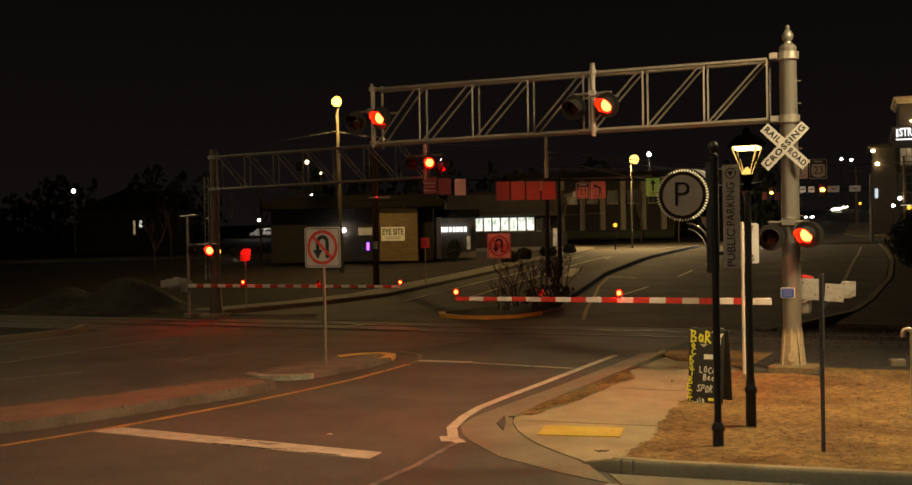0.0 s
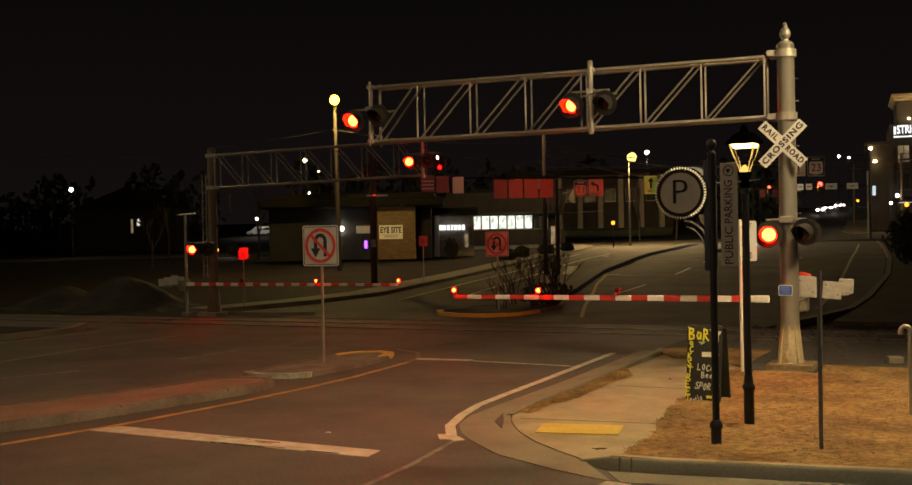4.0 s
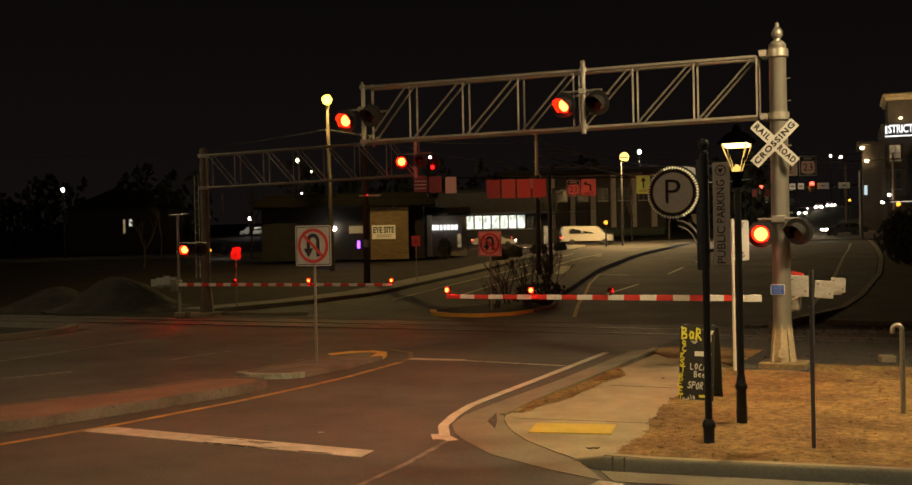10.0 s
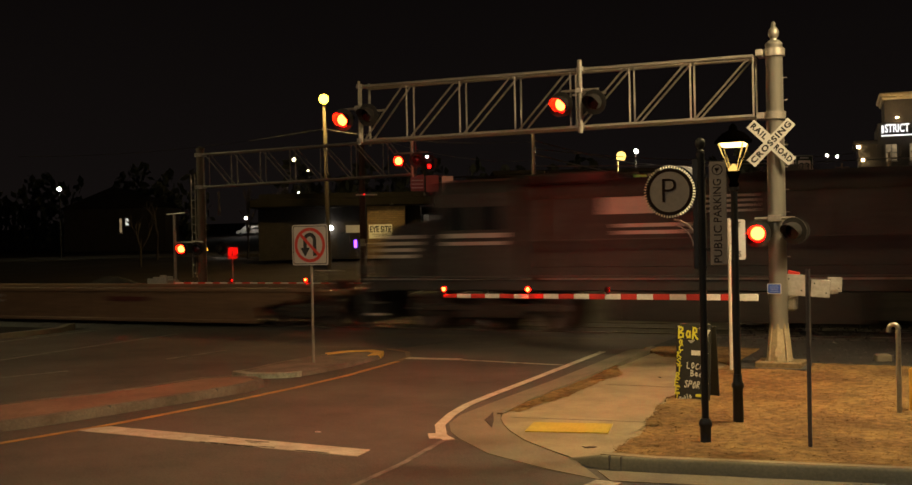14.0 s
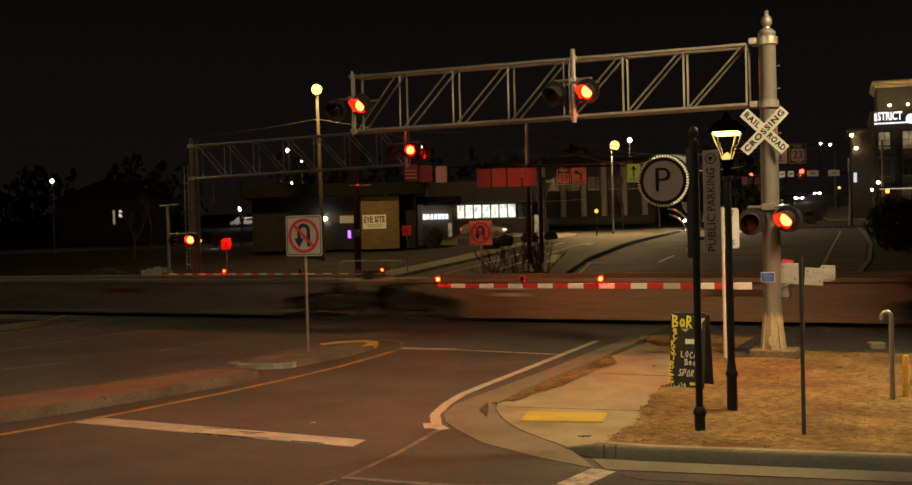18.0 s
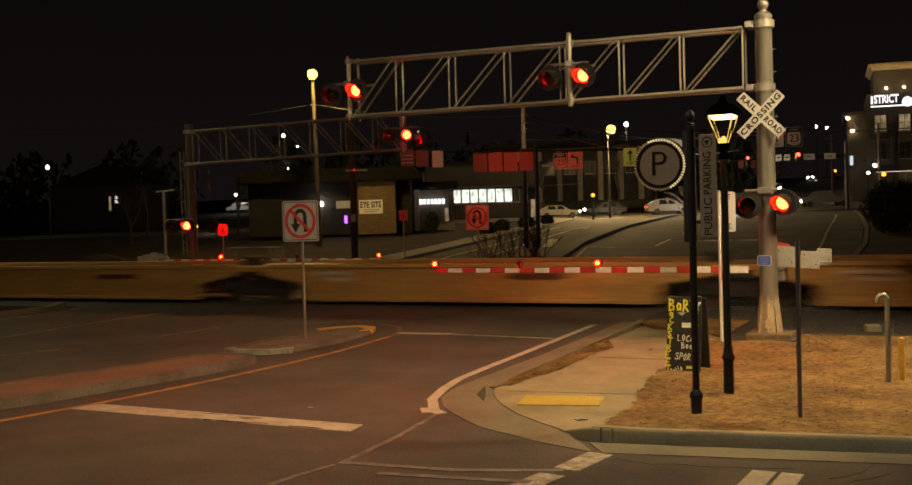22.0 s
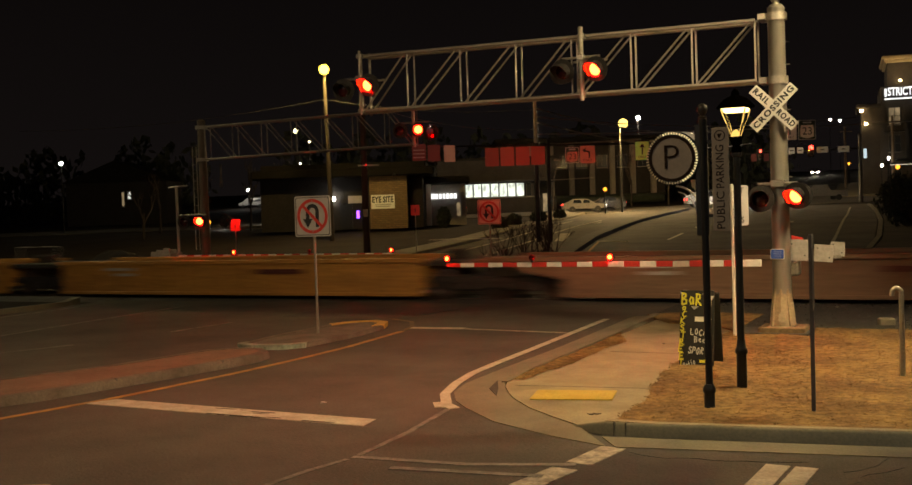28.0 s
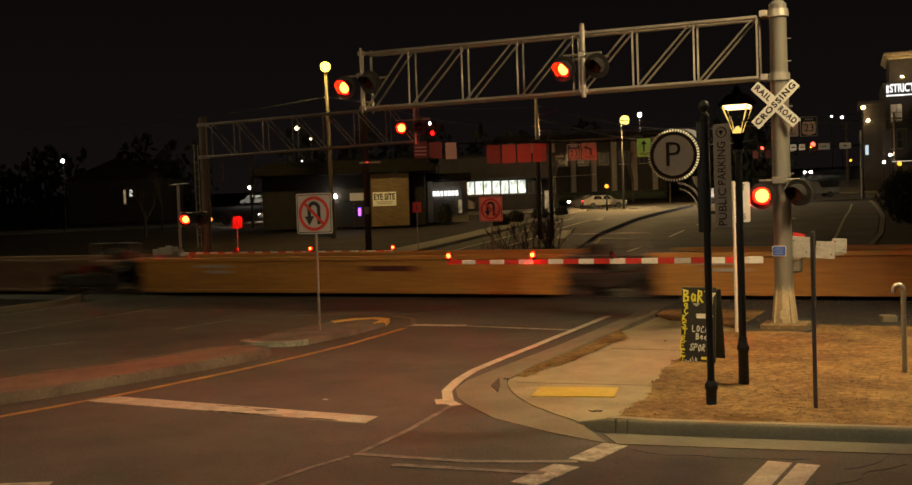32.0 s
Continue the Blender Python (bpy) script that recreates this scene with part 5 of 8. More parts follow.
STROKES = {
    "B": "00 0a 69 67 15 74 71 00", "a": "75 36 13 30 61 75 70", "R": "00 1a 69 66 15 80", "C": "89 5a 16 12 40 81", "K": "00 1a|7a 15 80", "S": "89 4a 18 36 74 71 30 02",
    "T": "0a 9a|5a 40", "E": "8a 1a 00 80|05 65", "L": "0a 00 70", "O": "4a 17 13 40 73 77 4a", "P": "00 1a 79 75 15", "A": "00 4a 80|24 74", "e": "13 74 56 25 12 50 71",
    "r": "20 26|24 46 66", "t": "39 30 60|06 66", "i": "36 30|39 38", "o": "46 14 12 40 72 74 46"}


def scrawl(s, x, z, w, h, material, thick, rz=0, slant=0.0):
    """Hand-drawn chalk letters in a line, w wide and h high."""
    b = B()
    step = w / len(s)
    for k, ch in enumerate(s):
        for line in STROKES[ch].split("|"):
            P = []
            for c in line.split():
                px_, pz_ = int(c[0], 16) / 10, int(c[1], 16) / 10
                P.append(Vector((-w / 2 + step * (k + 0.08 + 0.85 * px_) + slant * pz_ * h, 0, (pz_ - 0.5) * h + 0.06 * h * math.sin(2.3 * k))))
            for p, q in zip(P, P[1:]):
                d = q - p
                b.box((0, 0, 0), (d.length + thick * 0.7, 0.0016, thick), m=WF @ pose(x, -0.0175, z, 0, rz, 0) @ Matrix.Translation((p + q) / 2) @ pose(0, 0, 0, 0, -math.degrees(math.atan2(d.z, d.x)), 0))
    lo = new("lettering", b.mesh("lettering", material, False))
    lo.parent = fb


scrawl("BaR", -0.075, 0.455, 0.33, 0.165, CHALKYELLOW, 0.026)
for k, ch in enumerate("aCKSTREET"):
    scrawl(ch, -0.195 - 0.006 * k + 0.012 * math.sin(1.9 * k), 0.335 - 0.102 * k, 0.085, 0.085, CHALKYELLOW, 0.017)
scrawl("LOCAL", 0.07, -0.03, 0.33, 0.085, CHALKWHITE, 0.013, 3)
scrawl("Beer", 0.09, -0.135, 0.25, 0.085, CHALKWHITE, 0.013)
scrawl("SPORTS", 0.055, -0.30, 0.38, 0.095, CHALKWHITE, 0.014, 3, 0.15)
scrawl("Patio", -0.11, -0.49, 0.20, 0.085, CHALKWHITE, 0.013, -24, 0.1)
for sx, sz, a_ in ((-0.245, 0.535, 60), (-0.225, 0.53, 50), (0.10, 0.535, -50), (0.115, 0.52, -35)):
    ac = new("chalk_dash", B().box((0, 0, 0), (0.05, 0.0016, 0.008), m=WF @ pose(sx, -0.0175, sz, 0, a_, 0)).mesh("chalk_dash", CHALKWHITE))
    ac.parent = fb
vm = new("chalk_wedge", B().add([WF @ Vector(p) for p in ((-0.10, -0.0175, 0.345), (0.03, -0.0175, 0.345), (-0.035, -0.0175, 0.295))], [(0, 1, 2)]).mesh("chalk_wedge", SIGNGREY))
vm.parent = fb
wb = new("chalk_arrow", B().box((0, 0, 0), (0.16, 0.002, 0.07), m=WF @ pose(0.05, -0.018, 0.16)).add([WF @ Vector(p) for p in ((0.13, -0.018, 0.24), (0.13, -0.018, 0.08), (0.24, -0.018, 0.16))], [(0, 1, 2)]).mesh("chalk_arrow", CHALKWHITE))
wb.parent = fb
wb = new("chalk_arrow", B().box((0, 0, 0), (0.1, 0.002, 0.04), m=WF @ pose(0.1, -0.018, -0.45)).add([WF @ Vector(p) for p in ((0.15, -0.018, -0.39), (0.15, -0.018, -0.51), (0.22, -0.018, -0.45))], [(0, 1, 2)]).mesh("chalk_arrow", CHALKYELLOW))
wb.parent = fb
wb = new("chalk_glass", B().add([WF @ Vector(p) for p in ((0.17, -0.018, 0.5), (0.27, -0.018, 0.5), (0.22, -0.018, 0.42))], [(0, 1, 2)]).box((0, 0, 0), (0.012, 0.002, 0.08), m=WF @ pose(0.22, -0.018, 0.38)).mesh("chalk_glass", CHALKWHITE))
wb.parent = fb

# litter on the ground
LITTER = mat("dark_dead_leaf", (0.045, 0.028, 0.015), 0.9, var=0.3, scale=9, bump=0.1)
lr = random.Random(31)
for x, y in ((-4.30, 12.74), (-4.36, 12.70), (-4.20, 14.9), (-5.2, 19.3)):
    a_ = lr.uniform(0, 180)
    lf = [(0.05 * math.cos(radians(q)) * (1 + 0.3 * math.sin(radians(3 * q))), 0.026 * math.sin(radians(q))) for q in range(0, 360, 40)]
    lb = B().add([(px_, py_, 0.010 + 0.25 * abs(px_)) for px_, py_ in lf] + [(px_, py_, 0.004 + 0.25 * abs(px_)) for px_, py_ in lf], [tuple(range(9)), tuple(range(17, 8, -1))] + [(i, (i + 1) % 9, 9 + (i + 1) % 9, 9 + i) for i in range(9)])
    solid("dead_leaf", lb, LITTER, "curled brown dead leaf on the pavement", "leaf", "dead leaves", m=pose(x, y, 0.042, 0, 0, a_))
solid("road_stud", B().lathe([(0.045, -0.02), (0.045, 0.008), (0.02, 0.016)], seg=8), SIGNGREY, "small dull round stud set in the asphalt", "road stud", m=pose(-8.32, 12.71, 0.0))
solid("concrete_block", B().box((0, 0, 0.06), (0.30, 0.22, 0.16), bev=0.025), KERB, "small grey concrete block lying in the gravel", "block", m=pose(-1.66, 22.97, 0.05, 0, 0, 20))

# ---------------------------------------------------------------- train
LOCOBLACK = mat("locomotive_black_paint", (0.062, 0.060, 0.058), 0.55, spec=0.2, var=0.35, scale=0.8, scale2=9, bump=0.08)
LOCOGREY = mat("sooty_grey_steel", (0.085, 0.08, 0.075), 0.7, 0.2, var=0.35, scale=1.5, bump=0.2)
LOCOWHITE = mat("locomotive_white_stripe", (0.48, 0.45, 0.41), 0.55, var=0.2, scale=2.0)
TRUCKMETAL = mat("grimy_truck_steel", (0.050, 0.042, 0.036), 0.8, 0.2, var=0.4, scale=2.0, bump=0.3)
WHEELMETAL = mat("wheel_steel", (0.16, 0.12, 0.10), 0.45, 0.8, var=0.3, scale=4)
WELL_OCHRE = mat("well_car_ochre", (0.46, 0.26, 0.07), 0.6, var=0.3, scale=0.7, scale2=7, bump=0.15, col2=(0.33, 0.18, 0.05), streak=(0.4, 1, 2))
WELL_ORANGE = mat("well_car_orange", (0.50, 0.25, 0.05), 0.55, var=0.3, scale=0.7, scale2=7, bump=0.12, col2=(0.38, 0.18, 0.04), streak=(0.4, 1, 2))
WELL_BROWN = mat("well_car_brown", (0.21, 0.125, 0.068), 0.65, var=0.3, scale=0.7, scale2=7, bump=0.15, col2=(0.18, 0.11, 0.065), streak=(0.4, 1, 2))
WELL_GREY = mat("well_car_grey", (0.165, 0.14, 0.115), 0.65, var=0.3, scale=0.7, scale2=7, bump=0.15, col2=(0.10, 0.085, 0.07), streak=(0.4, 1, 2))
PLACARD = mat("dark_red_placard", (0.10, 0.022, 0.016), 0.6, var=0.2, scale=3)
HEADGLOW = glow("train_headlight", (1.0, 0.82, 0.52), 160.0)
CABGLASS = mat("cab_glass", (0.015, 0.018, 0.022), 0.08, var=0.1, scale=2, bump=0)
NUMGLOW = glow("number_board", (1.0, 0.92, 0.75), 2.0)


def wheel(parent, x, y, r):
    s = 1 if y > 0 else -1
    M = pose(x, y, r + 0.012, 90)
    return part("wheel", B().lathe([(r * .3, -0.075), (r * .75, -0.05), (r * .8, -0.06), (r, -0.06), (r + .02, 0.05 * -s), (r, 0.06), (r * .8, 0.06), (r * .7, 0.03), (r * .3, 0.06)], seg=18, m=M), WHEELMETAL, parent)


def bogie(parent, x, axles, r, name="truck", heavy=False):
    b = B()
    L = max(axles) - min(axles)
    for sy in (-0.98, 0.98):
        b.box((x, sy, r + 0.12), (L + 0.9, 0.14, 0.22), bev=0.05)
        b.box((x, sy, r - 0.05), (L * 0.55, 0.16, 0.28), bev=0.05)
        for a in axles:
            b.box((x + a, sy * 1.04, r + 0.02), (0.34, 0.16, 0.30), bev=0.05)
            if heavy:
                b.tube((x + a - 0.3, sy * 1.06, r + 0.05), (x + a - 0.3, sy * 1.06, r + 0.34), 0.09, seg=8)
                b.tube((x + a + 0.3, sy * 1.06, r + 0.05), (x + a + 0.3, sy * 1.06, r + 0.34), 0.09, seg=8)
    b.box((x, 0, r + 0.1), (0.5, 1.9, 0.3), bev=0.04)
    t = part(name, b, TRUCKMETAL, parent, "grimy cast steel truck")
    for a in axles:
        for sy in (-0.76, 0.76):
            w = wheel(t, x + a, sy, r)
        ax = new("axle", B().tube((x + a, -0.76, r + 0.012), (x + a, 0.76, r + 0.012), 0.08, seg=8).mesh("axle", WHEELMETAL))
        ax.parent = t
    return t


def locomotive(name, lights, label):
    """A six-axle freight engine; the nose's front is at x = 0 and the body runs to -22.2."""
    e = thing(name, pose(0, YT, 0), label, "locomotive")
    part("frame", B().box((-11.1, 0, 1.33), (21.6, 2.9, 0.34), bev=0.03), LOCOBLACK, e)
    for sy in (-1.5, 1.5):
        part("sill_stripe", B().box((-11.1, sy, 1.52), (21.0, 0.03, 0.10)), LOCOWHITE, e, "white stripe along the walkway edge")
        part("walkway", B().box((-11.1, sy * 0.93, 1.55), (21.2, 0.4, 0.05)), LOCOGREY, e)
    part("fuel_tank", B().prism([(-1.4, 0.38), (1.4, 0.38), (1.5, 0.7), (1.5, 1.15), (-1.5, 1.15), (-1.5, 0.7)], -3.2, 3.2, pose(-11.2, 0, 0, 90, 0, 90)), TRUCKMETAL, e, "grimy fuel tank")
    # nose and cab
    part("nose", B().prism([(0.0, 1.5), (2.0, 1.5), (2.0, 3.25), (0.55, 3.05), (0.12, 2.75)], -1.15, 1.15, pose(-2.3, 0, 0, 90) @ Matrix.Scale(-1, 4, (1, 0, 0)) @ pose(-1.5, 0, 0)), LOCOBLACK, e, "short sloped nose")
    cabp = [(-1.55, 1.5), (1.55, 1.5), (1.55, 3.9), (1.25, 4.25), (0.5, 4.36), (-0.5, 4.36), (-1.25, 4.25), (-1.55, 3.9)]
    cab = part("cab", B().prism(cabp, -1.25, 1.25, pose(-4.05, 0, 0, 90, 0, 90)), LOCOBLACK, e, "wide black cab")
    for sy in (-1.56, 1.56):
        for x in (-3.5, -4.5):
            w = new("side_window", B().box((x, sy, 3.2), (0.75, 0.03, 0.65), bev=0.01).mesh("side_window", CABGLASS))
            w.parent = cab
    for y in (-1.0, -0.36, 0.36, 1.0):
        w = new("windscreen", B().box((-2.79, y, 3.52), (0.03, 0.55, 0.6), bev=0.01).mesh("windscreen", CABGLASS))
        w.parent = cab
    # long hood
    hp = [(-1.0, 1.5), (1.0, 1.5), (1.0, 3.95), (0.8, 4.2), (-0.8, 4.2), (-1.0, 3.95)]
    part("hood", B().prism(hp, -7.9, 7.9, pose(-13.2, 0, 0, 90, 0, 90)), LOCOBLACK, e, "long black engine hood")
    part("radiator", B().prism([(-1.5, 3.55), (1.5, 3.55), (1.5, 4.2), (1.2, 4.4), (-1.2, 4.4), (-1.5, 4.2)], -2.4, 2.4, pose(-18.6, 0, 0, 90, 0, 90)), LOCOBLACK, e, "overhanging radiator section")
    part("dynamic_brake", B().box((-6.6, 0, 4.25), (2.6, 2.2, 0.3), bev=0.05), LOCOBLACK, e)
    part("exhaust", B().box((-12.4, 0, 4.28), (1.0, 0.7, 0.22), bev=0.04), LOCOGREY, e)
    for k in range(9):
        x = -6.2 - 1.5 * k
        for sy in (-1.015, 1.015):
            part("hood_door", B().box((x, sy, 2.75), (1.3, 0.03, 1.9), bev=0.01), LOCOBLACK, e)
    for sy in (-1.515, 1.515):
        for x in (-17.4, -18.6, -19.8):
            part("radiator_grille", B().box((x, sy, 3.9), (1.05, 0.03, 0.5)), LOCOGREY, e)
    # markings
    for sy in (-1.04, 1.04):
        for k in range(4):
            part("hood_stripe", B().box((-10.6 - 0.14 * k, sy, 3.62 - 0.13 * k), (2.0 - 0.28 * k, 0.012, 0.065)), LOCOWHITE, e, "white stripe of the hood emblem")
        part("emblem", B().box((-8.6, sy, 3.45), (1.9, 0.012, 0.46), bev=0.004), LOCOWHITE, e, "white emblem block on the hood")
        for k in range(2):
            part("lettering_bar", B().box((-9.0, sy, 2.72 + 0.19 * k), (1.9, 0.012, 0.1)), LOCOWHITE, e)
        part("lettering_bar", B().box((-4.05, sy * 1.505, 2.72), (1.9, 0.012, 0.13)), LOCOWHITE, e)
        part("lettering_bar", B().box((-4.05, sy * 1.505, 2.5), (1.9, 0.012, 0.1)), LOCOWHITE, e)
        for k in range(4):
            part("nose_stripe", B().box((-1.55 + 0.1 * k, sy * 1.115, 2.72 - 0.19 * k), (1.35, 0.012, 0.1)), LOCOWHITE, e, "white stripe on the nose")
            part("rear_stripe", B().box((-20.75, sy * 0.985, 2.75 - 0.19 * k), (0.7, 0.012, 0.1)), LOCOWHITE, e, "white stripe on the hood end")
    # pilot, steps, rails
    for x, s in ((-0.35, 1), (-21.85, -1)):
        part("pilot", B().prism([(-1.5, 0.2), (1.5, 0.2), (1.5, 1.2), (-1.5, 1.2)], -0.12, 0.12, pose(x, 0, 0, 90, 0, 90)), LOCOBLACK, e)
        part("coupler", B().box((x + s * 0.3, 0, 0.85), (0.6, 0.3, 0.3), bev=0.05), TRUCKMETAL, e)
        for sy in (-1.35, 1.35):
            for k in range(3):
                part("step", B().box((x - s * 0.35, sy, 0.45 + 0.35 * k), (0.5, 0.28, 0.05)), LOCOWHITE if k == 0 else LOCOGREY, e)
            part("handrail", B().path([(x - s * 0.1, sy * 1.08, 0.6), (x - s * 0.1, sy * 1.08, 2.55), (x - s * 1.2, sy * 1.08, 2.55)], 0.018, 6), LOCOWHITE, e)
    for sy in (-1.46, 1.46):
        part("handrail", B().tube((-5.6, sy, 2.55), (-21, sy, 2.55), 0.018, seg=6), LOCOGREY, e)
        for k in range(10):
            part("stanchion", B().tube((-5.8 - 1.65 * k, sy, 1.55), (-5.8 - 1.65 * k, sy, 2.55), 0.016, seg=6), LOCOGREY, e)
    bogie(e, -4.2, (-1.95, 0, 1.95), 0.53, heavy=True)
    bogie(e, -18.0, (-1.95, 0, 1.95), 0.53, heavy=True)
    glow_m = HEADGLOW if lights else CABGLASS
    part("headlight_housing", B().box((-2.72, 0, 4.16), (0.25, 0.75, 0.3), bev=0.03), LOCOBLACK, e)
    for y in (-0.17, 0.17):
        part("headlight", B().lathe([(0.1, 0), (0.09, 0.03), (0.02, 0.05)], seg=14, m=pose(-2.59, y, 4.2, 0, 90)), glow_m, e, "lit round headlight" if lights else "unlit round headlight")
    for y in (-1.0, 1.0):
        part("ditch_light", B().lathe([(0.1, 0), (0.09, 0.03), (0.02, 0.05)], seg=14, m=pose(-0.16, y, 1.78, 0, 90)), glow_m, e)
        part("ditch_light_case", B().box((-0.3, y, 1.78), (0.26, 0.27, 0.27), bev=0.03), LOCOBLACK, e)
    if lights:
        for y in (-0.72, 0.72):
            part("number_board", B().box((-2.72, y, 4.12), (0.1, 0.5, 0.2)), NUMGLOW, e, "lit number board")
        part("walkway_light", B().box((-9.55, -1.46, 2.45), (0.14, 0.05, 0.06)), NUMGLOW, e)
        part("step_light", B().box((-2.1, -1.5, 0.5), (0.3, 0.05, 0.06)), NUMGLOW, e)
    return e


def well_unit(name, L, material, label, joined=True, blunt=False):
    """One unit of a well car; its front platform joint is at x = 0, the body runs to -L. blunt: upright ends, no gussets."""
    e = thing(name, pose(0, YT, 0), label, "well car", "freight cars")
    w = L - (2.7 if blunt else 4.0 if joined else 6.0)
    cx = -L / 2
    for sy in (-1.36, 1.36):
        part("side_panel", B().box((cx, sy, 0.66), (w, 0.07, 1.02)), material, e, "tall pressed side sill")
        part("top_chord", B().box((cx, sy, 1.16), (w + (0.2 if blunt else 2.6 if joined else 4.6), 0.2, 0.13), bev=0.015), material, e)
        part("bottom_chord", B().box((cx, sy * 0.99, 0.16), (w, 0.16, 0.11), bev=0.015), material, e)
        for k in range(int(w / 1.6) + 1):
            part("side_post", B().box((cx - w / 2 + 0.1 + k * (w - .2) / int(w / 1.6), sy * 1.035, 0.66), (0.09, 0.06, 0.92)), material, e)
        part("placard", B().box((cx + 2.1, sy * 1.062, 0.86), (1.7, 0.012, 0.15)), PLACARD, e, "dark red placard on the side sill")
        for k in range(2):
            part("lettering_bar", B().box((cx - 4.4 + 0.2 * k, sy * 1.062, 0.95 - 0.18 * k), (1.3 - 0.4 * k, 0.012, 0.09)), LOCOWHITE, e)
        for s in () if blunt else (-1, 1):
            part("end_gusset", B().prism([(0, 0.6), (1.5, 0.9), (1.5, 1.1), (0, 1.1)] if s > 0 else [(0, 0.6), (0, 1.1), (-1.5, 1.1), (-1.5, 0.9)], -0.05, 0.05, pose(cx + s * w / 2, sy, 0, 90)), material, e)
    part("well_floor", B().box((cx, 0, 0.3), (w, 2.6, 0.08)), TRUCKMETAL, e)
    for s in (-1, 1):
        part("bulkhead", B().box((cx + s * (w / 2 - 0.1), 0, 0.7), (0.1, 2.6, 0.9)), material, e)
        part("end_platform", B().box((cx + s * (L / 2 - 0.85), 0, 1.06), (1.7, 2.3, 0.16), bev=0.02), TRUCKMETAL if blunt else material, e)
        part("end_rail", B().path([(cx + s * (L / 2 - 0.9), -1.15, 1.1), (cx + s * (L / 2 - 0.9), -1.15, 1.75), (cx + s * (L / 2 - 0.25), -1.15, 1.75)], 0.02, 6), LOCOWHITE, e)
    part("hitch", B().box((cx + L / 2 - 0.8, 0, 1.28), (0.5, 0.7, 0.3), bev=0.05), TRUCKMETAL, e)
    if joined:
        bogie(e, -0.05, (-0.88, 0.88), 0.44)
    else:
        bogie(e, -1.6, (-0.88, 0.88), 0.44)
        bogie(e, 1.6 - L, (-0.88, 0.88), 0.44)
    return e


eng1 = locomotive("locomotive", True, "black diesel freight locomotive with white stripes and lit headlights")
eng2 = locomotive("locomotive", False, "black diesel freight locomotive running cab-last, unlit")
TRAIN = [(eng1, 0.0, False), (eng2, -22.3 - 22.2, True)]
kinds = {}
pos = -45.0
SEQ = [(20.8, "b"), (26.5, "g"), (17.5, "b"), (23.0, "g"), (17.0, "o"), (15.2, "o"), (15.0, "o"), (15.0, "o"), (16.7, "o"), (20.7, "b"), (19.8, "g"), (19.8, "b"),
       (16.8, "p"), (15.8, "p"), (14.4, "p"), (14.8, "p"), (17.5, "p"), (20.0, "b"), (20.0, "g")]
NAMES = {"p": (WELL_ORANGE, "empty orange well car with plain upright ends"), "o": (WELL_OCHRE, "empty ochre well car with ribbed steel sides"), "b": (WELL_BROWN, "empty rusty brown well car with ribbed sides"), "g": (WELL_GREY, "empty faded grey well car with ribbed sides")}
for L, k in SEQ:
    if (L, k) not in kinds:
        kinds[L, k] = well_unit("well_car", L, *NAMES[k], k in "op", k == "p")
        u = kinds[L, k]
    else:
        u = copy_thing(kinds[L, k], pose(0, YT, 0))
    TRAIN.append((u, pos, False))
    pos -= L
V_TRAIN, X_TRAIN = 16.5, -21.7


def train_rows(off, turned):
    r = []
    for t in (0, 0.1, 4, 8, 12, 16, 20, 24, 28, 31.9, 32):
        r.append((t, pose(X_TRAIN + V_TRAIN * (t - 11) + off, YT, 0, 0, 0, 180 if turned else 0)))
    return r


for ob, off, turned in TRAIN:
    MOVES.append((ob, train_rows(off, turned)))

# ---------------------------------------------------------------- rear-facing flashers, so that both ways are warned
for x, z, right in ((-4.148, 5.31, False), (-3.457, 5.31, True), (-9.235, 5.345, False), (-8.587, 5.405, True)):
    k_ = (NM[0] + x) / NM[1]
    h_ = flasher(gan, (x + 0.8 * k_, 0.42, z + 0.8 * (z - 2.7) / NM[1]), 180, not right)
for x in (-3.745, -8.885):
    part("signal_arm", B().tube((x - 0.36, 0.3, 5.58), (x + 0.36, 0.3, 5.58), 0.026, seg=8).tube((x, -0.27, 5.58), (x, 0.3, 5.58), 0.026, seg=8), GALV, gan)
for x, right in ((-0.33, True), (0.29, False)):
    flasher(gan, (x, 0.36, 2.68), 180, right)
flasher(fg, (0.55, 0.42, 2.45), 180, True)
flasher(fg, (9.28, 0.42, 5.2), 180, True)
# the second is no lamp: a glowing cell for red light on the hood
for name_, x, z, r_, m_ in (("side_light", 9.33, 5.38, 0.045, WHITEPEEP), ("side_glint", 9.41, 5.05, 0.055, REDGLOW)):
    hs_ = part(name_, B().tube((x, 0.16, z), (x, 0.22, z), r_ * 1.3, seg=10), HOOD, fg)
    ln = new("lens", lens_mesh(r_, m_, False))
    ln.parent = hs_
    MOVES.append((ln, flash_rows(pose(x, 0.11, z), False)))
# beams of the flashers, which the lenses throw along the road
RED = (1.0, 0.018, 0.012)
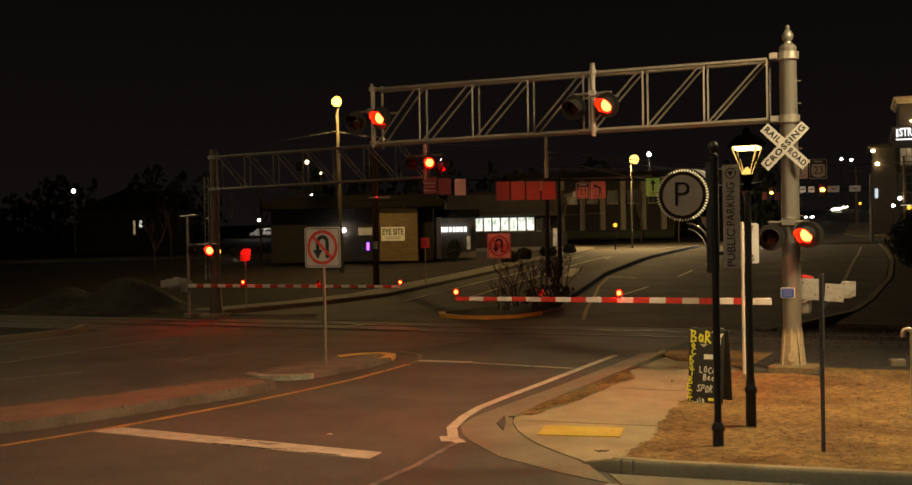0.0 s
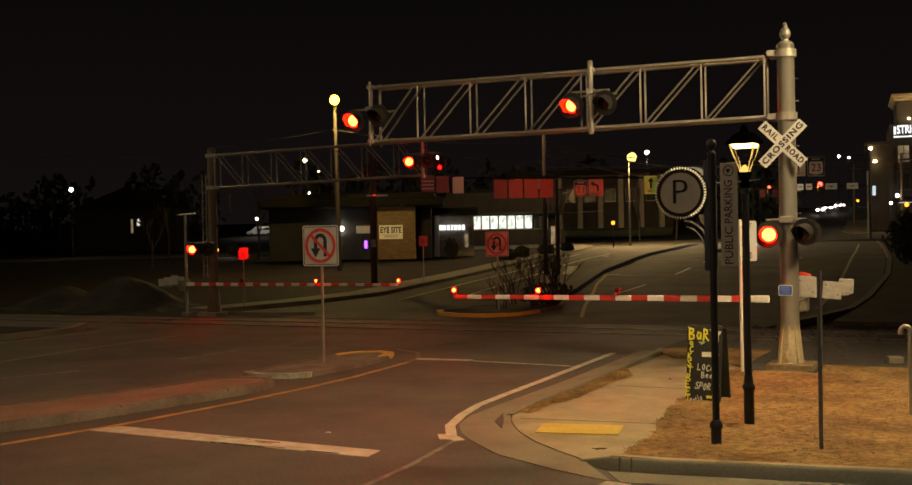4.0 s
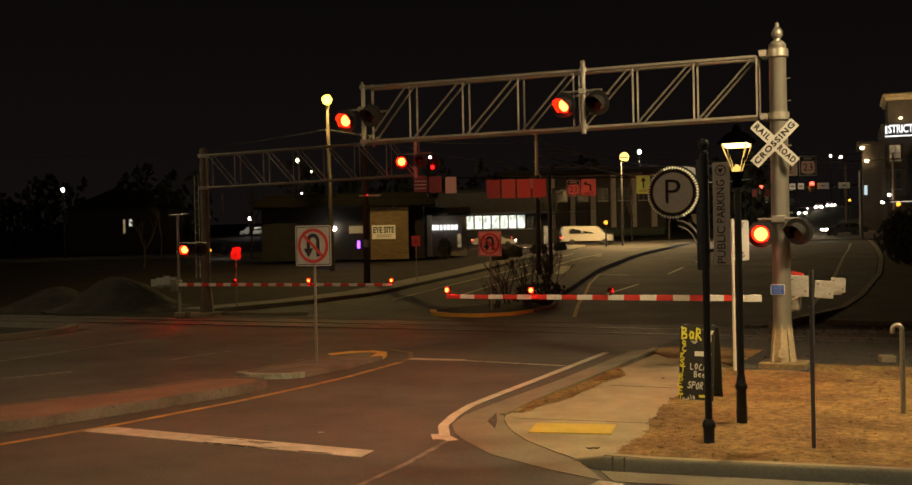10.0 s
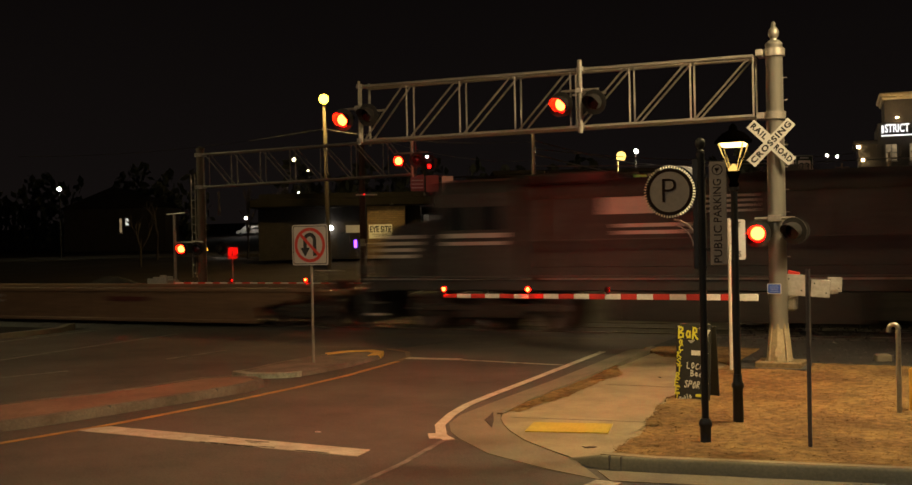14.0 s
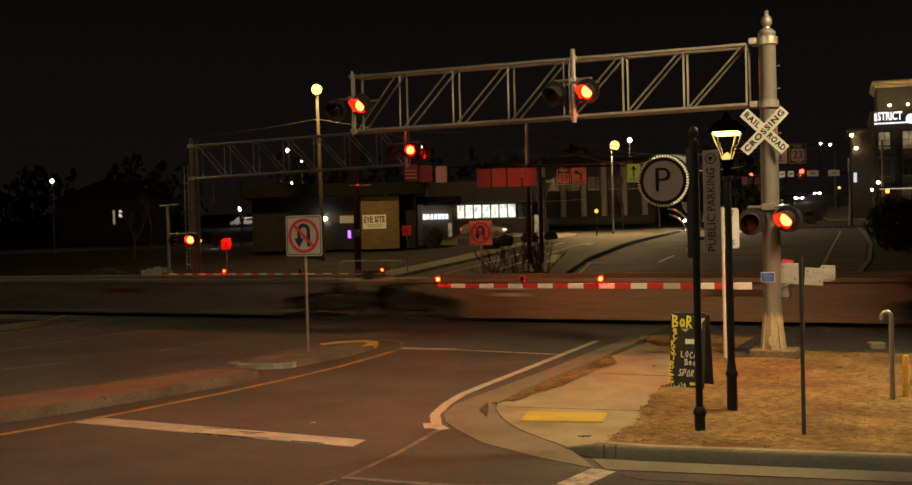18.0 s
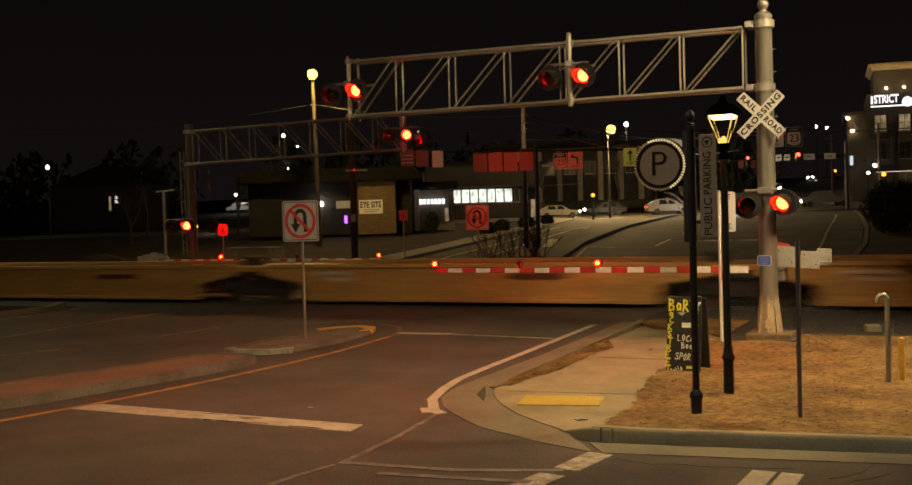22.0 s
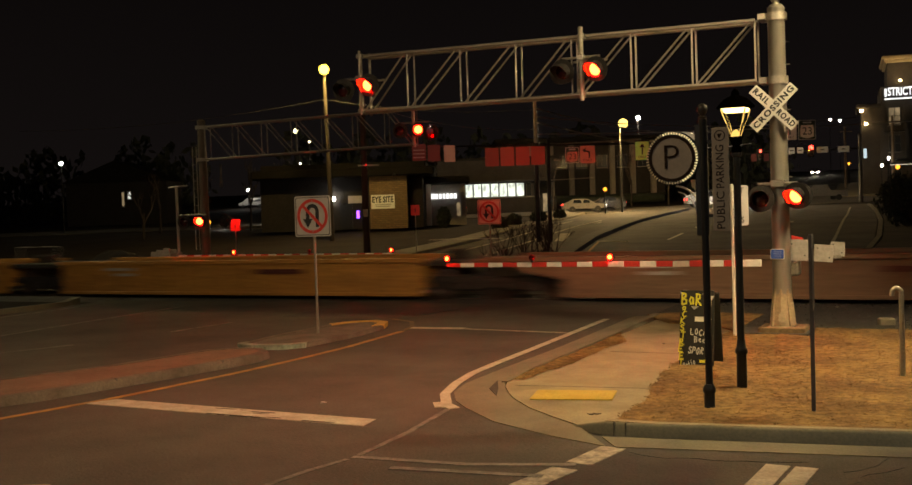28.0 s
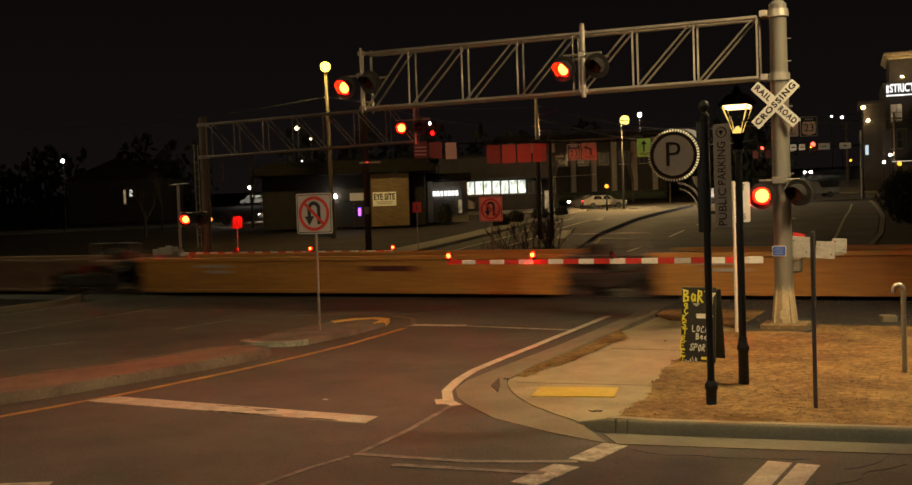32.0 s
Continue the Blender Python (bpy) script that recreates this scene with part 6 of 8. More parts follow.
for x, y, z, tx, ty, tz, p, cone in ((-7.2, 21.6, 5.3, -20, 60, 5.2, 950, 22), (-12.3, 21.6, 5.3, -24, 60, 5.0, 950, 22), (-3.3, 21.5, 2.6, -17, 38, 2.8, 650, 32), (-7.2, 21.7, 5.0, -11, 29, 1.4, 320, 40),
                                     (-7.2, 20.1, 5.2, -9, 10, 0.0, 1020, 44), (-12.3, 20.1, 5.2, -13, 9, 0.0, 420, 44), (-16.8, 30.9, 5.2, -14, 0, 1.0, 700, 44), (-26.0, 32.1, 2.45, -33, 62, 1.5, 260, 44)):
    lamp("flasher_beam", "SPOT", (x, y, z), p, RED, 0.15, (tx, ty, tz), cone)
lamp("flasher_beam", "SPOT", (-26.0, 31.0, 2.45), 60, RED, 0.15, (-29, 24, 0.2), 130)

def lit_glass(name, col, strength):
    """Lit window: uneven light behind glass."""
    m = bpy.data.materials.new(name)
    m.use_nodes = True
    n, l = m.node_tree.nodes, m.node_tree.links
    b = n["Principled BSDF"]
    t = n.new("ShaderNodeTexCoord")
    v = n.new("ShaderNodeTexNoise")
    v.inputs["Scale"].default_value = 1.6
    v.inputs["Detail"].default_value = 5
    mp = n.new("ShaderNodeMapping")
    mp.inputs["Scale"].default_value = (1.5, 1, 0.8)
    l.new(t.outputs["Object"], mp.inputs["Vector"])
    l.new(mp.outputs["Vector"], v.inputs["Vector"])
    r = n.new("ShaderNodeMapRange")
    r.inputs["From Min"].default_value, r.inputs["From Max"].default_value = 0.35, 0.65
    r.inputs["To Min"].default_value, r.inputs["To Max"].default_value = strength * 0.45, strength * 1.3
    l.new(v.outputs["Fac"], r.inputs["Value"])
    b.inputs["Base Color"].default_value = (0.1, 0.1, 0.1, 1)
    b.inputs["Roughness"].default_value = 0.1
    b.inputs["Emission Color"].default_value = (*col, 1)
    l.new(r.outputs["Result"], b.inputs["Emission Strength"])
    return m


quad_strip([([(-21.75, 58.6), (-22.9, 62.4), (-24.1, 66.0)], 0.65)], h=0.012, material=WORNPAINT, name="lane_marking_far", label="worn pale lane marking on the far road")
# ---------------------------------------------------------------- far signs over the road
REDTINTFAR = RETROFAR
# green-heavy tint, so the sign reads lamp-yellow under the red beams
YELLOWTINT = retro("yellow_lit_tint_sheet", (0.36, 0.95, 0.26), 17, 0.28)
PALESHEET = retro("retroreflective_pale_sheet", (0.66, 0.55, 0.48), 8)


def uv(u, v, z=None, rz=0):
    x, y = town(u, v)
    return pose(x, y, zt(y) if z is None else z, 0, 0, 25.87 + rz)


sp = thing("span_pole", uv(4.8, 62.3), "tall steel strain pole carrying overhead signs", "utility pole")
zb = zt(town(4.8, 62.3)[1])
# one pole in two tones: its unlit foot and lit top are painted
part("pole", B().lathe([(0.15, -0.1), (0.12, 5.9 - zb)], seg=12), BLACKMETAL, sp, "lower pole, painted black as if unlit")
part("pole_top", B().lathe([(0.12, 5.9 - zb), (0.09, 8.6 - zb)], seg=12), GALV, sp, "upper pole in galvanised grey, as if lamplit")
part("cap", B().lathe([(0.11, 8.6 - zb), (0.05, 8.67 - zb)], seg=10), GALV, sp)
part("sign_beam", B().tube((-7.5, 0, 6.2 - zb), (7.0, 0, 5.95 - zb), 0.05, seg=8), BLACKMETAL, sp, "dark horizontal sign beam")
part("collar", B().lathe([(0.2, 5.95 - zb), (0.2, 6.2 - zb)], seg=10), BLACKMETAL, sp)


def overhead(u0, u1, z0, z1, name, label, face=SIGNWHITE, draw=None):
    w, hh = u1 - u0, z1 - z0
    e = thing(name, uv((u0 + u1) / 2, 62, z0), label, "road sign", "overhead signs")
    part("panel", plate(B(), (0, 0, hh / 2), w, hh, 0.02, 0.05), face, e)
    for sx in (-0.25 * w, 0.25 * w):
        part("hanger", B().box((sx, 0.06, hh / 2), (0.04, 0.05, hh + 0.02)), BLACKMETAL, e)
    if draw:
        draw(e, w, hh)
    return e


def draw_23(e, w, hh, sheet=None):
    part("black_field", plate(B(), (0, -0.008, hh / 2), w * 0.92, hh * 0.92, 0.006, 0.05), mat("dark_green_field", (0.05, 0.07, 0.04), 0.6), e)
    part("shield", B().prism([(-.36, -.3), (0, -.4), (.36, -.3), (.38, .05), (.33, .34), (-.33, .34), (-.38, .05)], 0, -0.004, Matrix.Translation((0, -0.014, hh / 2 - 0.08)) @ Matrix.Scale(w / 0.95, 4) @ UP), sheet or REDTINTFAR, e, "route shield with dark numerals")
    letters("numerals", "23", 0.62 * w, pose(0, -0.022, hh / 2 - 0.09), SIGNBLACK, e, width=0.54 * w)
    part("header_bar", plate(B(), (0, -0.016, hh * 0.87), w * 0.5, hh * 0.08, 0.003, 0.01), SIGNWHITE, e)


def draw_left(e, w, hh):
    letters("lettering", "ONLY", 0.22 * w, pose(0, -0.006, hh * 0.16), SIGNBLACK, e, width=0.62 * w)
    a = B().box((0.12 * w, -0.005, hh * 0.48), (0.11 * w, 0.004, hh * 0.38)).box((-0.03 * w, -0.005, hh * 0.68), (0.36 * w, 0.004, 0.11 * w), m=pose(-0.05 * w, -0.0055, hh * 0.68, 0, 20, 0))
    a.add([(-0.36 * w, -0.006, hh * 0.76), (-0.16 * w, -0.006, hh * 0.60), (-0.12 * w, -0.006, hh * 0.86)], [(0, 1, 2)])
    part("arrow", a, SIGNBLACK, e, "black left-turn arrow")


def draw_up(e, w, hh):
    letters("lettering", "ONLY", 0.22 * w, pose(0, -0.006, hh * 0.16), SIGNBLACK, e, width=0.62 * w)
    a = B().box((0, -0.005, hh * 0.52), (0.1 * w, 0.004, hh * 0.45))
    a.add([(-0.2 * w, -0.006, hh * 0.68), (0.2 * w, -0.006, hh * 0.68), (0, -0.006, hh * 0.9)], [(0, 1, 2)])
    part("arrow", a, SIGNBLACK, e, "black upward arrow")


def draw_stripes(e, w, hh):
    # streaks of reflected light, drawn as grey bars
    for k in range(3):
        part("glint_bar", plate(B(), (0, -0.004, hh * (0.2 + 0.22 * k)), w * 0.85, 0.05, 0.003, 0.01), SIGNGREY, e)


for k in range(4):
    overhead(1.84 + 0.885 * k, 2.62 + 0.885 * k, 4.92, 5.99, "overhead_sign", "blank overhead sign panel tinted red as if lit by the flashers", REDTINTDIM if k == 0 else REDTINT)
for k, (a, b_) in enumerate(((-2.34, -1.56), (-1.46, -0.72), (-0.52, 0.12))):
    overhead(a, b_, 5.38 - 0.06 * k, 6.33 - 0.06 * k, "overhead_sign", "blank overhead sign panel tinted dull red as if lit", PINKTINT if k == 2 else REDTINTDIM, draw_stripes if k == 0 else None)
overhead(6.46, 7.24, 4.95, 5.86, "route_sign", "overhead route 23 shield sign", SIGNWHITE, draw_23)
overhead(7.30, 8.16, 4.93, 5.92, "lane_sign", "overhead turn-only lane sign with a bent arrow", REDTINTFAR, draw_left)
overhead(10.49, 11.28, 5.00, 6.06, "lane_sign", "overhead straight-ahead only sign, tinted to look lit yellow", YELLOWTINT, draw_up)
overhead(19.88, 20.88, 5.84, 6.98, "route_sign", "overhead route 23 shield sign", SIGNWHITE, lambda e, w, hh: draw_23(e, w, hh, PALESHEET))
overhead(19.0, 19.78, 5.86, 6.82, "lane_sign", "overhead lane-use sign beside a route shield", PALESHEET, draw_up)
sp3 = thing("span_pole", uv(5.53, 62.6), "black signal pole beside the overhead signs", "utility pole")
part("pole", B().lathe([(0.13, -0.1), (0.11, 5.9)], seg=10), BLACKMETAL, sp3)
part("cap", B().lathe([(0.12, 5.9), (0.04, 5.96)], seg=10), BLACKMETAL, sp3)
part("arm", B().tube((0, 0, 5.6), (5.4, 0, 5.75), 0.05, seg=8), GALV, sp3, "pale horizontal mast arm")
part("lower_arm", B().tube((0, 0, 3.55), (2.6, 0, 3.62), 0.03, seg=6), GALV, sp3)
part("bracket_lamp", B().box((0.55, -0.1, 4.72), (0.5, 0.2, 0.12), bev=0.04), GALV, sp3)
sp2 = thing("span_pole", uv(36, 62.3), "dark strain pole at the far roadside", "utility pole")
part("pole", B().lathe([(0.15, -0.1), (0.1, 7.2)], seg=10), BLACKMETAL, sp2)
part("cap", B().lathe([(0.11, 7.2), (0.04, 7.28)], seg=10), BLACKMETAL, sp2)

# ---------------------------------------------------------------- poles and lamps beyond the tracks
wpole = thing("utility_pole", uv(-8.75, 75), "weathered wooden utility pole with a sodium street light", "utility pole")
z0 = zt(town(-8.75, 75)[1])
part("pole", B().tube((0.15, 0, -0.1), (0, 0, 12.15 - z0), 0.17, 0.11, seg=10), mat("dark_creosote_pole", (0.05, 0.037, 0.026), 0.9, var=0.35, scale=3, scale2=20, bump=0.5, streak=(1, 1, 0.08)), wpole)
part("lamp_bracket", B().path([(0, 0, 11.5 - z0), (0.2, -0.3, 12.2 - z0), (0.15, -0.6, 12.42 - z0)], 0.03, 6), GALV, wpole)
part("lamp_head", B().lathe([(0.04, 0.28), (0.17, 0.2), (0.2, 0.12)], (0.1, -0.7, 12.36 - z0), seg=12), GALV, wpole)
part("lamp_lens", B().lathe([(0.02, -0.34)] + [(0.34 * math.cos(radians(a)), 0.34 * math.sin(radians(a))) for a in range(-75, 76, 15)] + [(0.02, 0.34)], (0.1, -0.9, 12.36 - z0), seg=24), glow("sodium_bright", (1.0, 0.62, 0.045), 12.0), wpole, "bright yellow sodium lens")
part("insulator", B().lathe([(0.05, 0), (0.06, 0.06), (0.03, 0.14)], (-0.14, 0, 10.3 - z0), seg=8), BLACKMETAL, wpole)
x_, y_ = town(-8.3, 73.2)
lamp("sodium_light", "POINT", (x_, y_, 12.3), 4800, (1.0, 0.66, 0.20), 0.2)
rp_ = thing("utility_pole", uv(-4.8, 58), "stout wooden pole tinted red as if lit by the signals", "utility pole")
# the signals' red light is mixed into the wood colour
part("pole", B().lathe([(0.19, -0.1), (0.15, 8.6)], seg=12), mat("red_tinted_wood_pole", (0.075, 0.038, 0.027), 0.9, var=0.3, scale=3, scale2=20, bump=0.4, streak=(1, 1, 0.08)), rp_)
part("crossarm", B().box((0.25, -0.2, 4.76), (1.15, 0.06, 0.07)), GALV, rp_)
part("red_indicator", B().lathe([(0.01, -0.05), (0.045, -0.03), (0.045, 0.03), (0.01, 0.05)], (0.12, -0.27, 4.78), seg=10), glow("red_pilot_light", (1.0, 0.02, 0.015), 1.6), rp_, "small red pilot light")
part("meter_box", B().box((0, -0.24, 2.2), (0.26, 0.16, 0.4), bev=0.02), GALV, rp_)
stp = thing("street_lamp", uv(17.4, 112), "street lamp with a bright sodium head at the intersection", "street lamp", "street lamps")
z0 = zt(town(17.4, 112)[1])
part("pole", B().lathe([(0.13, -0.1), (0.08, 10.4 - z0)], seg=10), BLACKMETAL, stp)
part("head", B().box((0.15, -0.3, 10.75 - z0), (0.5, 0.9, 0.2), bev=0.06), BLACKMETAL, stp)
part("lens", B().lathe([(0.02, -0.5)] + [(0.5 * math.cos(radians(a)), 0.5 * math.sin(radians(a))) for a in range(-75, 76, 15)] + [(0.02, 0.5)], (0.15, -1.2, 10.62 - z0), seg=24), glow("sodium_far", (1.0, 0.66, 0.15), 2.6), stp, "bright sodium lens")
x_, y_ = town(17.5, 109.9)
lamp("intersection_light", "POINT", (x_, y_, 10.0), 14000, (1.0, 0.64, 0.24), 0.25)


def light_pole(u, v, z, glowm, r=0.14, label="distant street lamp burning white", power=0, col=WHITE):
    e = thing("distant_lamp", uv(u, v), label, "street lamp", "distant lamps")
    zz = zt(town(u, v)[1])
    part("pole", B().lathe([(0.09, -0.1), (0.06, z - zz)], seg=8), BLACKMETAL, e)
    part("lens", B().lathe([(0.02 * r, -r)] + [(r * math.cos(radians(a)), r * math.sin(radians(a))) for a in range(-72, 73, 24)] + [(0.02 * r, r)], (0, -0.12, z - zz), seg=14), glowm, e)
    if power:
        x, y = town(u, v - 1.8)
        lamp("distant_light", "POINT", (x, y, z - 0.3), power, col, 0.2)
    return e


WG = glow("white_bright", (1.0, 0.93, 0.78), 50.0)
AG = glow("amber_bright", (1.0, 0.38, 0.03), 2.4)
light_pole(25.85, 150, 14.1, WG, 0.28, "distant street lamp burning white", 5000, (1.0, 0.8, 0.55))
light_pole(-43.6, 120, 8.9, glow("cool_white", (0.95, 1.0, 0.75), 60.0), 0.2, "white yard light in the dark")
light_pole(-43.6, 228, 7.6, WG, 0.3, "parking lot lamp burning white", 450)
light_pole(-23.46, 110, 2.02, WG, 0.13, "small white lamp behind the far gate", 40)
solid("kerb_lot", B().strip([(-67, 87.3), (-62, 90.3)], [(-66.8, 86.9), (-61.8, 89.9)], 0.2, -0.1), CONCRETE, "low pale kerb at the edge of the dark lot", "kerb", kind="structure")
light_pole(-25.13, 110, 1.93, AG, 0.2, "small amber lamp behind the far gate")
light_pole(28.6, 110, 3.4, WG, 0.2, "small bright lamp beside the far road", 900)
light_pole(-17.4, 120, 11.65, glow("warm_lamp", (1.0, 0.80, 0.45), 6.0), 0.24, "distant warm lamp among bare branches", 160, (1.0, 0.72, 0.3))
light_pole(-15.9, 120, 10.4, MATS["warm_lamp"], 0.12, "distant warm lamp among bare branches")
light_pole(-17.0, 120, 8.0, WG, 0.08, "small distant white lamp among bare branches")
light_pole(91, 260, 20.5, WG, 0.3, "distant street lamp on the hill")
light_pole(93.4, 260, 20.2, WG, 0.3, "distant street lamp on the hill")
light_pole(15.1, 108, 3.9, AG, 0.2, "amber warning light by the road")
light_pole(66, 180, 7.6, AG, 0.22, "amber lamp at the foot of the hill")
light_pole(69, 182, 8.6, WG, 0.16, "small white lamp at the foot of the hill")
light_pole(52.7, 128, 5.6, AG, 0.26, "amber walk-signal lamp near the corner building")
light_pole(51.7, 128.2, 6.7, WG, 0.17, "white lamp near the corner building")
light_pole(50.2, 126.4, 5.8, WG, 0.15, "white lamp near the corner building")


def signal_head(u, v, z, label, change=False, r=0.15):
    e = thing("traffic_signal", uv(u, v, z), label, "traffic signal", "traffic signals")
    part("housing", B().box((0, 0.1, 0), (0.36, 0.25, 1.05), bev=0.03), BLACKMETAL, e)
    part("backplate", B().box((0, 0.14, 0), (0.62, 0.02, 1.3)), BLACKMETAL, e)
    for k, m in enumerate(((REDSIG, CELLOFF), (AMBSIG, CELLOFF), (CELLOFF, CELLOFF))):
        b1 = disc(B(), (0, -0.006, 0), r, 0.01, 14)
        b2 = disc(B(), (0, 0.006, 0), r, 0.01, 14)
        me = bpy.data.meshes.new("cell")
        me.from_pydata(b1.v + b2.v, [], b1.f + [tuple(i + len(b1.v) for i in q) for q in b2.f])
        for i, p in enumerate(me.polygons):
            p.material_index = 0 if i < len(b1.f) else 1
        me.materials.append(m[0])
        me.materials.append(m[1])
        c = new("signal_lens", me)
        c.parent = e
        base = pose(0, -0.05, 0.33 - 0.33 * k)
        c.matrix_local = base if k == 0 else base @ pose(0, 0, 0, 0, 0, 180)
        if change and k < 2:
            a0, a1 = (180, 360) if k == 0 else (0, 180)
            MOVES.append((c, [(0, base @ pose(0, 0, 0, 0, 0, a0)), (1.30, base @ pose(0, 0, 0, 0, 0, a0)), (1.34, base @ pose(0, 0, 0, 0, 0, a0 + 60)), (1.38, base @ pose(0, 0, 0, 0, 0, a0 + 120)), (1.42, base @ pose(0, 0, 0, 0, 0, a1)), (32, base @ pose(0, 0, 0, 0, 0, a1))]))
        b3_ = B()
        b3_.tube((0, -0.04, 0.33 - 0.33 * k), (0, -0.22, 0.36 - 0.33 * k), 0.155, 0.15, seg=12, caps=False)
        part("visor", b3_, BLACKMETAL, e)
    return e


REDSIG = glow("signal_red", (1.0, 0.03, 0.018), 18.0)
AMBSIG = glow("signal_amber", (1.0, 0.35, 0.03), 40.0)
CELLOFF = mat("unlit_signal_cell", (0.03, 0.02, 0.015), 0.3, var=0.1)
signal_head(37.2, 112, 7.2, "traffic signal showing red over the far intersection", True, 0.24)
signal_head(31.9, 112, 7.0, "left-turn traffic signal with a small red light", True)
for k, du in enumerate((34.2, 35.2, 36.1, 38.4, 40.6)):
    e = thing("overhead_sign", uv(du, 112.1, 7.0), "small white overhead street sign", "road sign", "overhead signs")
    part("panel", plate(B(), (0, 0, 0.3), 0.62 if k < 3 else 1.2, 0.62, 0.02, 0.03), SIGNWHITE, e)
    part("text_bar", plate(B(), (0, -0.005, 0.3), 0.4, 0.1, 0.004, 0.01), SIGNBLACK, e)
for du in (31.25, 32.55):
    e = thing("overhead_sign", uv(du, 112.1, 6.35), "small overhead sign beside the left-turn signal, tinted red as if lit", "road sign", "overhead signs")
    part("panel", plate(B(), (0, 0, 0.35), 0.55, 0.8, 0.02, 0.03), REDTINT, e)
    part("bracket", B().box((0, 0.04, 0.75), (0.05, 0.05, 0.5)), BLACKMETAL, e)
ma = thing("signal_mast", uv(42.4, 112.4), "dark signal mast with a long arm over the far road", "signal mast")
part("pole", B().lathe([(0.22, -0.1), (0.17, 7.1)], seg=10), mat("dull_grey_pole", (0.05, 0.048, 0.046), 0.6, 0.2, var=0.15), ma)
part("arm", B().tube((0, 0, 5.6), (-13, 0, 5.4), 0.1, 0.06, seg=8), BLACKMETAL, ma)
part("lit_sign", B().box((0.55, 0, 5.05), (0.32, 0.12, 1.0), bev=0.03), glow("cool_lit_sign", (0.75, 0.92, 1.0), 0.8), ma, "small lit upright sign")
for u, v in ((60, 165), (52.2, 128)):
    e = thing("utility_pole", uv(u, v), "dark utility pole beside the far road", "utility pole")
    part("pole", B().lathe([(0.22, -0.1), (0.15, 9.5)], seg=8), WOODPOLE, e)
    part("crossarm", B().box((0, 0, 8.8), (2.2, 0.1, 0.1)), WOODPOLE, e)

# overhead wires
# pale colour, so that wires near the lamps read as lit
WIRE = mat("overhead_wire", (0.28, 0.26, 0.23), 0.5, 0.3, var=0.1)


def wire(a, b, sag, r=0.012, n=9, material=WIRE):
    bm = B()
    A, Bv = Vector(a), Vector(b)
    pts = []
    for i in range(n + 1):
        t = i / n
        p = A.lerp(Bv, t)
        p.z -= 4 * sag * t * (1 - t)
        pts.append(p)
    bm.path(pts, r, 4)
    return solid("overhead_wire", bm, material, "thin overhead utility wire", "wire", "overhead wires")


def W(u, v, z):
    return (*town(u, v), z)


# darker copy of the wire colour, for lengths that should read unlit
UNLITWIRE = mat("unlit_wire", (0.035, 0.032, 0.03), 0.7, var=0.1)
wire(W(-8.9, 75, 10.4), W(-30, 75, 8.9), 0.5, material=UNLITWIRE)
wire(W(-8.7, 75, 10.4), W(4.8, 62.3, 8.1), 0.4, material=UNLITWIRE)
wire(W(4.8, 62.3, 6.7), W(36, 62.3, 7.1), 0.3, 0.03)
wire(W(4.8, 62.3, 7.4), W(31, 112, 8.2), 0.9, 0.045)
wire(W(4.8, 62.3, 8.2), W(24, 95, 8.6), 0.7, 0.04)
wire(W(4.8, 62.3, 7.7), W(30, 80, 8.3), 0.6, 0.03)
wire(W(-4.8, 58, 8.4), W(4.8, 62.3, 7.0), 0.5)

# small square signs on posts, the flashers' red tinted into their sheets
SIGNREDTINT = retro("small_red_tinted_sheet", (0.38, 0.05, 0.042), 21, 0.28)
SIGNREDTINTDIM = retro("small_dim_red_tinted_sheet", (0.17, 0.03, 0.026), 21, 0.28)
for x, y, w, zz, ln in ((-26.48, 34.6, 0.42, 2.03, "small square sign on a post beside the far gate"), (-26.3, 49.5, 0.47, 2.05, "small square sign on a post in the verge")):
    e = thing("small_sign", pose(x, y, zt(y), 0, 0, 15), ln, "road sign", "small signs")
    part("post", B().tube((0, 0.03, -0.05), (0, 0.03, zz + w), 0.025, seg=6), GALV, e)
    part("panel", plate(B(), (0, 0, zz + w / 2), w, w * 1.15, 0.01, 0.03), SIGNREDTINTDIM if w < 0.45 else SIGNREDTINT, e)
    part("mark", plate(B(), (0, -0.004, zz + w / 2), 0.05, w * 0.5, 0.002, 0.01), SIGNBLACK, e)
e = thing("small_sign", uv(22.5, 100), "pale triangular sign on a post at the far kerb", "road sign", "small signs")
part("post", B().tube((0, 0.03, -0.05), (0, 0.03, 3.0), 0.04, seg=6), GALV, e)
part("panel", B().prism([(-.55, .45), (.55, .45), (.4, -.2), (0, -.7), (-.4, -.2)][::-1], 0, -0.02, Matrix.Translation((0, 0, 2.6)) @ UP), SIGNWHITE, e)

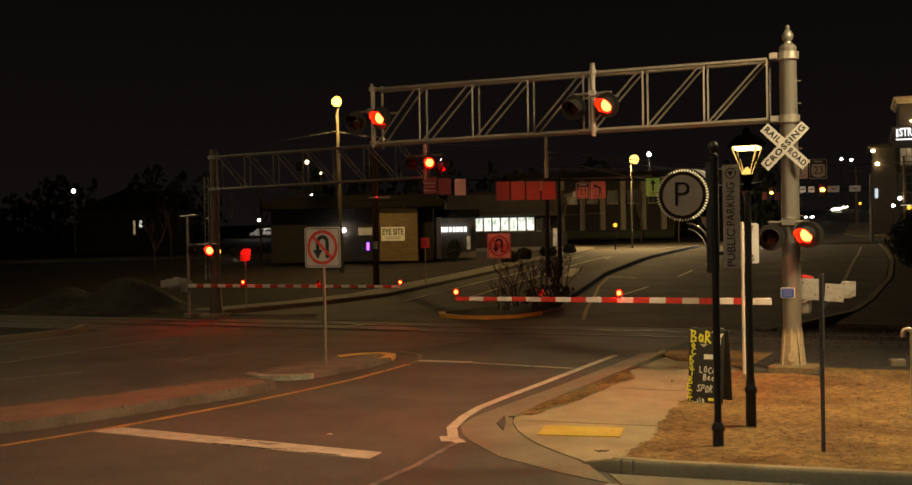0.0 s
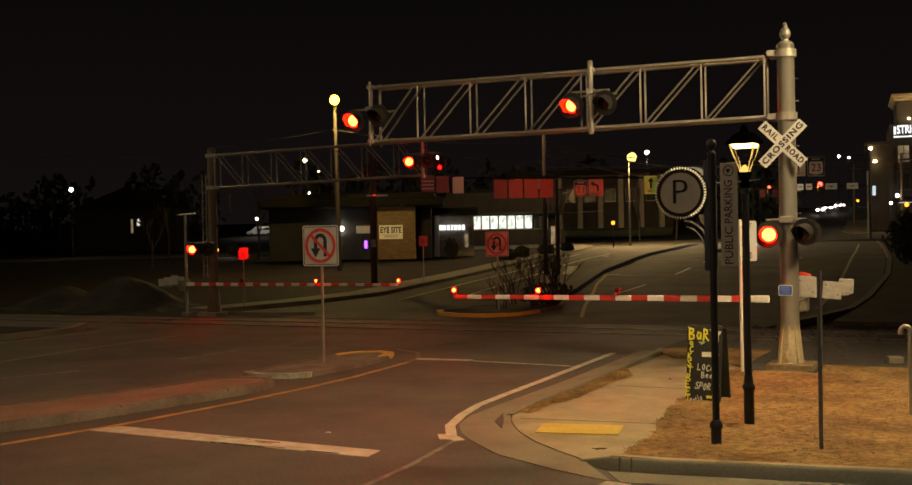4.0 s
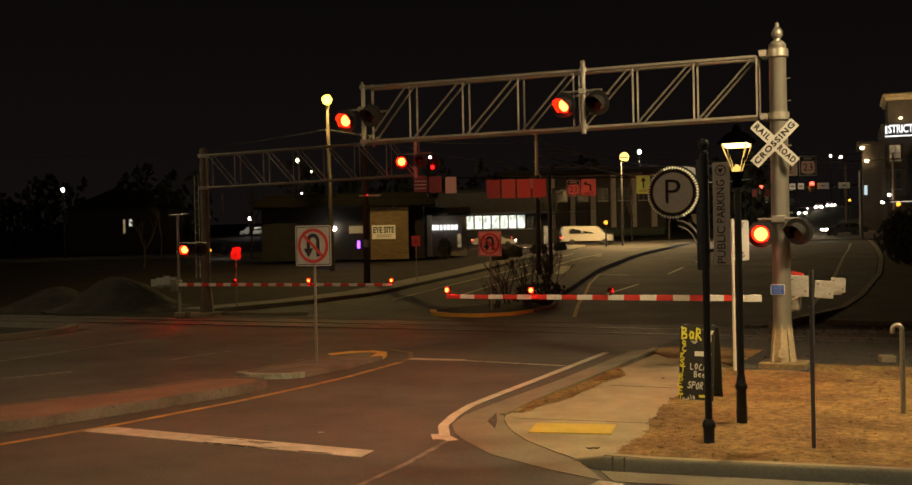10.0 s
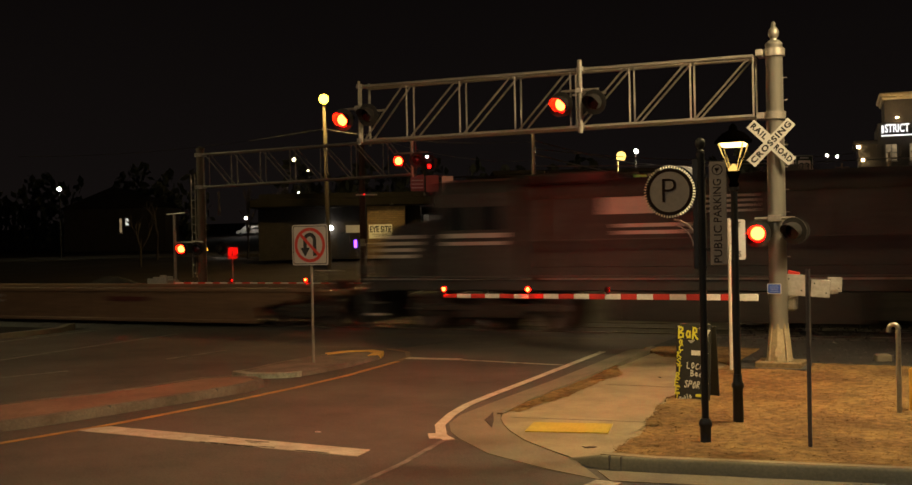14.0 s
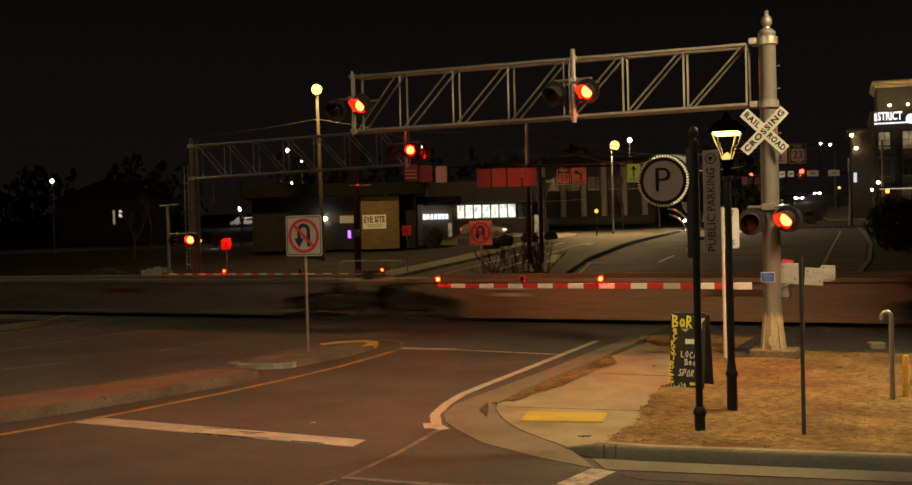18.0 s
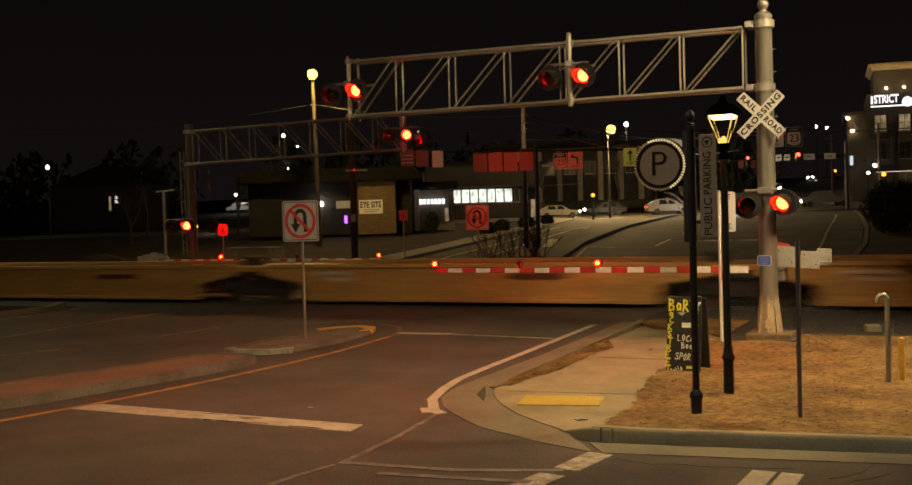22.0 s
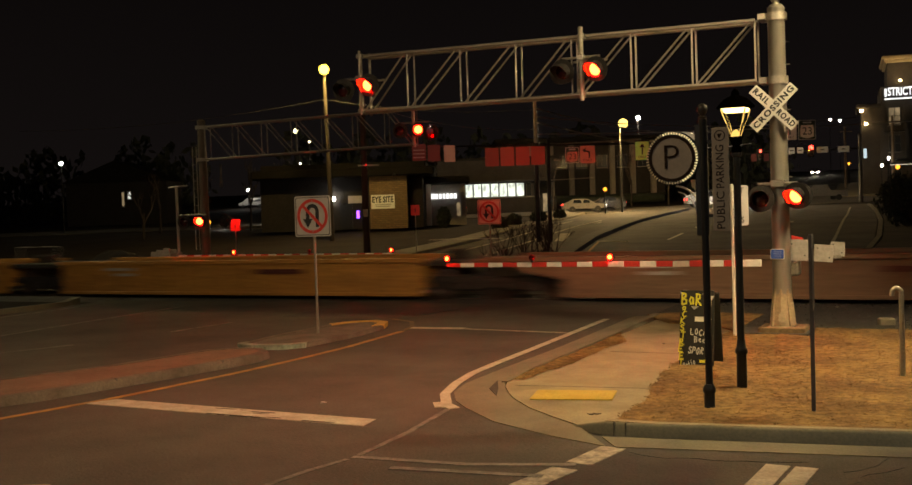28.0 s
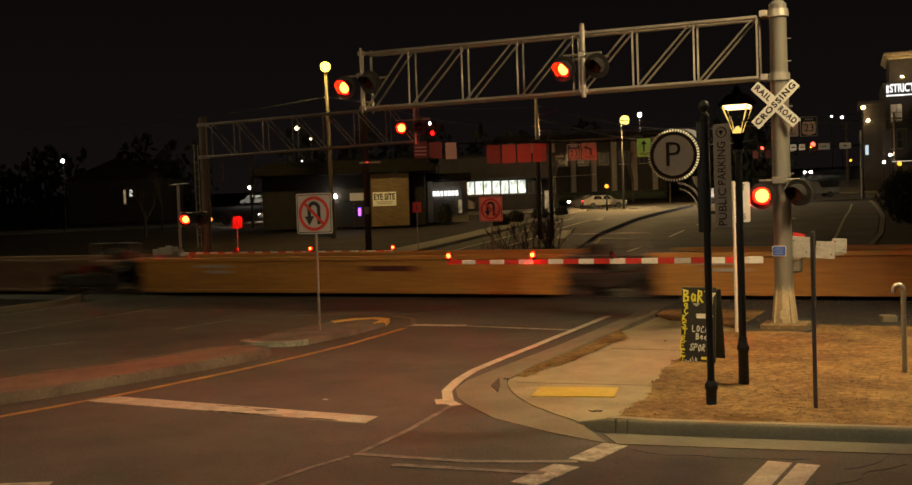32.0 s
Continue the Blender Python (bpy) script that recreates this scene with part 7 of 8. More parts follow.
# ---------------------------------------------------------------- buildings


def brickwork(name, col, col2, mortar):
    """Courses of brick with mortar joints, laid over the usual mottling."""
    m = mat(name, col, 0.85, var=0.3, scale=1.2, scale2=12, bump=0.3)
    n, l = m.node_tree.nodes, m.node_tree.links
    tc, mp, bt = n.new("ShaderNodeTexCoord"), n.new("ShaderNodeMapping"), n.new("ShaderNodeTexBrick")
    mp.inputs["Rotation"].default_value = (radians(90), 0, 0)
    bt.inputs["Scale"].default_value = 1.0
    bt.inputs["Brick Width"].default_value, bt.inputs["Row Height"].default_value = 0.40, 0.15
    bt.inputs["Mortar Size"].default_value = 0.022
    bt.inputs["Color1"].default_value, bt.inputs["Color2"].default_value, bt.inputs["Mortar"].default_value = (*col, 1), (*col2, 1), (*mortar, 1)
    l.new(tc.outputs["Object"], mp.inputs["Vector"])
    l.new(mp.outputs["Vector"], bt.inputs["Vector"])
    mx = n.new("ShaderNodeMix")
    mx.data_type, mx.blend_type = "RGBA", "MIX"
    mx.inputs[0].default_value = 0.65
    src = n["Principled BSDF"].inputs["Base Color"].links[0].from_socket
    l.new(src, mx.inputs[6])
    l.new(bt.outputs["Color"], mx.inputs[7])
    l.new(mx.outputs[2], n["Principled BSDF"].inputs["Base Color"])
    return m


BRICK = brickwork("tan_brick_wall", (0.19, 0.125, 0.055), (0.11, 0.07, 0.032), (0.05, 0.04, 0.03))
DARKWALL = mat("near_black_wall", (0.024, 0.021, 0.019), 0.9, spec=0.2, var=0.2, scale=0.8)
STONEWALL = mat("pale_stone_wall", (0.20, 0.185, 0.16), 0.8, var=0.2, scale=1.0, scale2=10, bump=0.3)
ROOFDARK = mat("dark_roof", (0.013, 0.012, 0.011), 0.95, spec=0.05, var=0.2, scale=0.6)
FRAMEMETAL = mat("window_frame_metal", (0.06, 0.06, 0.06), 0.4, 0.6, var=0.1)
DARKGLASS = mat("dark_window_glass", (0.012, 0.014, 0.018), 0.3, spec=0.2, var=0.2, scale=0.4, bump=0)


LITWHITE = lit_glass("lit_shop_window", (0.93, 1.0, 0.86), 1.2)
LITWARM = lit_glass("lit_warm_window", (1.0, 0.72, 0.38), 0.25)
SIGNLIT = glow("lit_white_sign", (1.0, 0.98, 0.95), 1.4)


def window(parent, x, z, w, h, y, pane=DARKGLASS, bars=1, rows=1):
    f = B()
    t = 0.07
    for sx in (-w / 2, w / 2):
        f.box((x + sx, y - 0.03, z), (t, 0.12, h + t))
    for k in range(rows + 1):
        f.box((x, y - 0.03, z - h / 2 + h * k / rows), (w + t, 0.12, t))
    for k in range(1, bars):
        f.box((x - w / 2 + w * k / bars, y - 0.03, z), (t * .7, 0.1, h))
    wn = part("window", f, FRAMEMETAL, parent)
    for k in range(bars):
        ob = new("pane", B().box((x - w / 2 + w * (k + .5) / bars, y, z), (w / bars - t, 0.03, h - t)).mesh("pane", pane))
        ob.parent = wn
    s = new("sill", B().box((x, y - 0.08, z - h / 2 - 0.08), (w + 0.2, 0.2, 0.08)).mesh("sill", STONEWALL))
    s.parent = wn
    return wn


# low brick shop
z0 = 1.1
sh = thing("brick_shop", uv(-6.5, 85, z0), "low tan brick shop with a flat dark roof", "building")
part("wall", B().box((1.3, 4, 2.1), (3.0, 8, 4.2)), BRICK, sh, "tan brick front wall")
# brick walls out of the lamplight, their shade put into a near-black colour
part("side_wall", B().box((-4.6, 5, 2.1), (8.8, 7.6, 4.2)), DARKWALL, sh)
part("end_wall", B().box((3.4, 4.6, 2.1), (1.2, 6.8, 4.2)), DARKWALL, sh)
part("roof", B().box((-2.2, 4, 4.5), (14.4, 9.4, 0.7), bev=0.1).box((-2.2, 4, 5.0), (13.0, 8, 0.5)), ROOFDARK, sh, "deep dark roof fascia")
sb_ = part("shop_sign", plate(B(), (0.85, -0.06, 2.15), 1.85, 1.1, 0.05, 0.02), SIGNWHITE, sh, "white shop sign board")
lo = new("lettering", text_mesh("EYE SITE", 0.66, 0.02, SIGNBLACK, 1.66, 1.0, 0.02))
lo.parent = sb_
lo.matrix_local = pose(0.85, -0.075, 2.3)
for k in range(2):
    ob = new("text_bar", plate(B(), (0.85, -0.07, 1.92 - 0.14 * k), 1.3 - 0.2 * k, 0.07, 0.01, 0.01).mesh("text_bar", SIGNGREY))
    ob.parent = sb_
part("door", B().box((-2.2, 1.18, 1.1), (1.0, 0.08, 2.1)), DARKGLASS, sh)
part("wall_lamp", B().lathe([(0.1, -0.16), (0.22, -0.02), (0.12, 0.16)], (-3.2, 1.0, 2.5), seg=10), WG, sh, "white wall lamp")
part("neon_frame", B().box((-1.25, 1.1, 1.2), (0.22, 0.05, 0.62)), glow("purple_neon", (0.25, 0.06, 1.0), 5.0), sh, "small purple neon sign")
part("white_board", plate(B(), (-1.3, 1.1, 2.4), 1.4, 0.6, 0.03, 0.02), SIGNGREY, sh)
x_, y_ = town(-9.7, 84.6)
lamp("shop_wall_light", "POINT", (x_, y_, 3.7), 22, WHITE, 0.12)
x_, y_ = town(-4.9, 83.3)
lamp("shop_sign_light", "POINT", (x_, y_, 4.2), 14, (1.0, 0.74, 0.34), 0.12)
part("sign_lamp", B().lathe([(0.05, -0.1), (0.14, 0.0), (0.05, 0.12)], (1.9, -2.4, 4.15), seg=8).tube((1.9, -2.4, 4.2), (1.9, 0, 4.3), 0.03, seg=6), BLACKMETAL, sh)
# pavilion with a lit sign
pv = thing("shop_pavilion", uv(0.3, 90, 1.15), "shop with pale piers and a lit white sign", "building")
part("wall", B().box((-0.95, 4, 1.7), (2.7, 7.6, 3.4)), STONEWALL, pv, "grey stone front wall")
part("roof", B().box((-0.95, 3.6, 3.75), (3.9, 9, 0.6), bev=0.1), ROOFDARK, pv)
part("pier", B().box((-2.45, 0.05, 1.8), (0.42, 0.42, 3.6)), SIGNWHITE, pv, "pale painted pier")
part("pier", B().box((0.45, 0.05, 1.8), (0.42, 0.42, 3.6)), STONEWALL, pv)
for k, w in enumerate((0.34, 0.26, 0.24, 0.24, 0.3, 0.26, 0.28)):
    part("sign_letter", B().box((-2.1 + 0.31 * k, -0.08, 2.42), (w * 0.95, 0.1, 0.44), bev=0.05), SIGNLIT, pv, "lit white sign shape")
part("eave_lamp", B().lathe([(0.05, -0.12), (0.16, 0.0), (0.05, 0.14)], (-1.2, -0.7, 3.62), seg=10), WG, pv)
part("window", B().box((0.02, -0.02, 1.3), (0.3, 0.08, 1.1)), LITWARM, pv)
x_, y_ = town(-0.9, 89.0)
lamp("pavilion_light", "POINT", (x_, y_, 4.4), 8, (1.0, 0.88, 0.68), 0.1)
# lit storefront
st = thing("storefront", uv(5.3, 132, 1.6), "storefront with a long band of lit windows", "building")
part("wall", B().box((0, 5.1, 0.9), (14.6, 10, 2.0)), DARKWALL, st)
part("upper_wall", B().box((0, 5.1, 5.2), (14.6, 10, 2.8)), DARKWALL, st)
part("roof", B().box((0, 5, 6.75), (15.2, 10.8, 0.3)), ROOFDARK, st)
for k in range(11):
    window(st, -5.6 + 1.05 * k, 2.9, 0.96 if k < 9 else 0.55, 1.65, 0.2, LITWHITE if k not in (9,) else DARKGLASS)
part("canopy", B().box((0, -0.9, 4.0), (12, 1.9, 0.22)), DARKWALL, st)
part("entrance", B().box((5.8, 0.1, 1.2), (0.5, 0.1, 2.2)), LITWARM, st)
x_, y_ = town(6.7, 129)
lamp("storefront_light", "POINT", (x_, y_, 5.0), 55, WHITE, 0.3)
# columned block behind the intersection
cb_ = thing("columned_building", uv(17, 142, 2.4), "grey building with tall columns behind the intersection", "building")
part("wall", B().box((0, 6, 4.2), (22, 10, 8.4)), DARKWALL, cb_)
part("roof", B().box((0, 5.4, 8.6), (23, 12, 0.5)), ROOFDARK, cb_)
for k in range(8):
    part("column", B().box((-9.5 + 2.7 * k, 0.6, 4.1), (0.7, 0.7, 8.2), bev=0.05), mat("dim_stucco", (0.17, 0.15, 0.125), 0.85), cb_)
for k in range(7):
    window(cb_, -8.1 + 2.7 * k, 5.6, 1.3, 1.6, 0.95, DARKGLASS, 2)
part("hedge", B().box((0, -1.2, 0.6), (21, 1.2, 1.2), bev=0.3), mat("dark_hedge", (0.02, 0.028, 0.015), 0.95, var=0.4, scale=3, bump=1.0), cb_, "dark clipped hedge")
# corner building with a lit roof sign
db = thing("corner_building", uv(50.2, 130, 2.6, -20), "four-storey corner building with lit cornice and sign", "building")
DW = mat("brown_stucco", (0.042, 0.036, 0.031), 0.85, var=0.2, scale=0.8, scale2=9, bump=0.2)
part("wall", B().box((8.4, 8, 6.4), (14, 14, 12.8)), DW, db)
part("tower", B().box((8.4, 6.3, 14.4), (12.4, 10, 3.4)), DW, db)
part("cornice", B().box((8.4, 6.3, 16.2), (13.6, 11.2, 0.5), bev=0.12).box((8.4, 6.3, 15.8), (13.0, 10.6, 0.4), bev=0.1), mat("cream_cornice", (0.42, 0.34, 0.22), 0.8, scale=1), db, "projecting lit cornice")
part("sign_band", B().box((8.4, 0.7, 11.6), (13.2, 0.5, 0.9)), DARKWALL, db)
part("wing", B().box((0.3, 8, 5.2), (2.2, 12, 10.4)), DW, db)
part("wing_cornice", B().box((0.1, 7.8, 10.6), (3.0, 13, 0.45), bev=0.1), DW, db)
sgn = part("roof_sign", B().box((4.6, 0.25, 11.2), (5.6, 0.25, 0.16)), SIGNLIT, db, "lit white roof-line sign")
lo = new("lettering", text_mesh("STRICT", 1.35, 0.08, SIGNLIT, 2.75, 1.0, 0.035))
lo.parent = sgn
lo.matrix_local = pose(3.55, 0.2, 12.0)
lo = new("lettering", B().box((1.95, 0.4, 11.98), (0.25, 0.1, 0.95)).mesh("lettering", SIGNLIT))
lo.parent = sgn
lo = new("emblem", B().lathe([(0.6, -0.06), (0.6, 0.06)], seg=18, m=pose(5.9, 0.2, 11.6, 90)).mesh("emblem", SIGNLIT))
lo.parent = sgn
UPL = glow("up_lighter", (1.0, 0.66, 0.28), 30.0)
for k in range(4):
    part("up_lighter", B().lathe([(0.08, 0), (0.16, 0.1), (0.16, 0.2)], (3.6 + 2.0 * k, 1.0, 13.3), seg=8), UPL, db)
for k in range(2):
    part("wing_lamp", B().lathe([(0.1, 0), (0.22, 0.1), (0.22, 0.3)], (-0.8 + 0.5 * k, 1.7, 9.9 - 1.6 * k), seg=8), UPL, db)
for z in (2.0, 5.3, 8.6):
    for k in range(5):
        window(db, 2.9 + 2.7 * k, z + 0.6, 1.3, 2.0, 0.96, LITWARM if (z == 8.6 and k in (0, 1)) else DARKGLASS, 2, 2)
for k in range(5):
    part("pilaster", B().box((1.55 + 2.7 * k, 0.9, 5.5), (0.55, 0.3, 9.6)), DW, db)
for z in (4.0, 7.3):
    for k in range(3):
        bl_ = B().box((2.9 + 5.4 * k, 0.3, z), (2.2, 1.3, 0.14))
        for j in range(8):
            bl_.box((1.9 + 5.4 * k + 0.28 * j, -0.3, z + 0.55), (0.03, 0.03, 1.0))
        bl_.box((2.9 + 5.4 * k, -0.3, z + 1.05), (2.2, 0.05, 0.05))
        part("balcony", bl_, BLACKMETAL, db)
part("canopy", B().box((6, -0.6, 3.4), (9, 2.2, 0.2)), DARKWALL, db)
part("canopy_light", B().box((5.2, -1.6, 3.27), (6.0, 0.1, 0.07)), glow("canopy_strip_light", (1.0, 0.86, 0.66), 0.9), db, "strip light under the canopy")
for u_, v_, z_, p_ in ((53.2, 128.4, 17.3, 110), (57.2, 127.0, 17.3, 110), (61.2, 125.6, 17.3, 110), (49.4, 129, 12.9, 5), (55, 126.2, 5.6, 60)):
    x_, y_ = town(u_, v_)
    lamp("facade_light", "POINT", (x_, y_, z_), p_, (1.0, 0.66, 0.28), 0.15)
# house in the dark with one lit window
hs_ = thing("dark_house", uv(-47, 150), "dark house with one lit window behind trees", "house")
part("wall", B().box((0, 4, 3), (14, 8, 6)), DARKWALL, hs_)
part("roof", B().prism([(-7.6, 6), (7.6, 6), (0, 9)], -4.6, 4.6, pose(0, 4, 0, 90)), ROOFDARK, hs_)
window(hs_, 1.8, 4.1, 0.55, 1.0, -0.02, lit_glass("lit_house_window", (1.0, 0.97, 0.85), 0.8), 1, 2)
window(hs_, 0.9, 3.6, 0.4, 2.0, -0.02, LITWARM)

# ---------------------------------------------------------------- vegetation and earth
BARK = mat("bare_bark", (0.040, 0.029, 0.022), 0.9, var=0.3, scale=4, bump=0.3)
LEAF = mat("dark_leaf", (0.028, 0.034, 0.018), 0.8, var=0.4, scale=3, bump=0.0)


def branches(b, p, d, L, r, depth, rr):
    q = p + d * L
    b.tube(p, q, r, r * 0.62, seg=5 if r > 0.015 else 3, caps=False)
    if depth == 0:
        return
    for k in range(rr.choice((2, 3, 3))):
        nd = (d + Vector((rr.uniform(-.55, .55), rr.uniform(-.55, .55), rr.uniform(-.05, .4)))).normalized()
        branches(b, p.lerp(q, rr.uniform(0.6, 1.0)), nd, L * rr.uniform(.55, .8), r * 0.6, depth - 1, rr)


def bare_plant(name, m, h, stems, depth, seed, label, category, r=0.05, group=""):
    rr = random.Random(seed)
    e = thing(name, m, label, category, group)
    for k in range(stems):
        b = B()
        d = Vector((rr.uniform(-.35, .35), rr.uniform(-.35, .35), 1)).normalized() if stems > 1 else Vector((0.03, 0.02, 1))
        branches(b, Vector((rr.uniform(-.2, .2) if stems > 1 else 0, rr.uniform(-.2, .2) if stems > 1 else 0, -0.05)), d, h * 0.38, r, depth, rr)
        part("stem" if stems > 1 else "trunk", b, BARK, e)
    return e


for k, (x, y, h_, n_) in enumerate(((-15.1, 36.6, 2.6, 5), (-14.9, 38.6, 2.8, 6), (-16.3, 38.4, 2.4, 5), (-15.9, 36.0, 1.7, 4), (-15.4, 40.2, 2.3, 5))):
    bare_plant("bare_shrub", pose(x, y, zt(y) + 0.1), h_, n_, 3, 20 + k, "leafless multi-stem shrub reddened by the signals", "shrub", 0.028, "island shrubs")
for k, (u, v, h_) in enumerate(((-22.5, 95, 6.5), (-19, 100, 7.5), (-25.5, 88, 6.0), (-28.5, 104, 7.5), (-14, 108, 8.0), (-16.6, 121.5, 9.5), (-18.6, 118, 8.5), (12, 132, 8), (22, 134, 8.5), (26, 131, 7.5))):
    bare_plant("bare_tree", uv(u, v), h_, 1, 4, 40 + k, "leafless winter tree in dim lamplight", "tree", 0.13, "bare trees")


def leafy(name, m, rx, ry, rz, n, seed, label, size=0.12):
    rr = random.Random(seed)
    e = thing(name, m, label, "shrub")
    b = B()
    for k in range(5):
        b.tube((0, 0, -0.1), (rr.uniform(-rx, rx) * .5, rr.uniform(-ry, ry) * .5, rz * 1.1), 0.04, 0.015, seg=5)
    part("stem", b, BARK, e)
    c = B()
    for k in range(n):
        v = Vector((rr.gauss(0, 1), rr.gauss(0, 1), rr.gauss(0, 1))).normalized()
        s = rr.uniform(0.6, 1.0) * (1 + 0.25 * noise.noise(v * 2.2 + Vector((seed, 0, 0))))
        p = Vector((v.x * rx * s, v.y * ry * s, rz + v.z * rz * s))
        M = Matrix.Translation(p) @ Euler((rr.uniform(0, 6), rr.uniform(0, 6), rr.uniform(0, 6))).to_matrix().to_4x4()
        k_ = size * rr.uniform(.6, 1.3)
        c.add([M @ Vector(q) for q in ((-k_, 0, 0), (0, -k_ * .5, 0), (k_, 0, 0), (0, k_ * .5, 0))], [(0, 1, 2, 3)])
    part("crown", c, LEAF, e, "dark evergreen leaves")
    return e


leafy("evergreen_shrub", uv(25.2, 60, zt(town(25.2, 60)[1])), 1.6, 1.3, 1.55, 3800, 7, "dark evergreen shrub beside the far road")
leafy("evergreen_shrub", uv(28.2, 60, zt(town(28.2, 60)[1])), 1.8, 1.4, 1.6, 3000, 8, "dark evergreen shrub beside the far road")
leafy("evergreen_shrub", uv(-0.9, 87.5, 1.0), 0.6, 0.5, 0.85, 900, 9, "small clipped evergreen by the shop")
leafy("island_groundcover", pose(-15.0, 38.2, 0.12), 0.9, 2.2, 0.4, 420, 10, "low dark planting on the far island", 0.1)
for k, (u, v, r) in enumerate(((4.5, 82, 0.6), (6.8, 88, 0.65), (9.2, 95, 0.55), (3.2, 78, 0.6))):
    leafy("roadside_shrub", uv(u, v), r, r, r * 0.8, 1400, 60 + k, "dark shrub on the verge beside the far road", 0.12)


def mound(name, m, rx, ry, h, seed, material, label):
    b = B()
    n, k = 60, 22
    for j in range(k + 1):
        t = j / k
        for i in range(n):
            a = 2 * math.pi * i / n
            s = 1 + 0.18 * noise.noise((math.cos(a) * 1.3, math.sin(a) * 1.3, seed))
            rr_ = 1 - t
            z = h * (0.5 - 0.5 * math.cos(math.pi * t)) * (1 + 0.25 * noise.noise((math.cos(a) * 2 * rr_, math.sin(a) * 2 * rr_, seed + 5)))
            z += h * 0.12 * (1 - t) * noise.noise((rx * rr_ * math.cos(a) * 2.2, ry * rr_ * math.sin(a) * 2.2, seed)) + h * 0.05 * noise.noise((rx * rr_ * math.cos(a) * 6, ry * rr_ * math.sin(a) * 6, seed))
            b.v.append((rx * rr_ * s * math.cos(a), ry * rr_ * s * math.sin(a), z - 0.05))
    for j in range(k):
        b.f += [(j * n + i, j * n + (i + 1) % n, (j + 1) * n + (i + 1) % n, (j + 1) * n + i) for i in range(n)]
    return solid(name, b, material, label, "earth mound", m=m)


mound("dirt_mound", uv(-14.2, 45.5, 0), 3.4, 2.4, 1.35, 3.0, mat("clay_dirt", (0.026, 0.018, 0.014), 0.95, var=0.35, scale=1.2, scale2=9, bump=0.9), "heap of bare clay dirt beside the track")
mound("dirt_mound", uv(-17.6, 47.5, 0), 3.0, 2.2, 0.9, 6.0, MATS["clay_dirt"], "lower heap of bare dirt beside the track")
# distant woods, one leafy mass
rr = random.Random(77)
wd = B()
for k in range(150):
    u, v = rr.uniform(-150, 90), rr.uniform(165, 215)
    if 55 < u < 100:
        v += 120
    if abs(u / v + 0.19) < 0.035:
        v += 75
    x, y = town(u, v)
    zz = zt(y)
    H_ = rr.uniform(7, 14)
    wd.tube((x, y, zz - 0.2), (x, y, zz + H_ * .6), 0.25, 0.1, seg=5)
    for j in range(60):
        t = rr.uniform(0.05, 1)
        rad = 3.6 * math.sin(math.pi * min(1, t * 0.9 + 0.08)) * rr.uniform(.4, 1.05)
        a = rr.uniform(0, 6.283)
        p = Vector((x + rad * math.cos(a), y + rad * math.sin(a), zz + H_ * t))
        s = rr.uniform(.5, 1.1)
        M = Matrix.Translation(p) @ Euler((rr.uniform(0, 6), rr.uniform(0, 6), rr.uniform(0, 6))).to_matrix().to_4x4()
        wd.add([M @ Vector(q) for q in ((-s, 0, 0), (0, -s * .6, 0), (s, 0, 0), (0, s * .6, 0))], [(0, 1, 2, 3)])
solid("distant_woods", wd, LEAF, "dark distant woods against the night sky", "woods", kind="stuff")

# ---------------------------------------------------------------- vehicles
TYRE = mat("tyre_rubber", (0.015, 0.015, 0.015), 0.8, var=0.2)
RIM = mat("wheel_rim", (0.45, 0.44, 0.43), 0.35, 0.8, var=0.1)
CARGLASS = mat("car_glass", (0.012, 0.014, 0.016), 0.06, var=0.1, bump=0)
HEADL = glow("car_headlamp", (1.0, 0.86, 0.60), 700.0)
TAILL = glow("car_tail_lamp", (1.0, 0.04, 0.03), 9.0)
PAINTS = {"white": mat("car_white", (0.33, 0.32, 0.30), 0.3, var=0.06, coat=0.5, bump=0), "dark": mat("car_dark", (0.03, 0.03, 0.035), 0.25, var=0.1, coat=0.6, bump=0),
          "silver": mat("car_silver", (0.19, 0.185, 0.18), 0.3, 0.5, var=0.08, coat=0.5, bump=0), "red": mat("car_red", (0.12, 0.02, 0.015), 0.3, var=0.08, coat=0.5, bump=0)}


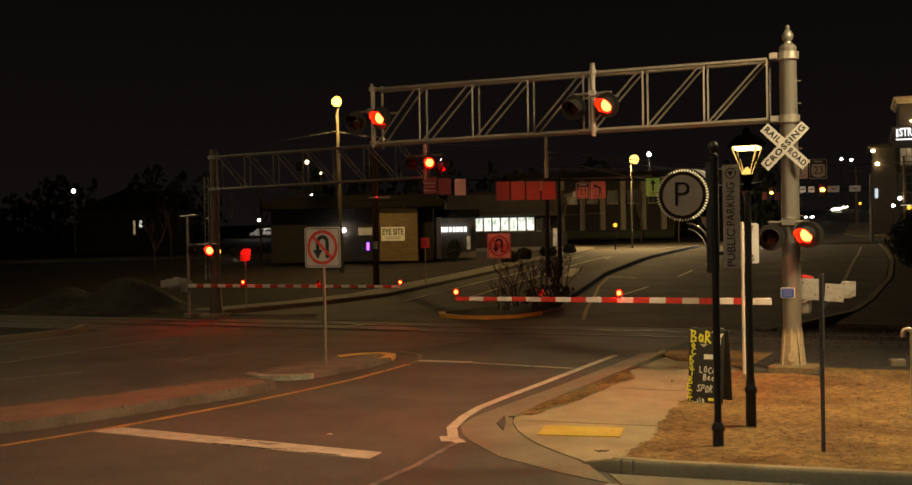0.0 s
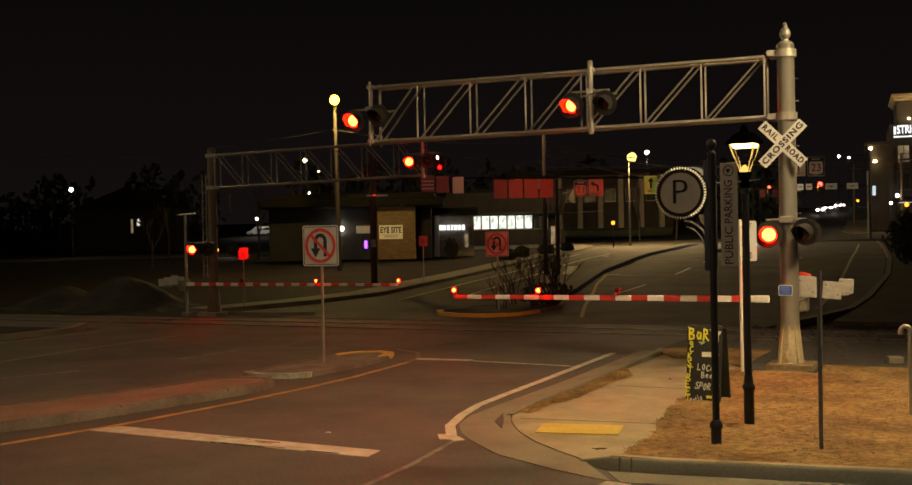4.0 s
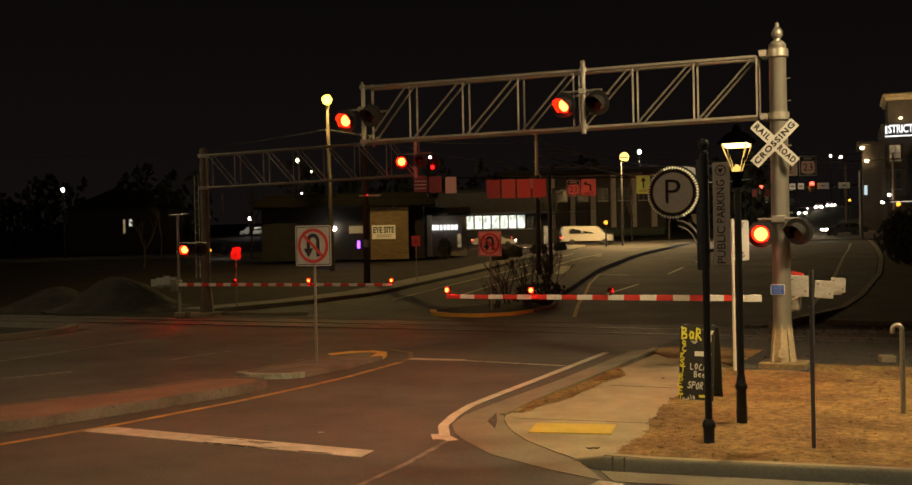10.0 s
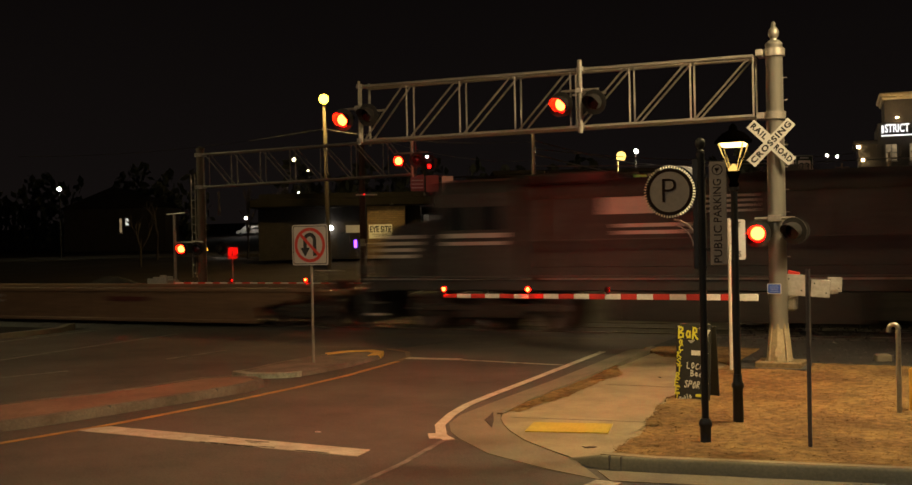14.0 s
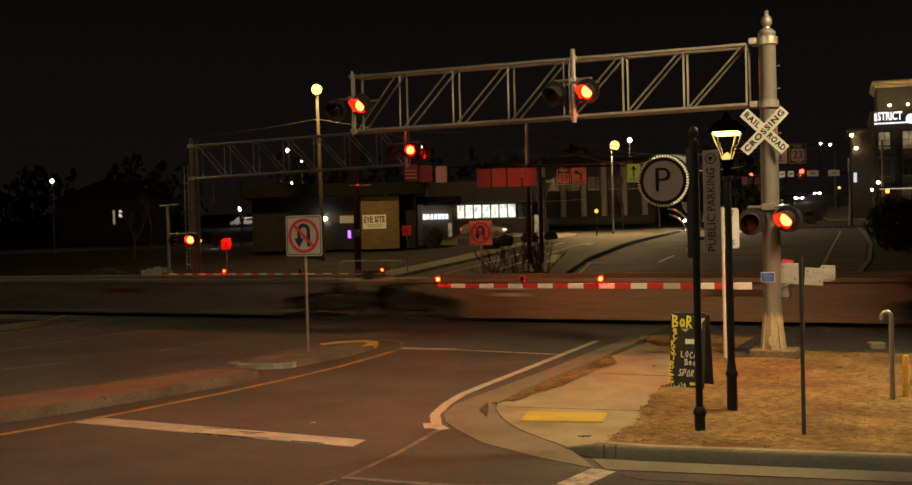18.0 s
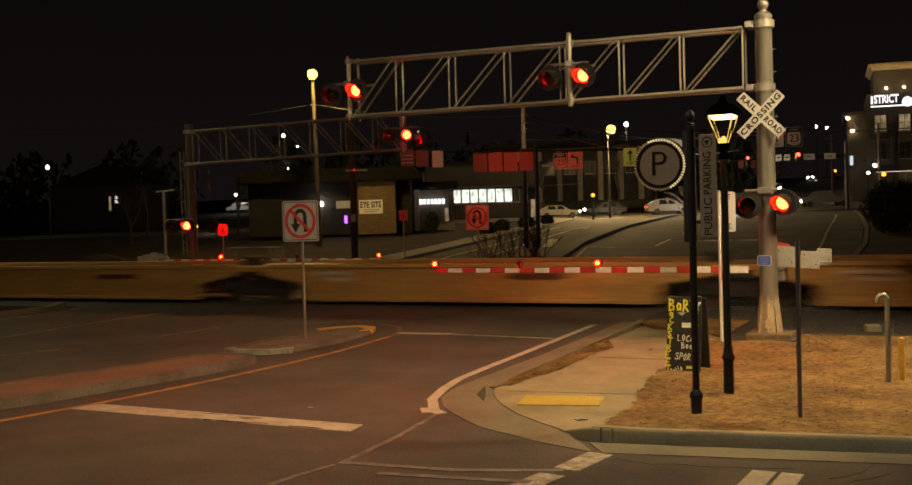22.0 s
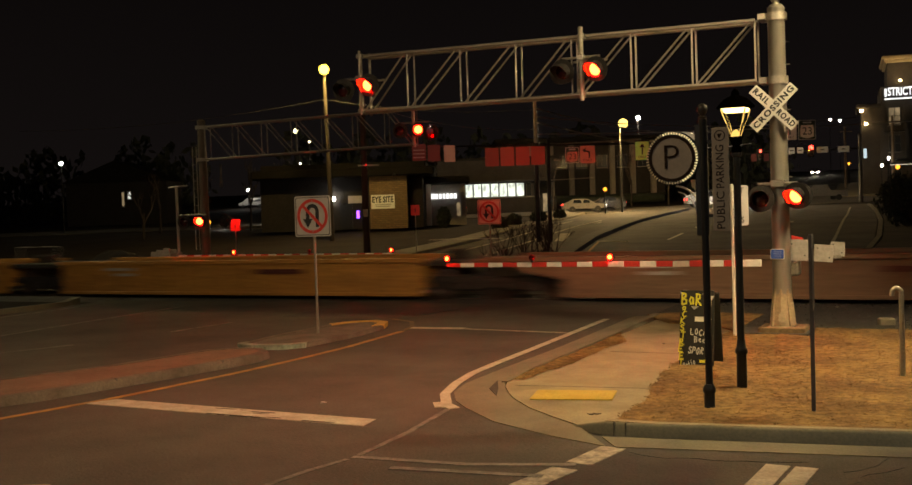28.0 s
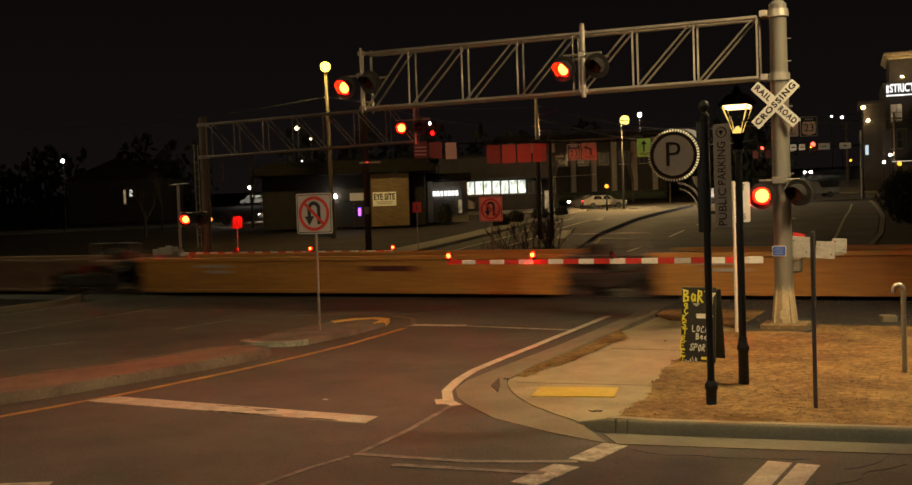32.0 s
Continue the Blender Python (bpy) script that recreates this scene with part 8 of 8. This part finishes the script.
def vehicle(name, kind, paint_, label, lights=True):
    """A car that looks along +x; its middle stands at the origin."""
    e = thing(name, Matrix.Identity(4), label, "van" if kind == "van" else "car", "vehicles")
    L, Hh, Wd = {"sedan": (4.7, 1.45, 1.8), "van": (5.5, 2.05, 1.95), "suv": (4.8, 1.72, 1.9), "pickup": (5.7, 1.8, 1.95)}[kind]
    h = L / 2
    if kind == "van":
        prof = [(-h, .45), (h - .1, .45), (h, .75), (h - .15, 1.05), (h - .95, 1.2), (h - 1.65, 1.98), (h - 2.0, Hh), (-h + .2, Hh), (-h, 1.8)]
        glassx = [(h - 1.95, h - 1.45), (h - 3.3, h - 2.1), (h - 4.8, h - 3.4)]
        gz = (1.25, 1.82)
    elif kind == "pickup":
        prof = [(-h, .5), (h - .1, .5), (h, .8), (h - .1, 1.05), (h - 1.3, 1.15), (h - 1.95, 1.75), (h - 2.4, Hh), (h - 3.5, Hh), (h - 3.75, 1.15), (-h, 1.12)]
        glassx = [(h - 2.6, h - 1.9), (h - 3.5, h - 2.7)]
        gz = (1.2, 1.65)
    else:
        b_ = .95 if kind == "sedan" else 1.08
        prof = [(-h, .38), (h - .1, .38), (h, .65), (h - .12, b_ - .12), (h - 1.2, b_), (h - 1.95, Hh - .05), (h - 2.4, Hh), (-h + 1.2, Hh - .02), (-h + (.45 if kind == "sedan" else .15), b_ + .1), (-h, b_)]
        glassx = [(h - 2.55, h - 1.75), (h - 3.6, h - 2.65)]
        gz = (b_ + .04, Hh - .1)
    # body with drawn-in roof
    n = len(prof)
    ws = [Wd / 2 if z < gz[0] else Wd / 2 * (0.86 if z > gz[1] - .05 else 0.95) for _, z in prof]
    vs = [(x, -w, z) for (x, z), w in zip(prof, ws)] + [(x, w, z) for (x, z), w in zip(prof, ws)]
    fs = [tuple(range(n)), tuple(range(2 * n - 1, n - 1, -1))] + [(i, (i + 1) % n, n + (i + 1) % n, n + i) for i in range(n)]
    part("body", B().add(vs, fs), PAINTS[paint_], e, paint_ + " painted body")
    for a, b_ in glassx:
        for s in (-1, 1):
            part("side_window", B().add([(a, s * (Wd / 2 * .965), gz[0]), (b_, s * (Wd / 2 * .965), gz[0]), (b_ - .18, s * (Wd / 2 * .885), gz[1]), (a + .1, s * (Wd / 2 * .885), gz[1])], [(0, 1, 2, 3)]), CARGLASS, e)
    for x in (h - .95, -h + 1.0):
        for s in (-1, 1):
            w = part("wheel", B().lathe([(.2, -.1), (.33, -.1), (.34, 0), (.33, .1), (.2, .1)], seg=16, m=pose(x, s * (Wd / 2 - .08), .34, 90)), TYRE, e)
            r = new("rim", B().lathe([(.02, -.08), (.2, -.06), (.2, .06), (.02, .08)], seg=12, m=pose(x, s * (Wd / 2 - .06), .34, 90)).mesh("rim", RIM))
            r.parent = w
    for s in (-1, 1):
        part("headlamp", B().box((h - .06, s * (Wd / 2 - .32), .74), (.1, .36, .16), bev=.03), HEADL if lights else RIM, e)
        part("tail_lamp", B().box((-h + .02, s * (Wd / 2 - .2), .85), (.08, .26, .2), bev=.03), TAILL if lights else SIGNRED, e)
    part("bumper", B().box((h - .05, 0, .5), (.16, Wd * .95, .18), bev=.05), PAINTS[paint_], e)
    part("rear_bumper", B().box((-h + .05, 0, .5), (.16, Wd * .95, .18), bev=.05), PAINTS[paint_], e)
    return e


def drive(ob, rows):
    """rows: seconds, u, v along the far streets, and the heading in degrees from the cross street."""
    out = []
    for t, u, v, a in rows:
        x, y = town(u, v)
        out.append((t, pose(x, y, zt(y) + 0.035, 0, 0, 25.87 + a)))
    MOVES.append((ob, out))


def lane(ob, pts, v, heading):
    """Driving along one lane of the cross street: seconds and u."""
    drive(ob, [(t, u, v, heading) for t, u in pts])


lane(vehicle("white_van", "van", "white", "white panel van crossing the far intersection"), [(0, -8), (6.5, -8), (7.6, -3.8), (8.5, 3.0), (9.6, 11.3), (10.4, 17.4), (12, 29.6), (16, 60), (20, 90), (32, 150)], 117.2, 0)
lane(vehicle("sedan", "sedan", "white", "white sedan crossing the far intersection"), [(0, -16), (7.5, -16), (8.6, -6.2), (9.7, 2.2), (11.2, 13.2), (13, 26.3), (16, 48), (20, 77), (32, 130)], 117.2, 0)
lane(vehicle("sedan", "sedan", "dark", "dark sedan crossing the far intersection"), [(0, 110), (8, 57.1), (10.4, 41.3), (13, 24), (16, 4.2), (18, -6), (19, -8), (32, -8)], 121.5, 180)
lane(vehicle("sedan", "sedan", "silver", "silver sedan crossing the far intersection"), [(0, 92), (6, 60), (9, 42.5), (11.6, 23), (14, 5), (15.6, -7), (17, -15), (18, -17), (32, -17)], 121.5, 180)
lane(vehicle("sedan", "sedan", "silver", "silver sedan waiting in the far queue"), [(0, -13), (17, -13), (18.5, -4), (20, 8.0), (21, 11.2), (22, 12.6), (26, 13.5), (32, 16.1)], 117.2, 0)
lane(vehicle("sedan", "sedan", "dark", "dark sedan with tail lamps in the far queue"), [(0, 70), (14, 68), (16, 56), (18, 40), (20, 24), (22, 18.3), (26, 17.4), (32, 15)], 121.5, 180)
lane(vehicle("suv", "suv", "silver", "silver car crossing the far intersection"), [(0, -7), (16.6, -7), (18, 4), (20, 19), (22, 24.6), (26, 27), (32, 29)], 117.2, 0)
lane(vehicle("pickup", "pickup", "silver", "silver pickup crossing beside the corner building"), [(0, 78), (16, 76), (19, 56), (22, 43.2), (26, 41.5), (32, 40)], 121.5, 180)


def descend(ob, pts, stop=None):
    """Driving down the hill road: seconds and y; then, where stop is given, a turn into the cross street up to that u."""
    out = []
    for t, y in pts:
        x = float(np.interp(y, (125, 210, 255, 300, 380), (-26.5, -30.6, -32.6, -35.6, -44)))
        out.append((t, x * C + y * S, y * C - x * S, 250))
    if stop is not None:
        t = pts[-1][0]
        out += [(t + 0.7, 30.0, 126.6, 225), (t + 1.3, 26.0, 125.0, 190), (t + 1.6, 23.5, 125.0, 180), (t + 1.6 + (23.5 - stop) / 8, stop, 125.0, 180)]
    if out[-1][0] < 32:
        out.append((32, *out[-1][1:]))
    drive(ob, out)


descend(vehicle("sedan", "sedan", "dark", "dark car with bright headlamps descending the far hill"), [(0, 216), (2, 190), (5, 150), (6.5, 131)], -2.5)
descend(vehicle("sedan", "sedan", "silver", "silver car with bright headlamps descending the far hill"), [(0, 288), (1, 280), (3, 257), (6, 219), (9, 183), (12, 150), (13.3, 131)], -8.5)
descend(vehicle("suv", "suv", "dark", "dark tall car with headlamps descending the far hill"), [(0, 300), (3, 274), (6, 253), (8, 238), (12, 205), (16, 152), (17.3, 131)], -14.5)
descend(vehicle("sedan", "sedan", "silver", "silver car waiting and then descending the far hill"), [(0, 378), (4, 340), (6, 312), (8, 302), (9, 274), (10, 262), (17, 208), (21, 160), (24, 132)], -20.5)
descend(vehicle("suv", "suv", "silver", "silver tall car with headlamps descending the far hill"), [(0, 379), (10, 340), (15, 262), (17, 244), (19, 231), (22, 200), (26, 152), (27.5, 131)], -26.5)
descend(vehicle("sedan", "sedan", "dark", "dark car with small headlamps descending the far hill"), [(0, 390), (16, 330), (20, 292), (22, 285), (24, 270), (28, 253), (32, 232)])
pk = vehicle("parked_van", "van", "white", "white van parked in a dark lot", False)
pk.matrix_world = uv(-43.6, 232, zt(town(-43.6, 232)[1]) - 0.03, 180)

# ---------------------------------------------------------------- unseen street lamps, added to light road and turf
def unseen_street_light(name, x, y, h, arm, power, col, label, headglow, spot=150, aim=None, pole=GALV, soft=0.12):
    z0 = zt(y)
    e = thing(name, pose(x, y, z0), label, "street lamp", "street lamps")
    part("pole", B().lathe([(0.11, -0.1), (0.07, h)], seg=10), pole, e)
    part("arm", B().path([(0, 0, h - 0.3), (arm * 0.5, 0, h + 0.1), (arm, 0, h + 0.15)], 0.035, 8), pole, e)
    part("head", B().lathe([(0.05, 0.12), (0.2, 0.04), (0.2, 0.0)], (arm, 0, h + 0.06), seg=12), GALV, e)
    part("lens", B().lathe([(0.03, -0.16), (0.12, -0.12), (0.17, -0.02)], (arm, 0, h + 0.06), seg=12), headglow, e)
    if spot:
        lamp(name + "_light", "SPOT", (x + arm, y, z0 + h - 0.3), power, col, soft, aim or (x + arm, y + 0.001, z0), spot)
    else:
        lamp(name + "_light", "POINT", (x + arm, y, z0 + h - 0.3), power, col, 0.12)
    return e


SODGLOW = glow("sodium_lens", (1.0, 0.72, 0.28), 60.0)
WHITEGLOW = glow("white_lens", (1.0, 0.93, 0.78), 60.0)
unseen_street_light("street_lamp", -13, 7.0, 10, 4.6, 1650, SODIUM, "unseen tall street lamp with a warm head, added beside the road", SODGLOW, 0)
unseen_street_light("street_lamp", -35, 27, 11, 1.0, 900, (0.95, 0.86, 0.46), "unseen tall street lamp with a pale greenish head, added beside the road", SODGLOW, 0)
unseen_street_light("street_lamp", 5.5, 5.0, 9.0, -1.6, 640, (0.74, 0.90, 1.0), "unseen tall street lamp with a cool white head, added over the side street", WHITEGLOW, 150)
# fill light added behind the view, to brighten upright surfaces
unseen_street_light("street_lamp", -17, -16, 11, 1.5, 2600, (1.0, 0.84, 0.68), "unseen street lamp added behind the view as fill light", SODGLOW, 0)

unseen_street_light("street_lamp", 5.2, 17.4, 9.5, -3.6, 5900, (1.0, 0.76, 0.40), "unseen tall street lamp added beside the tracks to light turf and road", SODGLOW, 94, (-5.0, 18.5, 0), GALV, 0.7)


def motions():
    for ob, rows in MOVES:
        walk(ob, rows)


motions()
